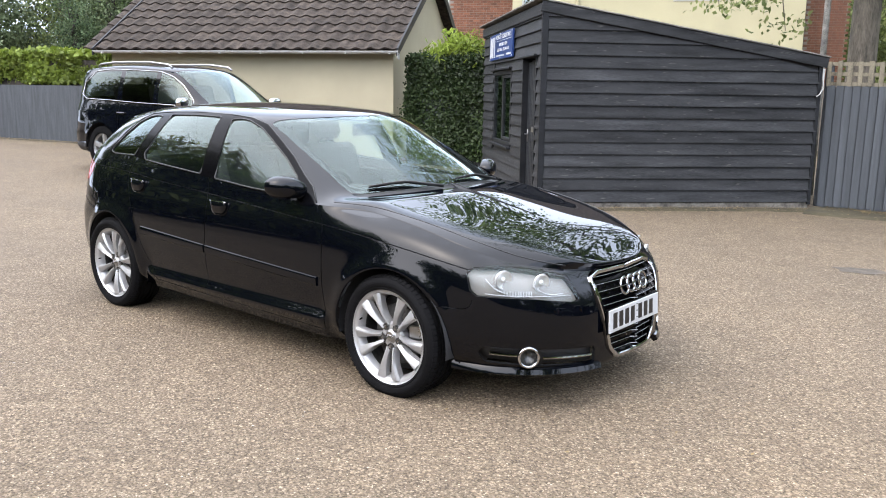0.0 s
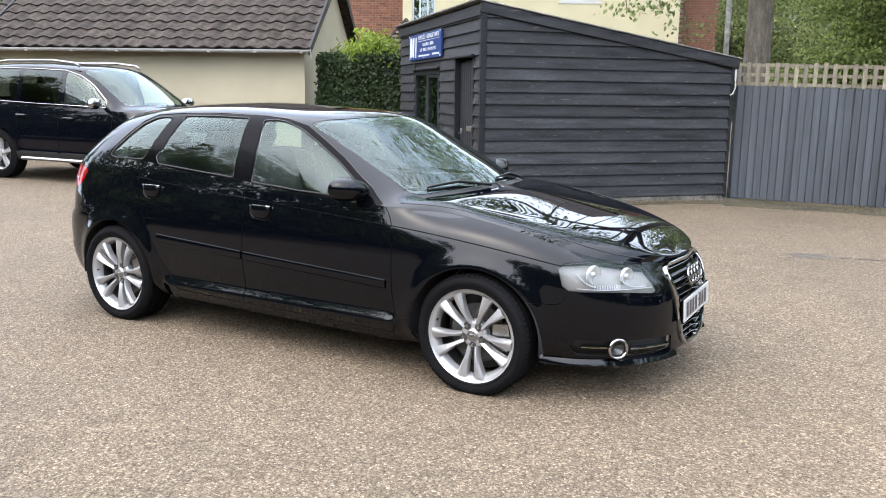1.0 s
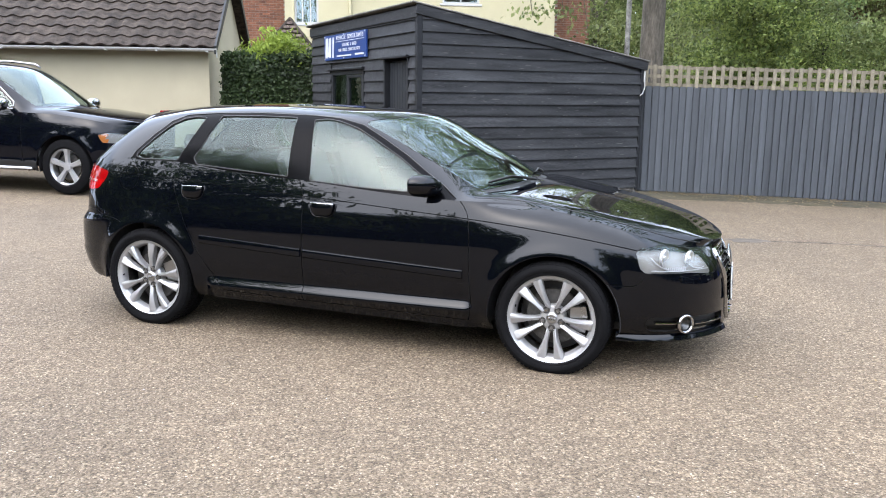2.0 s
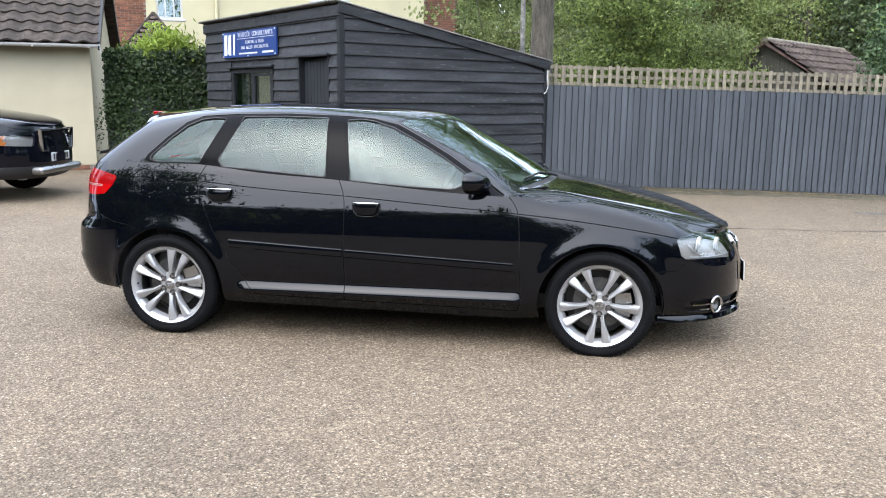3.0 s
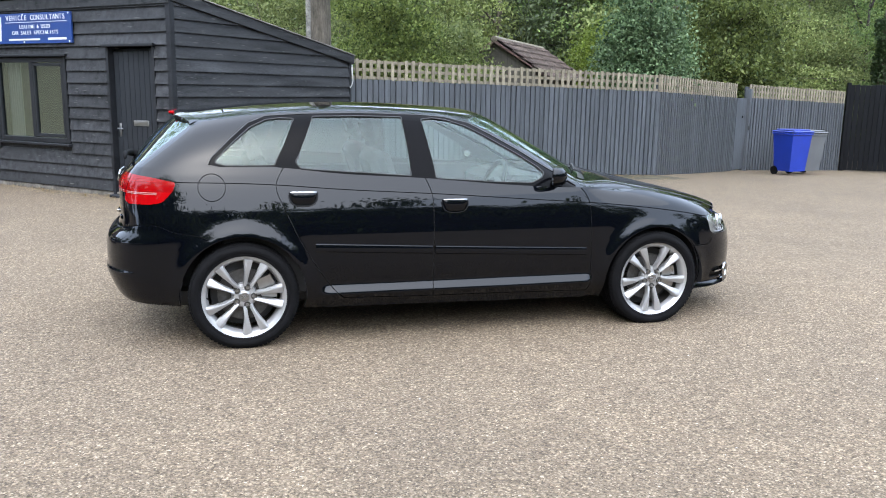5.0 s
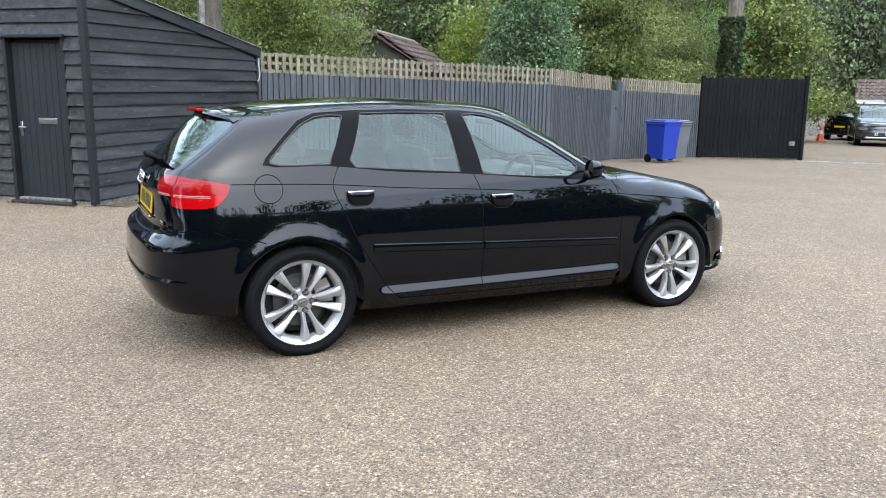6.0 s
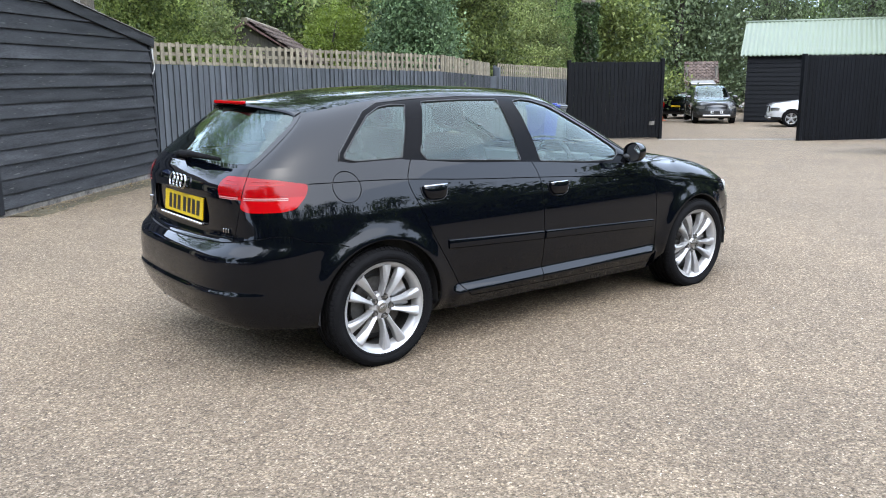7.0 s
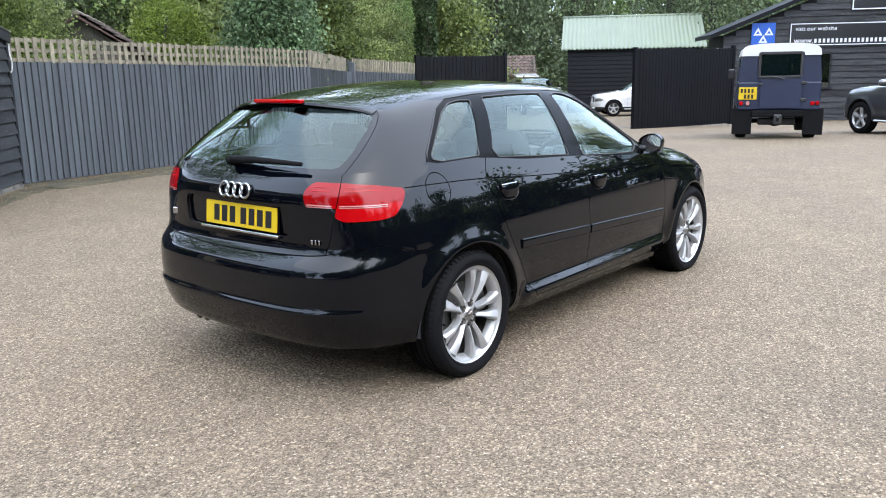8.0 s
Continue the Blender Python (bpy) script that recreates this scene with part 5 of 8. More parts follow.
# ---- vehicle skins ----
# x forward, h outwards from the centre line, z up; the wall runs by arc length a from the nose round the flank to the tail
class Spline:
    """A natural cubic through points, one column for each coordinate."""
    def __init__(self, t, v):
        self.t, v = np.asarray(t, float), np.asarray(v, float)
        self.v = v.reshape(len(self.t), -1)
        n, h = len(self.t), np.diff(self.t)
        A, r = np.zeros((n, n)), np.zeros_like(self.v)
        A[0, 0] = A[-1, -1] = 1
        for i in range(1, n - 1):
            A[i, i - 1], A[i, i], A[i, i + 1] = h[i - 1], 2 * (h[i - 1] + h[i]), h[i]
            r[i] = 6 * ((self.v[i + 1] - self.v[i]) / h[i] - (self.v[i] - self.v[i - 1]) / h[i - 1])
        self.m = np.linalg.solve(A, r)

    def __call__(self, x):
        x = np.clip(np.asarray(x, float), self.t[0], self.t[-1])
        i = np.clip(np.searchsorted(self.t, x) - 1, 0, len(self.t) - 2)
        h = (self.t[i + 1] - self.t[i])[..., None]
        a, b = (self.t[i + 1] - x)[..., None] / h, (x - self.t[i])[..., None] / h
        return a * self.v[i] + b * self.v[i + 1] + ((a ** 3 - a) * self.m[i] + (b ** 3 - b) * self.m[i + 1]) * h * h / 6


def soft(x):
    x = np.clip(x, 0, 1)
    return x * x * (3 - 2 * x)

def shut(z, tab):
    return np.interp(z, tab[:, 0], tab[:, 1])


def shut_soft(z, tab, w=.012):
    return (shut(z - w, tab) + 2 * shut(z, tab) + shut(z + w, tab)) / 4


def grid_eval(G, pu, pv):
    """Reads a grid of points at fractional rows and columns."""
    n, m = G.shape[:2]
    u = np.clip(pu, 0, n - 1.0001)
    v = np.clip(pv, 0, m - 1.0001)
    i, j = u.astype(int), v.astype(int)
    a, b = (u - i)[:, None], (v - j)[:, None]
    return (G[i, j] * (1 - a) + G[i + 1, j] * a) * (1 - b) + (G[i, j + 1] * (1 - a) + G[i + 1, j + 1] * a) * b


NI, J2, J3, TSC = 240, 18, 22, .45


class Skin:
    """The outer shape of a car: a wall round nose, flank and tail, and an upper skin of stations from the shoulder over the pillar line to the middle."""
    def __init__(self, outline, side, front, rear, k1, crease, arches, stations, roll=(.75, .35, .085), tail=.03, step=.006, flare=.020, bulge=.022, ends=None, glass_a=1.85):
        p = np.asarray(outline, float)
        ch = np.concatenate([[0], np.cumsum(np.linalg.norm(np.diff(p, axis=0), axis=1))])
        self.fine = Spline(ch, p)(np.linspace(ch[1], ch[-2], 3000))
        self.arc = np.concatenate([[0], np.cumsum(np.linalg.norm(np.diff(self.fine, axis=0), axis=1))])
        self.length = self.arc[-1]
        self.side, self.front, self.rear = np.array(side), np.array(front), np.array(rear)
        self.ends, self.glass_a = np.array(ends or side), glass_a
        self.k1, self.crease = Spline(*zip(*k1)), Spline(*zip(*crease))
        self.arches, self.roll, self.tail, self.step, self.flare, self.bulge = arches, roll, tail, step, flare, bulge
        st = np.array(stations, float)
        self.end = st[-1, 0]
        self.st = Spline(st[:, 0], st[:, 1:])
        self.top = self.top_grid()
        self.back = self.back_grid()

    def plan(self, a):
        x = np.interp(a, self.arc, self.fine[:, 0])
        h = np.interp(a, self.arc, self.fine[:, 1])
        e = .02
        dx = np.interp(a + e, self.arc, self.fine[:, 0]) - np.interp(a - e, self.arc, self.fine[:, 0])
        dh = np.interp(a + e, self.arc, self.fine[:, 1]) - np.interp(a - e, self.arc, self.fine[:, 1])
        n = np.maximum(np.hypot(dx, dh), 1e-9)
        return x, h, dh / n, -dx / n

    def wall(self, a, z):
        a, z = np.asarray(a, float), np.asarray(z, float)
        x, h, nx, nh = self.plan(a)
        nx = np.where(a < 1e-4, 1.0, np.where(a > self.length - 1e-4, -1.0, nx))
        nh = np.where((a < 1e-4) | (a > self.length - 1e-4), 0.0, nh)
        ws, wf, wr = nh ** 2, np.where(nx > 0, nx ** 2, 0), np.where(nx < 0, nx ** 2, 0)
        flat = soft((np.abs(x) - .80) / .09)
        d = ws * (shut_soft(z, self.side, .008) * (1 - flat) + shut_soft(z, self.ends) * flat) + wf * shut_soft(z, self.front, .02) + wr * shut_soft(z, self.rear, .008)
        zs = self.k1(x)[..., 0]
        r0, r1, r2 = self.roll
        d = d + soft((x - r0) / r1) * r2 * np.exp(-np.maximum(zs - z, 0) / .042) * ws ** .5
        d = d + self.step * ws * soft((z - self.crease(x)[..., 0]) / .012 + .5) * soft((1.9 - x) / .3)
        for wx, wz, R in self.arches:
            r = np.hypot(x - wx, z - wz)
            d = d - ws * self.flare * np.exp(-((r - R) / .055) ** 2) * soft((z - .2) / .1)
        return np.stack([x - nx * d, np.maximum(h - nh * d, 0), z], -1)

    def a_of(self, x, z):
        """The wall's arc length at a place seen from the side."""
        aa = np.linspace(.25, self.length - .25, 1500)
        Q = self.wall(aa, np.full_like(aa, z))
        o = np.argsort(Q[:, 0])
        return float(np.interp(x, Q[o, 0], aa[o]))

    def top_grid(self):
        aa = np.linspace(0, self.end, NI)
        K1 = self.wall(aa, self.k1(self.plan(aa)[0])[:, 0])
        s = self.st(aa)
        K2 = s[:, 0:3]
        K3 = np.stack([s[:, 3], np.zeros(NI), s[:, 4]], -1)
        K2[:, 1] = np.maximum(K2[:, 1], 0)
        G = np.zeros((NI, J2 + J3 + 1, 3))
        glass = soft((aa - self.glass_a) / .25)
        for j in range(J2 + 1):
            t = j / J2
            Q = K1 + (K2 - K1) * t
            bul = 4 * t * (1 - t)
            Q[:, 1] += self.bulge * glass * bul
            Q[:, 2] += .012 * (1 - glass) * bul * np.clip(aa / .6, 0, 1)
            G[:, j] = Q
        for j in range(1, J3 + 1):
            w = j / J3
            q = 1 - (1 - w) ** 2
            Q = np.empty((NI, 3))
            Q[:, 1] = K2[:, 1] * (1 - w)
            Q[:, 0] = K2[:, 0] + (K3[:, 0] - K2[:, 0]) * q
            Q[:, 2] = K2[:, 2] + (K3[:, 2] - K2[:, 2]) * q
            G[:, J2 + j] = Q
        for _ in range(14):      # round the pillar line
            H = G.copy()
            H[:, J2 - 4:J2 + 5] = .5 * G[:, J2 - 4:J2 + 5] + .25 * (G[:, J2 - 5:J2 + 4] + G[:, J2 - 3:J2 + 6])
            G = H
        for _ in range(10):      # ease the shoulder of the bonnet into the wing
            H = G.copy()
            k = ((1 - glass) * np.clip(aa / .5, 0, 1))[:, None, None] * .5
            H[:, 1:7] = (1 - k) * G[:, 1:7] + k * .5 * (G[:, 0:6] + G[:, 2:8])
            G = H
        for _ in range(5):
            H = G.copy()
            H[1:-1, 1:] = .5 * G[1:-1, 1:] + .25 * (G[2:, 1:] + G[:-2, 1:])
            G = H
        G[:, -1, 1] = 0
        return G

    def back_grid(self, nt=26, nw=26):
        edge = self.top[-1]
        col = edge[:J2 + 1]
        B = np.zeros((nt + 1, nw + 1, 3))
        ra = np.linspace(self.end, self.length, nw + 1)
        low = self.wall(ra, self.k1(self.plan(ra)[0])[:, 0])
        rf = edge[J2:]
        high = np.stack([np.interp(np.linspace(0, 1, nw + 1), np.linspace(0, 1, len(rf)), rf[:, k]) for k in range(3)], -1)
        for i in range(nt + 1):
            t = i / nt
            e = np.array([np.interp(t, np.linspace(0, 1, J2 + 1), col[:, k]) for k in range(3)])
            Q = low * (1 - t) + high * t
            fade = (1 - np.linspace(0, 1, nw + 1)) ** 1.5
            Q = Q + (e - Q[0])[None] * fade[:, None]
            Q[:, 0] -= self.tail * 4 * t * (1 - t) * np.linspace(0, 1, nw + 1) ** .8
            B[i] = Q
        B[:, -1, 1] = 0
        return B

    def side_fn(self, a, t):
        return grid_eval(self.top, a / self.end * (NI - 1), np.clip(t / TSC, 0, 1) * J2)

    def roof_fn(self, a, w):
        return grid_eval(self.top, a / self.end * (NI - 1), J2 + np.clip(w / .6, 0, 1) * J3)

    def back_fn(self, t, w):
        return grid_eval(self.back, t / .5 * 26, w / .6 * 26)

    def side_at(self, pts, a0=1.3):
        """Side-view places (x, z) on the pillar strip as its own coordinates."""
        aa, tt = np.meshgrid(np.linspace(a0, self.end, 420), np.linspace(0, TSC, 90), indexing='ij')
        S = self.side_fn(aa.ravel(), tt.ravel())
        out = []
        for x, z in pts:
            k = np.argmin((S[:, 0] - x) ** 2 + (S[:, 2] - z) ** 2)
            out.append((aa.ravel()[k], tt.ravel()[k]))
        return np.array(out)

    def wall_at(self, pts):
        return np.array([(self.a_of(x, z), z) for x, z in pts])


# the black five-door hatchback
ARCH_F, ARCH_R = (1.289, .298, .352), (-1.289, .318, .350)
HATCH = Skin(
    outline=[(2.155, -.12), (2.165, 0), (2.158, .14), (2.145, .27), (2.118, .385), (2.072, .49), (2.0, .597), (1.90, .697), (1.78, .772), (1.637, .817), (1.47, .843), (1.27, .862), (1.0, .874),
             (.6, .879), (.1, .88), (-.4, .88), (-.9, .878), (-1.27, .869), (-1.48, .854), (-1.65, .829), (-1.795, .788), (-1.915, .72), (-2.0, .62), (-2.05, .485), (-2.072, .32), (-2.08, .15), (-2.083, 0), (-2.08, -.15)],
    side=[(.10, .16), (.16, .09), (.20, .055), (.24, .04), (.27, .02), (.300, .002), (.312, -.006), (.356, .020), (.366, .023), (.385, .02), (.42, .012), (.50, .002), (.58, 0), (.66, .003), (.72, .008), (.80, .02), (.87, .037), (.93, .056), (1.0, .083), (1.06, .112)],
    ends=[(.10, .16), (.20, .09), (.25, .05), (.30, .025), (.38, .008), (.50, .001), (.58, 0), (.66, .003), (.72, .008), (.80, .02), (.87, .037), (.93, .056), (1.0, .083), (1.06, .112)],
    front=[(.10, .3), (.155, .16), (.175, .075), (.20, .02), (.225, -.005), (.27, .0), (.33, .0), (.40, 0), (.47, .004), (.54, .018), (.60, .040), (.66, .078), (.72, .14), (.80, .22), (1.06, .5)],
    rear=[(.10, .4), (.22, .16), (.25, .10), (.29, .055), (.35, .024), (.43, -.004), (.450, -.008), (.462, .004), (.52, .001), (.60, .004), (.64, .014), (.67, .05), (.69, .082), (.72, .088), (.80, .09), (.90, .088), (.945, .09), (.97, .102), (1.0, .122), (1.04, .16), (1.08, .215)],
    k1=[(-2.3, 1.035), (-1.9, 1.035), (-1.7, 1.04), (-1.5, 1.045), (-1.3, 1.045), (-1.06, 1.04), (-.8, 1.012), (-.3, .979), (.2, .937), (.5, .916), (.75, .905), (.87, .902), (1.0, .896), (1.26, .868), (1.45, .832), (1.62, .79), (1.75, .757), (1.88, .722), (2.0, .695), (2.12, .672), (2.3, .665)],
    crease=[(-2.2, .965), (-1.64, .962), (-1.09, .946), (-.80, .923), (-.17, .884), (.53, .834), (.80, .815), (1.2, .775), (1.56, .722), (1.8, .675), (2.2, .6)],
    arches=(ARCH_F, ARCH_R), step=0.0,
    stations=[(.0, 2.105, .0, .688, 2.10, .690), (.34, 2.07, .25, .694, 2.04, .708), (.62, 1.97, .39, .735, 1.92, .757), (.95, 1.76, .46, .798, 1.74, .815), (1.22, 1.50, .52, .852, 1.50, .865),
              (1.52, 1.20, .58, .902, 1.25, .917), (1.77, .97, .63, .934, 1.08, .945), (1.92, .835, .662, .938, 1.005, .96), (2.08, .67, .66, 1.02, .86, 1.045), (2.28, .46, .645, 1.13, .68, 1.145),
              (2.53, .24, .625, 1.237, .49, 1.25), (2.73, .05, .607, 1.315, .30, 1.342), (2.93, -.15, .60, 1.352, .05, 1.379), (3.23, -.5, .595, 1.372, -.45, 1.403), (3.63, -.9, .585, 1.366, -.9, 1.402),
              (3.93, -1.15, .575, 1.348, -1.2, 1.386), (4.23, -1.33, .56, 1.322, -1.42, 1.363), (4.43, -1.44, .548, 1.302, -1.56, 1.347), (4.62, -1.50, .535, 1.290, -1.63, 1.337)])
ALEN, A_END, TOP = HATCH.length, HATCH.end, HATCH.top
plan, wall, a_of = HATCH.plan, HATCH.wall, HATCH.a_of


# ---- car materials ----
PAINT = plain("black_car_paint", (0.001, 0.0014, 0.0026), 0.2, coat=1.0, spec=0.0, coat_ior=1.37)
PAINT_BLUE = plain("dark_blue_car_paint", (0.0015, 0.002, 0.004), 0.2, coat=1.0, spec=0.0, coat_ior=1.34)
TRIM_BLACK = surf("matt_black_plastic", (0.00648, 0.00648, 0.00702), 0.5, var=0.1, scale=12, bump=0.1, depth=0.001)
GLOSS_BLACK = plain("gloss_black_plastic", (0.002, 0.002, 0.0025), 0.12, spec=0.06)
RUBBER = surf("tyre_rubber", (0.00594, 0.00594, 0.00648), 0.75, var=0.15, scale=14, grain=90, bump=0.15, depth=0.002, spec=0.05)
ALLOY = surf("silver_alloy", (0.345, 0.345, 0.347), 0.36, metal=0.5, var=0.04, scale=9, bump=0.02, depth=0.001)
MIRROR = plain("mirror_silvering", (0.85, 0.87, 0.88), 0.01, metal=1.0)
CHROME = plain("chrome", (0.405, 0.4104, 0.4212), 0.08, metal=1.0)
# brake disc steel; its dark tone also paints the shade inside the rim barrel
DISC_BARREL = surf("disc_steel_and_shaded_barrel", (0.0864, 0.0837, 0.081), 0.5, metal=0.7, var=0.15, scale=30, bump=0.05)
CAR_GLASS = pane_glass("car_window_glass", (0.68, 0.78, 0.74), 0.050)
REAR_GLASS = pane_glass("tinted_rear_glass", (0.50, 0.59, 0.57), 0.044)
PRIVACY_GLASS = pane_glass("privacy_glass", (0.12, 0.13, 0.13), 0.03)
LENS_CLEAR = pane_glass("clear_lamp_lens", (0.95, 0.96, 0.97), 0.03)
LENS_RED = plain("red_lamp_lens", (0.26, 0.0012, 0.0028), 0.3, coat=1.0, spec=0.0, coat_ior=1.33)
LENS_DARKRED = plain("deep_red_lamp_lens", (0.180, 0.0011, 0.0024), 0.25, coat=1.0, spec=0.0, coat_ior=1.33)
LENS_AMBER = plain("amber_indicator_lens", (0.30, 0.095, 0.02), 0.25, coat=1.0)
LENS_PINK = plain("pale_lamp_strip", (0.30, 0.135, 0.125), 0.2, coat=1.0)
REFLECTOR = plain("lamp_reflector", (0.66, 0.65, 0.63), 0.30, metal=0.7)
LAMP_GREY = plain("lamp_housing_grey", (0.165, 0.158, 0.146), 0.35, metal=0.1)
LAMP_PALE = plain("pale_lamp_strip_plastic", (0.30, 0.305, 0.31), 0.35)
LAMP_DARK = plain("dark_fog_lamp_reflector", (0.0648, 0.0648, 0.0648), 0.25, metal=0.6)
PLATE_WHITE = surf("white_plate", (0.4212, 0.4266, 0.432), 0.35, var=0.02, bump=0)
PLATE_YELLOW = surf("yellow_plate", (0.4212, 0.2862, 0.00648), 0.35, var=0.02, bump=0)
SEAT = surf("dark_grey_seat_cloth", (0.0324, 0.0324, 0.0351), 0.85, var=0.15, scale=20, bump=0.2)
CABIN = surf("charcoal_cabin_plastic", (0.0162, 0.0162, 0.01782), 0.65, var=0.1, scale=15, bump=0.1)
HEADLINER = surf("pale_headlining", (0.216, 0.216, 0.2106), 0.9, var=0.04, bump=0.05)
RUST_METAL = surf("dull_exhaust_metal", (0.108, 0.0918, 0.0756), 0.5, metal=0.8, var=0.2, scale=20)


# ---- panels cut from the skin ----
from mathutils.geometry import delaunay_2d_cdt


def resample(pts, step, closed):
    pts = np.asarray(pts, float)
    if closed:
        pts = np.vstack([pts, pts[:1]])
    seg = np.linalg.norm(np.diff(pts, axis=0), axis=1)
    out = []
    for p, q, L in zip(pts[:-1], pts[1:], seg):
        n = max(1, int(math.ceil(L / step)))
        out += [p + (q - p) * k / n for k in range(n)]
    if not closed:
        out.append(pts[-1])
    return np.array(out)


def rounded(poly, k=2, r=.022):
    """Rounds a closed polygon's corners by at most r."""
    p = np.asarray(poly, float)
    out = []
    for i in range(len(p)):
        u, v = p[i - 1] - p[i], p[(i + 1) % len(p)] - p[i]
        lu, lv = np.linalg.norm(u), np.linalg.norm(v)
        a, b = p[i] + u * min(.42, r / lu), p[i] + v * min(.42, r / lv)
        for t in np.linspace(0, 1, 2 + k):
            out.append((1 - t) ** 2 * a + 2 * t * (1 - t) * p[i] + t * t * b)
    return np.array(out)


def curved(pts, step=.02):
    """A smooth open line through points."""
    p = np.asarray(pts, float)
    t = np.concatenate([[0], np.cumsum(np.linalg.norm(np.diff(p, axis=0), axis=1))])
    return Spline(t, p)(np.linspace(0, t[-1], max(2, int(t[-1] / step) + 1)))


def inside(poly, P):
    x, y = P[:, 0], P[:, 1]
    r = np.zeros(len(P), bool)
    a = np.asarray(poly)
    b = np.roll(a, -1, axis=0)
    for (x0, y0), (x1, y1) in zip(a, b):
        c = (y0 > y) != (y1 > y)
        with np.errstate(divide='ignore', invalid='ignore'):
            r ^= c & (x < (x1 - x0) * (y - y0) / (y1 - y0 + 1e-12) + x0)
    return r


def near(line, P, w):
    """Which points lie within w of a polyline."""
    r = np.zeros(len(P), bool)
    for a, b in zip(line[:-1], line[1:]):
        d = b - a
        t = np.clip(((P - a) @ d) / (d @ d + 1e-12), 0, 1)
        r |= np.linalg.norm(P - (a + t[:, None] * d), axis=1) < w
    return r


def offset_lines(line, w):
    d = np.gradient(line, axis=0)
    n = np.stack([-d[:, 1], d[:, 0]], 1) / (np.linalg.norm(d, axis=1)[:, None] + 1e-12)
    return line + n * w, line - n * w


def cut(bounds, loops, gaps, spacing, gap_w=.0022):
    """Triangles over a rectangle of the skin's own coordinates that follow the loops and both lips of the gaps."""
    p0, p1, q0, q1 = bounds
    V, E = [], []

    def add(pts, closed):
        o = len(V)
        V.extend(map(tuple, pts))
        E.extend((o + i, o + i + 1) for i in range(len(pts) - 1))
        if closed:
            E.append((o + len(pts) - 1, o))
    for l in loops:
        add(resample(l, spacing * .8, True), True)
    for gline in gaps:
        for l in offset_lines(gline, gap_w):
            add(l, False)
    nu, nv = max(2, int((p1 - p0) / spacing)), max(2, int((q1 - q0) / spacing))
    gx, gy = np.meshgrid(np.linspace(p0, p1, nu + 1), np.linspace(q0, q1, nv + 1), indexing='ij')
    G = np.stack([gx.ravel(), gy.ravel()], 1)
    if V:
        C = np.array(V)
        keep = np.ones(len(G), bool)
        for k in range(0, len(G), 400):
            d = np.abs(G[k:k + 400, None] - C[None]).max(2).min(1)
            keep[k:k + 400] = d > spacing * .33
        edge = (gx.ravel() == p0) | (gx.ravel() == p1) | (gy.ravel() == q0) | (gy.ravel() == q1)
        G = G[keep | edge]
    V.extend(map(tuple, G))
    r = delaunay_2d_cdt([Vector(v) for v in V], E, [], 0, 1e-6)
    P = np.array([tuple(v) for v in r[0]])
    T = np.array([f for f in r[2] if len(f) == 3])
    c = P[T].mean(1)
    T = T[(c[:, 0] > p0 + 1e-6) & (c[:, 0] < p1 - 1e-6)]
    return P, T, P[T].mean(1)


def skin_normals(fn, P, e=.004):
    u = fn(P[:, 0] + e, P[:, 1]) - fn(P[:, 0] - e, P[:, 1])
    v = fn(P[:, 0], P[:, 1] + e) - fn(P[:, 0], P[:, 1] - e)
    n = np.cross(u, v)
    L = np.linalg.norm(n, axis=1)[:, None]
    return n / np.where(L < 1e-12, 1, L)


def panel(name, fn, P, T, material, parent, sides=("right",), lift=0.0, label="", flip=False):
    """The chosen triangles as panels: 'right', 'left', or 'both' for one that crosses the middle."""
    used = np.unique(T)
    remap = -np.ones(len(P), int)
    remap[used] = np.arange(len(used))
    Q = P[used]
    X = fn(Q[:, 0], Q[:, 1])
    if fn is wall_fn:
        N = skin_normals(fn, Q, .004)
    else:      # evened out over the cells of the skin's grid
        N = sum(skin_normals(fn, Q + np.array(d), .03) for d in ((0, 0), (.016, 0), (-.016, 0), (0, .014), (0, -.014)))
        N = N / np.maximum(np.linalg.norm(N, axis=1)[:, None], 1e-9)
    if np.mean(N[:, 1]) + np.mean(N[:, 2]) + np.mean(N[:, 0]) * np.sign(np.mean(X[:, 0])) < 0:
        N = -N
    N2 = N.copy()
    N2[X[:, 1] < 1e-4, 1] = 0
    X = X + N * lift
    X[:, 1] = np.maximum(X[:, 1], 0)
    F = remap[T]
    fnrm = np.cross(X[F[:, 1]] - X[F[:, 0]], X[F[:, 2]] - X[F[:, 0]])
    bad = (fnrm * N[F[:, 0]]).sum(1) < 0
    F[bad] = F[bad][:, ::-1]
    obs = []

    def build(X, N, F):
        me = bpy.data.meshes.new(name)
        me.from_pydata(X.tolist(), [], F.tolist())
        me.materials.append(material)
        me.shade_smooth()
        me.normals_split_custom_set_from_vertices(N.tolist())
        ob = new(name, me)
        ob.parent = parent
        return tagged(ob, label)
    R = np.array([1, -1, 1])
    for s in sides:
        if s == "right":
            obs.append(build(X * R, N2 * R, F[:, ::-1]))
        elif s == "left":
            obs.append(build(X, N2, F))
        else:
            obs.append(build(np.vstack([X * R, X]), np.vstack([N2 * R, N2]), np.vstack([F[:, ::-1], F + len(X)])))
    return obs


side_fn, roof_fn, back_fn, wall_fn = HATCH.side_fn, HATCH.roof_fn, HATCH.back_fn, HATCH.wall
side_at, wall_at = HATCH.side_at, HATCH.wall_at
_K1, _CREASE = HATCH.k1, HATCH.crease
CARPOSE = pose(0, -.035, 0)
car = thing("car", CARPOSE, "glossy black five-door hatchback with silver twin-spoke alloy wheels, parked", "car")

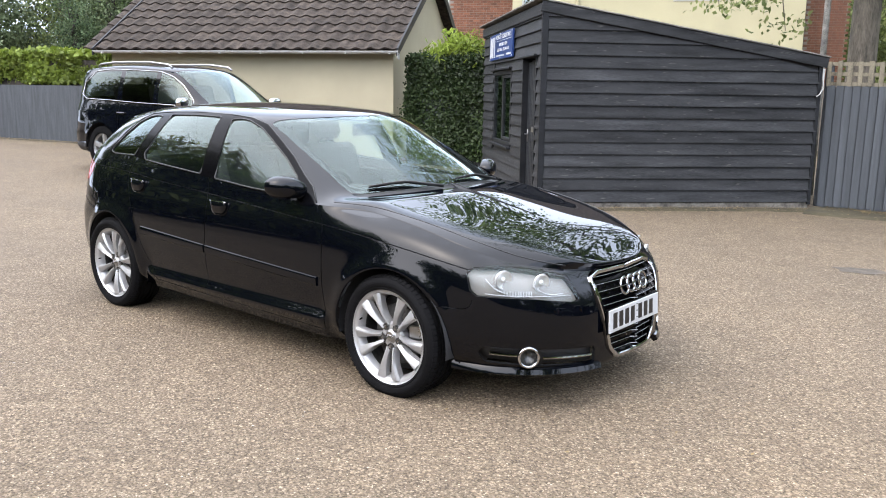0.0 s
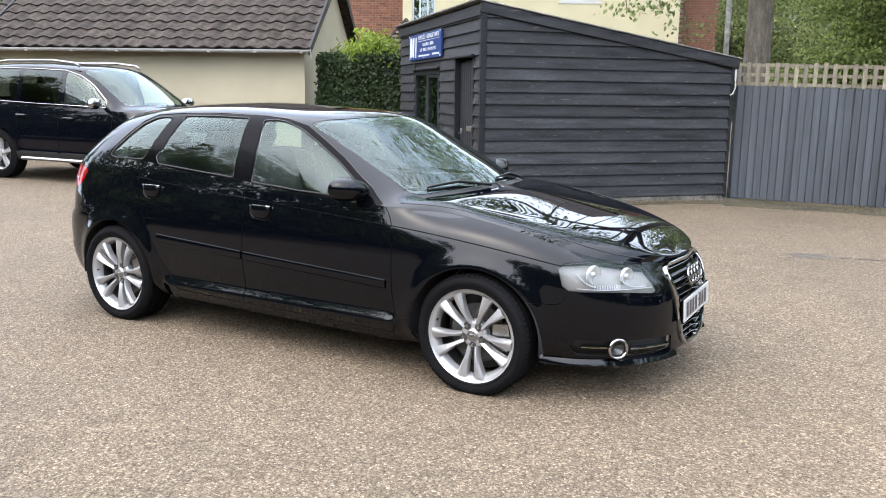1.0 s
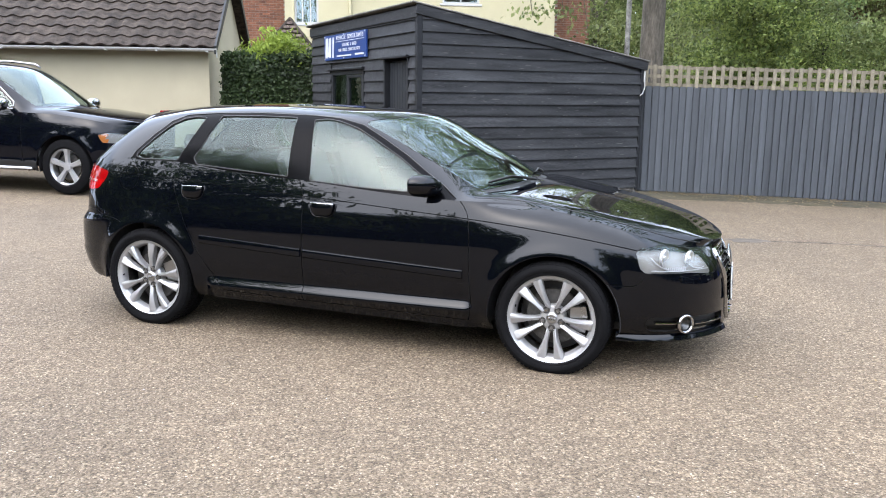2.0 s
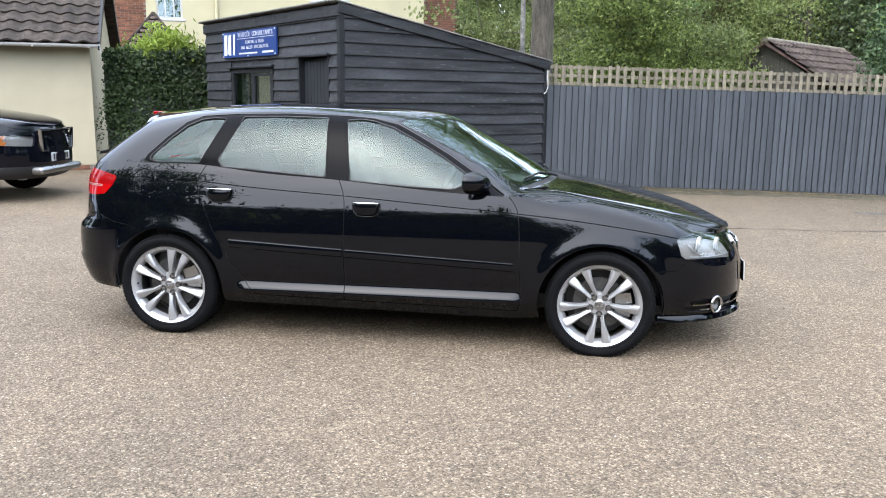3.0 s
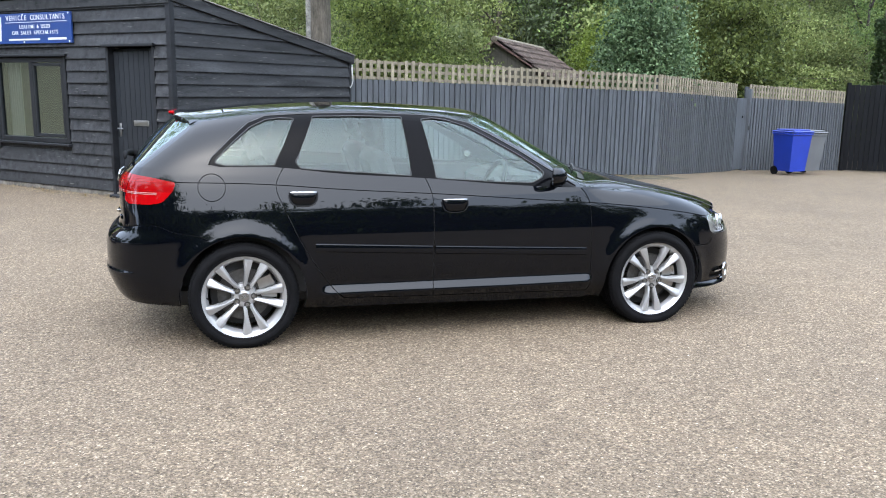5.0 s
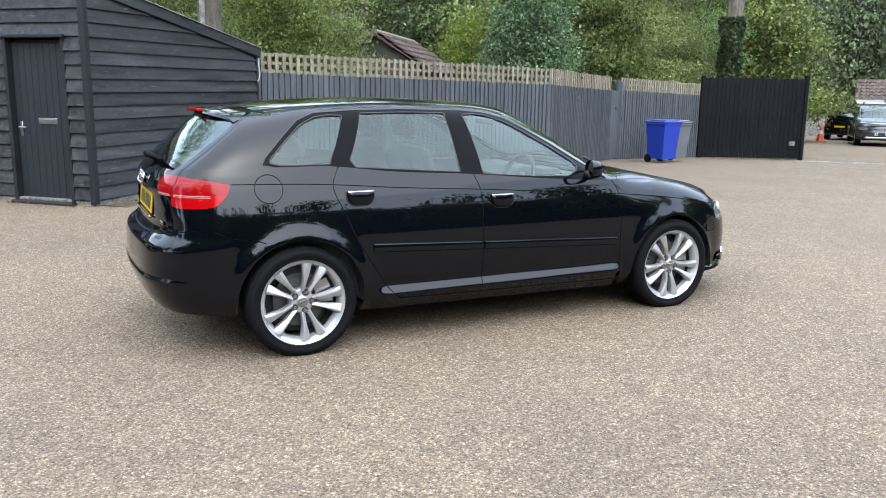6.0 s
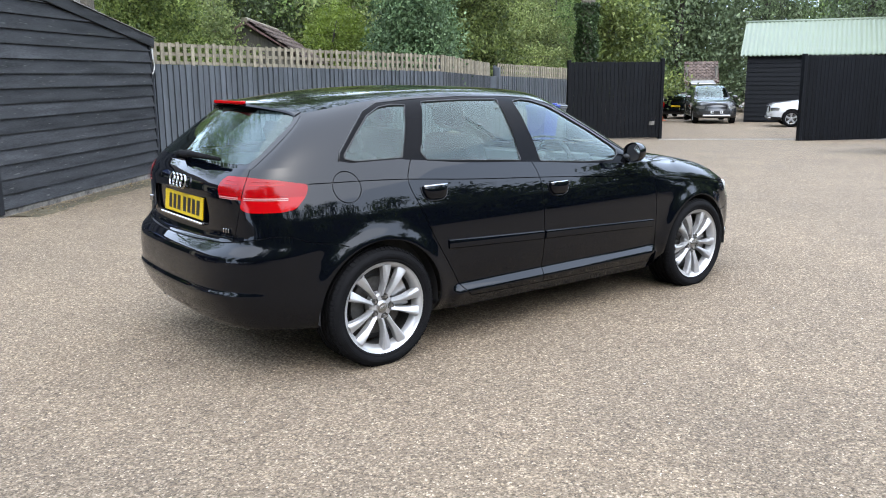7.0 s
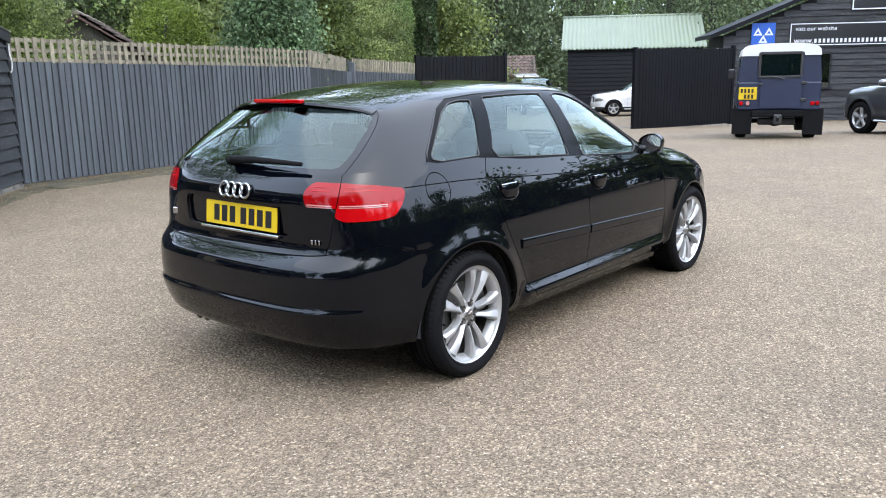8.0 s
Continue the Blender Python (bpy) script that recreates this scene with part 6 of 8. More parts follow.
# lower body
circle = lambda cx, cz, r, n=48, a0=0, a1=2 * math.pi: [(cx + r * math.cos(t), cz + r * math.sin(t)) for t in np.linspace(a0, a1, n, endpoint=False)]
loop_af, loop_ar = wall_at(circle(*ARCH_F)), wall_at(circle(*ARCH_R))
fuel = wall_at(circle(-1.447, .935, .074, 32))
b_gap = curved(wall_at([(-.235, .99), (-.212, .94), (-.192, .88), (-.186, .78), (-.186, .6), (-.186, .42), (-.187, .27)]))
r_gap = curved(wall_at([(-1.045, 1.05), (-1.075, 1.0), (-1.096, .945), (-1.09, .90), (-1.065, .84), (-.97, .632), (-.845, .426), (-.775, .332), (-.725, .287)]))
f_gap = curved(wall_at([(.742, .925), (.785, .88), (.812, .83), (.823, .77), (.83, .6), (.835, .45), (.838, .30), (.825, .252)]))
d_bot = curved(wall_at([(-.725, .287), (-.4, .277), (.1, .268), (.5, .26), (.825, .252)]))
bump_f = curved(wall_at([(1.55, .512), (1.64, .512), (1.71, .514), (1.735, .53), (1.742, .56)]))
bump_r = curved([(4.19, .655), (4.235, .669), (4.38, .694), (4.458, .722), (4.55, .728), (4.66, .712), (4.74, .702)])
tg_low = curved([(4.74, .702), (4.812, .692), (5.0, .682), (5.2, .676), (ALEN, .674)])
tg_side = curved([(4.800, .694), (4.782, .729), (4.757, .80), (4.74, .863), (4.717, .94), (4.692, 1.034), (4.685, 1.06)])
lamp_f = rounded([(.995, .682), (.967, .703), (.84, .709), (.69, .694), (.465, .658), (.415, .553), (.45, .543), (.67, .567), (.94, .576), (.972, .60)], 2, .005)
lamp_r = rounded([(4.36, .962), (4.375, .915), (4.435, .852), (4.51, .84), (4.69, .838), (4.742, .856), (4.725, .896), (4.91, .897), (4.925, .945), (4.91, .98), (4.868, 1.002), (4.69, 1.0), (4.52, .987)], 2)
grille_l = rounded([(-.02, .652), (.255, .652), (.325, .632), (.325, .59), (.23, .29), (.17, .235), (-.02, .232)], 1)
grille_l = grille_l[grille_l[:, 0] > -.001]
grille_l = np.vstack([[(0, .652)], grille_l[np.argsort(-grille_l[:, 1], kind='stable')], [(0, .232)]])
intake = rounded([(.33, .318), (.90, .342), (.93, .31), (.90, .262), (.33, .235)], 2)
plate_rec = np.array([(5.06, .895), (ALEN, .895), (ALEN, .755), (5.06, .755), (5.035, .765), (5.025, .80), (5.022, .86), (5.035, .885)])
z_low = lambda a: np.interp(a, [0, .5, .9, 1.05, 1.4, 1.75, 2.0, 3.4, 3.9, 4.25, 4.5, 4.8, ALEN], [.172, .172, .19, .2, .2, .2, .205, .225, .22, .262, .268, .275, .275])
crease_l = np.stack([np.linspace(.97, 4.36, 200), _CREASE(plan(np.linspace(.97, 4.36, 200))[0])[:, 0]], 1)
fuel_l = np.vstack([fuel, fuel[:1]])
strips = []
for zz0 in (.300, .312, .355, .366):
    strips.append(np.stack([np.linspace(1.75, 3.62, 80), np.full(80, zz0)], 1))
rear_l = [np.stack([np.linspace(4.45, ALEN, 60), np.full(60, z)], 1) for z in (.450, .462)]
rear_l.append(np.stack([np.linspace(4.3, 4.95, 40), np.full(40, .908)], 1))


k1_line = np.stack([np.linspace(0, ALEN, 330), _K1(plan(np.linspace(0, ALEN, 330))[0])[:, 0]], 1)
low_line = np.stack([np.linspace(0, ALEN, 330), z_low(np.linspace(0, ALEN, 330))], 1)
strips += [k1_line, low_line]


def open_lines(lines):
    """Lines without a gap, as loops out and back."""
    return [np.vstack([l, l[::-1][1:-1]]) for l in lines]


P, T, C = cut((0, ALEN, .16, 1.06), [loop_af, loop_ar, lamp_f, lamp_r, grille_l, intake, plate_rec], [b_gap, r_gap, f_gap, d_bot, bump_f, bump_r, tg_low, tg_side, fuel_l, crease_l] + strips + rear_l, .024, .0024)
cx = wall(C[:, 0], C[:, 1])
px = plan(C[:, 0])[0]
zt = _K1(px)[:, 0]
ok = (C[:, 1] < zt + .0026) & (C[:, 1] > z_low(C[:, 0]))
mid = (C[:, 0] > .9) & (C[:, 0] < 4.5)
ok &= ~(mid & (np.hypot(cx[:, 0] - ARCH_F[0], C[:, 1] - ARCH_F[1]) < ARCH_F[2]) & (cx[:, 0] > .5))
ok &= ~(mid & (np.hypot(cx[:, 0] - ARCH_R[0], C[:, 1] - ARCH_R[1]) < ARCH_R[2]) & (cx[:, 0] < -.5))
gap = np.zeros(len(C), bool)
for l in (b_gap, r_gap, f_gap, d_bot, bump_f, bump_r, tg_low, tg_side):
    gap |= near(l, C, .0024)
fgap = near(fuel_l, C, .0024)
gap |= fgap | near(crease_l, C, .0024)
in_lf, in_lr, in_g, in_i, in_f, in_p = (inside(l, C) for l in (lamp_f, lamp_r, np.vstack([[(-.1, .652)], grille_l, [(-.1, .232)]]), intake, fuel, plate_rec))
in_p |= (C[:, 0] > 5.04) & (C[:, 1] > .757) & (C[:, 1] < .893)
rest = ok & ~gap & ~in_lf & ~in_lr & ~in_g & ~in_i & ~in_p
xg = lambda l, z: np.interp(z, l[np.argsort(l[:, 1]), 1], l[np.argsort(l[:, 1]), 0])
a_f, a_b, a_r = xg(f_gap, C[:, 1]), xg(b_gap, C[:, 1]), xg(r_gap, C[:, 1])
zd = np.interp(C[:, 0], d_bot[np.argsort(d_bot[:, 0]), 0], d_bot[np.argsort(d_bot[:, 0]), 1])
fdoor = rest & (C[:, 0] > a_f) & (C[:, 0] < a_b) & (C[:, 1] > zd)
rdoor = rest & (C[:, 0] > a_b) & (C[:, 0] < a_r) & (C[:, 1] > zd)
zbr = np.interp(C[:, 0], np.concatenate([bump_r[:-1, 0], tg_low[:, 0]]), np.concatenate([bump_r[:-1, 1], tg_low[:, 1]]))
rbump = rest & (C[:, 0] > 4.05) & (C[:, 1] < zbr) & (cx[:, 0] < -1.4)
a_tg = xg(tg_side, C[:, 1])
tgate = rest & (C[:, 0] > a_tg) & (C[:, 1] > zbr) & ~rbump
zbf = np.where(C[:, 0] > 1.15, 0, np.where(C[:, 0] > .93, .512, np.where(C[:, 0] > .40, .60, .70)))
fbump = rest & (C[:, 0] < 1.2) & (C[:, 1] < zbf) & (cx[:, 0] > 1.45)
flap = rest & in_f
wing = rest & ~fbump & (C[:, 0] < a_f) & (C[:, 1] > .0) & (C[:, 0] < 2.2) & ~((C[:, 1] < .26) & (C[:, 0] > 1.6))
sill = rest & ~fdoor & ~rdoor & (C[:, 0] > 1.55) & (C[:, 0] < 3.8) & (C[:, 1] < zd + .04) & ~wing
quart = rest & ~(fdoor | rdoor | rbump | tgate | fbump | flap | wing | sill)
LR = ("right", "left")
doors_f = panel("front_door", wall_fn, P, T[fdoor], PAINT, car, LR)
doors_r = panel("rear_door", wall_fn, P, T[rdoor & ~flap], PAINT, car, LR)
panel("front_wing", wall_fn, P, T[wing], PAINT, car, LR)
panel("rear_quarter_panel", wall_fn, P, T[quart], PAINT, car, ("right",))
panel("rear_quarter_panel", wall_fn, P, T[quart | flap | (fgap & ok)], PAINT, car, ("left",))
panel("fuel_flap", wall_fn, P, T[flap], PAINT, car, ("right",))
panel("sill_panel", wall_fn, P, T[sill], PAINT, car, LR)
f_bumper = panel("front_bumper", wall_fn, P, T[fbump], PAINT, car, ("both",))[0]
r_bumper = panel("rear_bumper", wall_fn, P, T[rbump], PAINT, car, ("both",))[0]
tailgate = panel("tailgate", wall_fn, P, T[tgate], PAINT, car, ("both",))[0]
panel("inner_shell", wall_fn, P, T[ok & ~in_lf & ~in_lr & ~in_g & ~in_i & ~in_p], CABIN, car, ("both",), lift=-.014)

# pillar strip with the side windows
win_f = rounded(side_at([(-.219, 1.312), (-.14, 1.318), (-.067, 1.309), (.068, 1.27), (.2, 1.205), (.372, 1.112), (.50, 1.03), (.535, .995), (.515, .967), (.445, .937), (.2, .948), (-.16, .974)]), 2, .012)
win_r = rounded(side_at([(-.868, 1.322), (-.6, 1.328), (-.336, 1.324), (-.308, .988), (-.6, 1.008), (-.951, 1.033), (-.978, 1.07)]), 2, .012)
win_q = rounded(side_at([(-.974, 1.312), (-1.06, 1.312), (-1.139, 1.302), (-1.226, 1.262), (-1.32, 1.18), (-1.418, 1.087), (-1.425, 1.064), (-1.374, 1.054), (-1.103, 1.054)]), 2, .012)
trim = side_at([(-1.456, 1.058), (-1.442, 1.094), (-1.338, 1.2), (-1.236, 1.284), (-1.135, 1.324), (-1.04, 1.332), (-.917, 1.339), (-.6, 1.346), (-.22, 1.336), (-.06, 1.329), (.09, 1.289), (.23, 1.217), (.4, 1.124), (.54, 1.037), (.63, .985), (.735, .915)])
trim = np.vstack([trim, [(a_of(.735, .9), -.02), (a_of(-1.05, 1.04), -.02)], side_at([(-1.09, 1.045), (-1.40, 1.047)])])
frame_gap = curved(side_at([(-1.045, 1.04), (-1.02, 1.10), (-.975, 1.2), (-.93, 1.30)]), .02)
bon_t = .30 * TSC
bon_lines = [np.stack([np.linspace(.02, 1.895, 90), np.full(90, bon_t)], 1), np.stack([np.full(24, 1.897), np.linspace(.004, TSC - .004, 24)], 1)]
P2, T2, C2 = cut((0, A_END, 0, TSC), [win_f, win_r, win_q, trim], bon_lines, .024, .0042)
gl = [inside(w, C2) for w in (win_f, win_r, win_q)]
tr = inside(trim, C2) & ~gl[0] & ~gl[1] & ~gl[2]
bon = (C2[:, 0] < 1.895) & (C2[:, 1] > bon_t)
gp = (C2[:, 0] < 1.90) & (np.abs(C2[:, 1] - bon_t) < .0042) & (C2[:, 0] > .45)
wt = (C2[:, 0] < 1.897) & ~bon & ~gp
body2 = ~(gl[0] | gl[1] | gl[2] | tr | bon | wt | gp)
P2b, T2b, C2b = P2, T2, C2
panel("window_trim", side_fn, P2, T2[tr], GLOSS_BLACK, car, LR, lift=.001, label="black window surround and door pillars")
for loop in (win_f, win_r, win_q, trim):
    seal = side_fn(*np.vstack([loop, loop[:1]]).T) if loop is not trim else side_fn(*loop[:16].T)
    for sg in (-1, 1):
        part("window_seal", tube([(q[0], sg * (q[1] + .002), q[2]) for q in seal], .0042, 6), TRIM_BLACK, car, smooth=True)
panel("wing_top", side_fn, P2, T2[wt], PAINT, car, LR)
for k, (mask, nm, gm) in enumerate(((gl[0], "front_door_glass", CAR_GLASS), (gl[1], "rear_door_glass", REAR_GLASS), (gl[2], "quarter_glass", REAR_GLASS))):
    obs = panel(nm, side_fn, P2, T2[mask], gm, car, LR, lift=-.003)
    for o, d in zip(obs, (doors_f, doors_r, None)[k] or (car, car)):
        o.visible_shadow = False
panel("roof_side", side_fn, P2, T2[body2], PAINT, car, LR)
panel("inner_shell", side_fn, P2, T2[body2 | tr | (wt & (C2[:, 0] > 1.0))], CABIN, car, LR, lift=-.014)

# bonnet, windscreen and roof
screen = rounded([(1.965, .006), (2.70, .012), (2.725, .05), (2.728, .62), (1.958, .62), (1.945, .05)], 1)
P3, T3, C3 = cut((0, A_END, 0, .6), [screen], [np.stack([np.full(40, 1.895), np.linspace(0, .6, 40)], 1), np.stack([np.full(40, 1.945), np.linspace(0, .6, 40)], 1)], .024)
sc = inside(screen, C3)
bo = (C3[:, 0] < 1.893)
cw = (C3[:, 0] >= 1.893) & (C3[:, 0] < 1.948) & ~sc
Tb = np.vstack([T2[bon & ~gp], T3[bo] + len(P2)])
bon_fn_pts = np.vstack([P2, P3 + np.array([0, 10])])


def bonnet_fn(a, q):
    return np.where((q > 5)[:, None], roof_fn(a, q - 10), side_fn(a, q))


bonnet = panel("bonnet", bonnet_fn, bon_fn_pts, Tb, PAINT, car, ("both",))[0]
panel("cowl", roof_fn, P3, T3[cw], TRIM_BLACK, car, ("both",), lift=-.006, label="black plastic scuttle below the windscreen")
wsc = panel("windscreen", roof_fn, P3, T3[sc], CAR_GLASS, car, ("both",), lift=-.002)[0]
wsc.visible_shadow = False
panel("roof", roof_fn, P3, T3[~sc & ~bo & ~cw], PAINT, car, ("both",))
panel("headlining", roof_fn, P3, T3[~sc & ~bo & ~cw & (C3[:, 0] > 2.74)], HEADLINER, car, ("both",), lift=-.03)
panel("inner_shell", roof_fn, P3, T3[bo | cw], CABIN, car, ("both",), lift=-.02)
# black tube added along the bonnet gap, in place of the shade in it
for sg in (-1, 1):
    aa = np.linspace(.48, 1.895, 60)
    part("bonnet_seal", tube([(q[0], sg * q[1], q[2] - .001) for q in side_fn(aa, np.full(60, bon_t))], .0038, 6), TRIM_BLACK, car, smooth=True)
# dark printed band round the windscreen
band = sc & ~inside(rounded([(2.02, .045), (2.66, .045), (2.69, .08), (2.69, .62), (1.99, .62), (1.985, .08)], 1), C3)
panel("screen_band", roof_fn, P3, T3[band], GLOSS_BLACK, car, ("both",), lift=-.006, label="black printed band inside the windscreen edge")

# rear screen and upper tailgate
rs = rounded([(.035, .10), (.03, .62), (.455, .62), (.46, .10), (.42, .055), (.30, .06), (.10, .075)], 1)
rs_gap = curved([(0, .045), (.2, .028), (.4, .022), (.5, .02)], .02)
P4, T4, C4 = cut((0, .5, 0, .6), [rs], [rs_gap], .024)
rg_ = inside(rs, C4)
gap4 = near(rs_gap, C4, .0022)
wg = np.interp(C4[:, 0], rs_gap[:, 0], rs_gap[:, 1])
rsg = panel("rear_screen", back_fn, P4, T4[rg_], REAR_GLASS, tailgate, ("both",), lift=-.002)[0]
rsg.visible_shadow = False
panel("tailgate_frame", back_fn, P4, T4[~rg_ & ~gap4 & (C4[:, 1] > wg)], PAINT, tailgate, ("both",))
panel("rear_pillar", back_fn, P4, T4[~rg_ & ~gap4 & (C4[:, 1] <= wg)], PAINT, car, LR)
panel("inner_shell", back_fn, P4, T4[~rg_], CABIN, car, ("both",), lift=-.014)


# ---- car details ----
def on_wall(a, z, side=-1, out=0.0):
    """Place and outward normal on the lower body; side -1 is the right flank."""
    Q = np.array([[a, z]])
    X, N = wall(Q[:, 0], Q[:, 1])[0], skin_normals(wall_fn, Q)[0]
    if N[1] + abs(N[0]) * 0 < 0 or (abs(N[1]) < .2 and N[0] * X[0] < 0):
        N = -N
    X = X + N * out
    return Vector((X[0], side * X[1], X[2])), Vector((N[0], side * N[1], N[2]))


def strip(pts, prof, side=-1, ends=0):
    """A moulding along wall coordinates (a, z); prof is a list of (out, up)."""
    V, F = [], []
    m = len(prof)
    for i, (a, z) in enumerate(pts):
        e = (i / (len(pts) - 1)) * 2 - 1
        q = 1 - ends * abs(e) ** 5          # rounded off towards both ends
        for o, u in prof:
            p, _ = on_wall(a, z + (u * q if u < 0 else u), side, o * (.55 + .45 * q))
            V.append(tuple(p))
    for i in range(len(pts) - 1):
        for k in range(m):
            F.append((i * m + k, i * m + (k + 1) % m, (i + 1) * m + (k + 1) % m, (i + 1) * m + k))
    F += [tuple(range(m)), tuple((len(pts) - 1) * m + k for k in range(m))]
    return V, F


for s, nm in ((-1, 0), (1, 1)):
    # rubbing strips, door handles
    for dob, x0, x1 in ((doors_f[nm], .795, -.178), (doors_r[nm], -.196, -.885)):
        aa = np.linspace(a_of(x0, .55), a_of(x1, .58), 30)
        zz = np.interp(plan(aa)[0], [-.885, -.185, .8], [.592, .557, .512])
        part("rubbing_strip", strip(list(zip(aa, zz)), [(-.004, -.026), (.004, -.025), (.008, -.020), (.0105, .0150), (.008, .0215), (.002, .0250), (-.004, .0255)], s), PAINT, dob, smooth=30)
    for dob, x0, z0 in ((doors_f[nm], -.055, .812), (doors_r[nm], -.947, .866)):
        a0 = a_of(x0, z0)
        cup = [(a0 + .083 * math.copysign(abs(math.cos(t)) ** .6, math.cos(t)), z0 + .037 - .076 * math.sin(t) ** .8) for t in np.linspace(0, math.pi, 25)]
        h = part("door_handle", strip([(a0 - .072 + i * .144 / 16, z0 + .026) for i in range(17)], [(.002, -.056), (.012, -.055), (.025, -.030), (.029, -.012), (.029, .006), (.024, .011), (.004, .012)], s, .7), PAINT, dob, smooth=35)
        part("handle_trim", strip([(a0 - .074 + i * .148 / 16, z0 + .034) for i in range(17)], [(.018, -.005), (.0275, -.005), (.0285, -.001), (.0275, .003), (.018, .004)], s, .5), CHROME, h, "chrome handle strip", smooth=30)
        part("handle_cup", ([tuple(on_wall(a, z, s, .0025)[0]) for a, z in cup], [tuple(range(len(cup)))]), GLOSS_BLACK, h)
        part("cup_rim", tube([on_wall(a, z, s, .002)[0] for a, z in cup], .0032, 6), PAINT, h, smooth=True)
    # mirrors
    def mirror_ring(x, k, n=30):
        ring = []
        for i in range(n):
            t = 2 * math.pi * i / n
            c_, s_ = math.cos(t), math.sin(t)
            y = .096 * math.copysign(abs(c_) ** .72, c_)
            z = .062 * math.copysign(abs(s_) ** .72, s_)
            z *= 1 - .30 * max(0, -y / .096) - .16 * max(0, y / .096) ** 2
            ring.append((.60 + .78 * (x - .60) - .38 * y * k, s * (.884 + y * k), .984 + z * k + .006 * y / .096 - .012 * (1 - k)))
        return ring
    secs = [(.548, .86), (.536, .93), (.536, .985), (.55, 1.0), (.575, .985), (.60, .94), (.622, .86), (.638, .74), (.649, .56), (.655, .3), (.657, .05)]
    V = [p for x, k in secs for p in mirror_ring(x, k)]
    F = [(i * 30 + j, i * 30 + (j + 1) % 30, (i + 1) * 30 + (j + 1) % 30, (i + 1) * 30 + j) for i in range(len(secs) - 1) for j in range(30)]
    mir = part("door_mirror", (V, F), PAINT, doors_f[nm], "gloss black door mirror housing", smooth=45)
    part("mirror_glass", ([(.562 - .38 * (abs(p[1]) - .884), p[1], p[2]) for p in mirror_ring(.549, .84)], [tuple(range(30))]), MIRROR, mir, "mirror glass")
    part("mirror_base", tube([(.60, s * .775, .938), (.60, s * .81, .944), (.595, s * .85, .952)], [.028, .024, .022], 10), TRIM_BLACK, mir, smooth=True)
    # headlamp: housing, reflectors, light strip, lens
    lens = panel("headlamp", wall_fn, P, T[in_lf], LENS_CLEAR, car, ("right" if s < 0 else "left",), lift=-.001, label="clear headlamp with twin reflectors")[0]
    lens.visible_shadow = False
    hp, hn = on_wall(.70, .625, s)
    panel("lamp_housing", wall_fn, P, T[in_lf], LAMP_GREY, lens, ("right" if s < 0 else "left",), lift=-.036)
    for a0, z0, r0 in ((.81, .660, .043), (.61, .645, .040)):
        p, n = on_wall(a0, z0, s, -.024)
        n = Vector((.93, s * .3, -.1)).normalized()
        rot = n.to_track_quat('X', 'Z').to_matrix().to_4x4()
        part("reflector", lathe([(r0 * 1.02, -.006), (r0, .010), (r0 * .92, .010), (r0 * .8, .004), (r0 * .45, -.001), (.008, -.003)], 24, 'x'), REFLECTOR, lens, smooth=True, m=Matrix.Translation(p) @ rot)
        part("bulb_shield", lathe([(.0, .010), (.012, .007), (.013, -.008)], 14, 'x'), REFLECTOR, lens, smooth=True, m=Matrix.Translation(p) @ rot)
        part("lamp_bezel", lathe([(r0 * 1.0, .010), (r0 * 1.06, .011), (r0 * 1.07, .0), (r0 * 1.0, .0)], 24, 'x', True), LAMP_PALE, lens, smooth=True, m=Matrix.Translation(p) @ rot)
    for pts, w in (([(.46, .575), (.60, .578), (.75, .580), (.90, .588)], .0035), ([(.90, .66), (.86, .62), (.80, .592)], .004), ([(.66, .63), (.60, .592), (.5, .588)], .0035)):
        part("light_bar", tube([on_wall(a, z, s, -.022)[0] for a, z in curved(pts, .02)], w * .8, 6), LAMP_PALE, lens, smooth=True)
    for i in range(11):
        part("indicator_rib", strip([(.665 + i * .0135, .592), (.672 + i * .0135, .592)], [(-.036, -.012), (-.026, -.012), (-.026, .014), (-.036, .014)], s), LAMP_PALE, lens)
    # tail lamp: outer on the wing, inner on the tailgate
    outer = in_lr & (C[:, 0] < a_tg - .002)
    inner = in_lr & (C[:, 0] > a_tg + .002)
    upper = C[:, 1] > .908
    tl = panel("tail_lamp", wall_fn, P, T[outer & ~upper], LENS_RED, car, ("right" if s < 0 else "left",), lift=.002, label="bright red wrap-round tail lamp")[0]
    tli = panel("inner_tail_lamp", wall_fn, P, T[inner & ~upper], LENS_RED, tailgate, ("right" if s < 0 else "left",), lift=.002, label="bright red inner tail lamp")[0]
    panel("upper_lens", wall_fn, P, T[outer & upper], LENS_DARKRED, tl, ("right" if s < 0 else "left",), lift=.002)
    panel("upper_lens", wall_fn, P, T[inner & upper], LENS_DARKRED, tli, ("right" if s < 0 else "left",), lift=.002)
    for host, a0, a1 in ((tl, 4.47, 4.712), (tli, 4.752, 4.905)):
        bar = lambda z0, h, o, mt, nm, b0=a0, b1=a1: part(nm, strip([(b0 + (b1 - b0) * i / 14, z0 - .01 * (4.72 - (b0 + (b1 - b0) * i / 14))) for i in range(15)], [(.0005, -h), (o, -h * .8), (o, h * .8), (.0005, h)], s), mt, host)
        bar(.9015, .0068, .0042, LENS_PINK, "lamp_strip")
        bar(.9015, .0016, .0052, LENS_DARKRED, "strip_rib")
        bar(.918, .0022, .0036, LENS_RED, "lamp_rib")
        bar(.966, .0026, .0036, LENS_RED, "lamp_rib", a0 + .012, a1 - .03)
        bar(.981, .0016, .0036, LENS_RED, "lamp_rib", a0 + .03, a1 - .04)
    # fog lamp in its intake
    panel("intake_back", wall_fn, P, T[in_i], TRIM_BLACK, f_bumper, ("right" if s < 0 else "left",), lift=-.03)
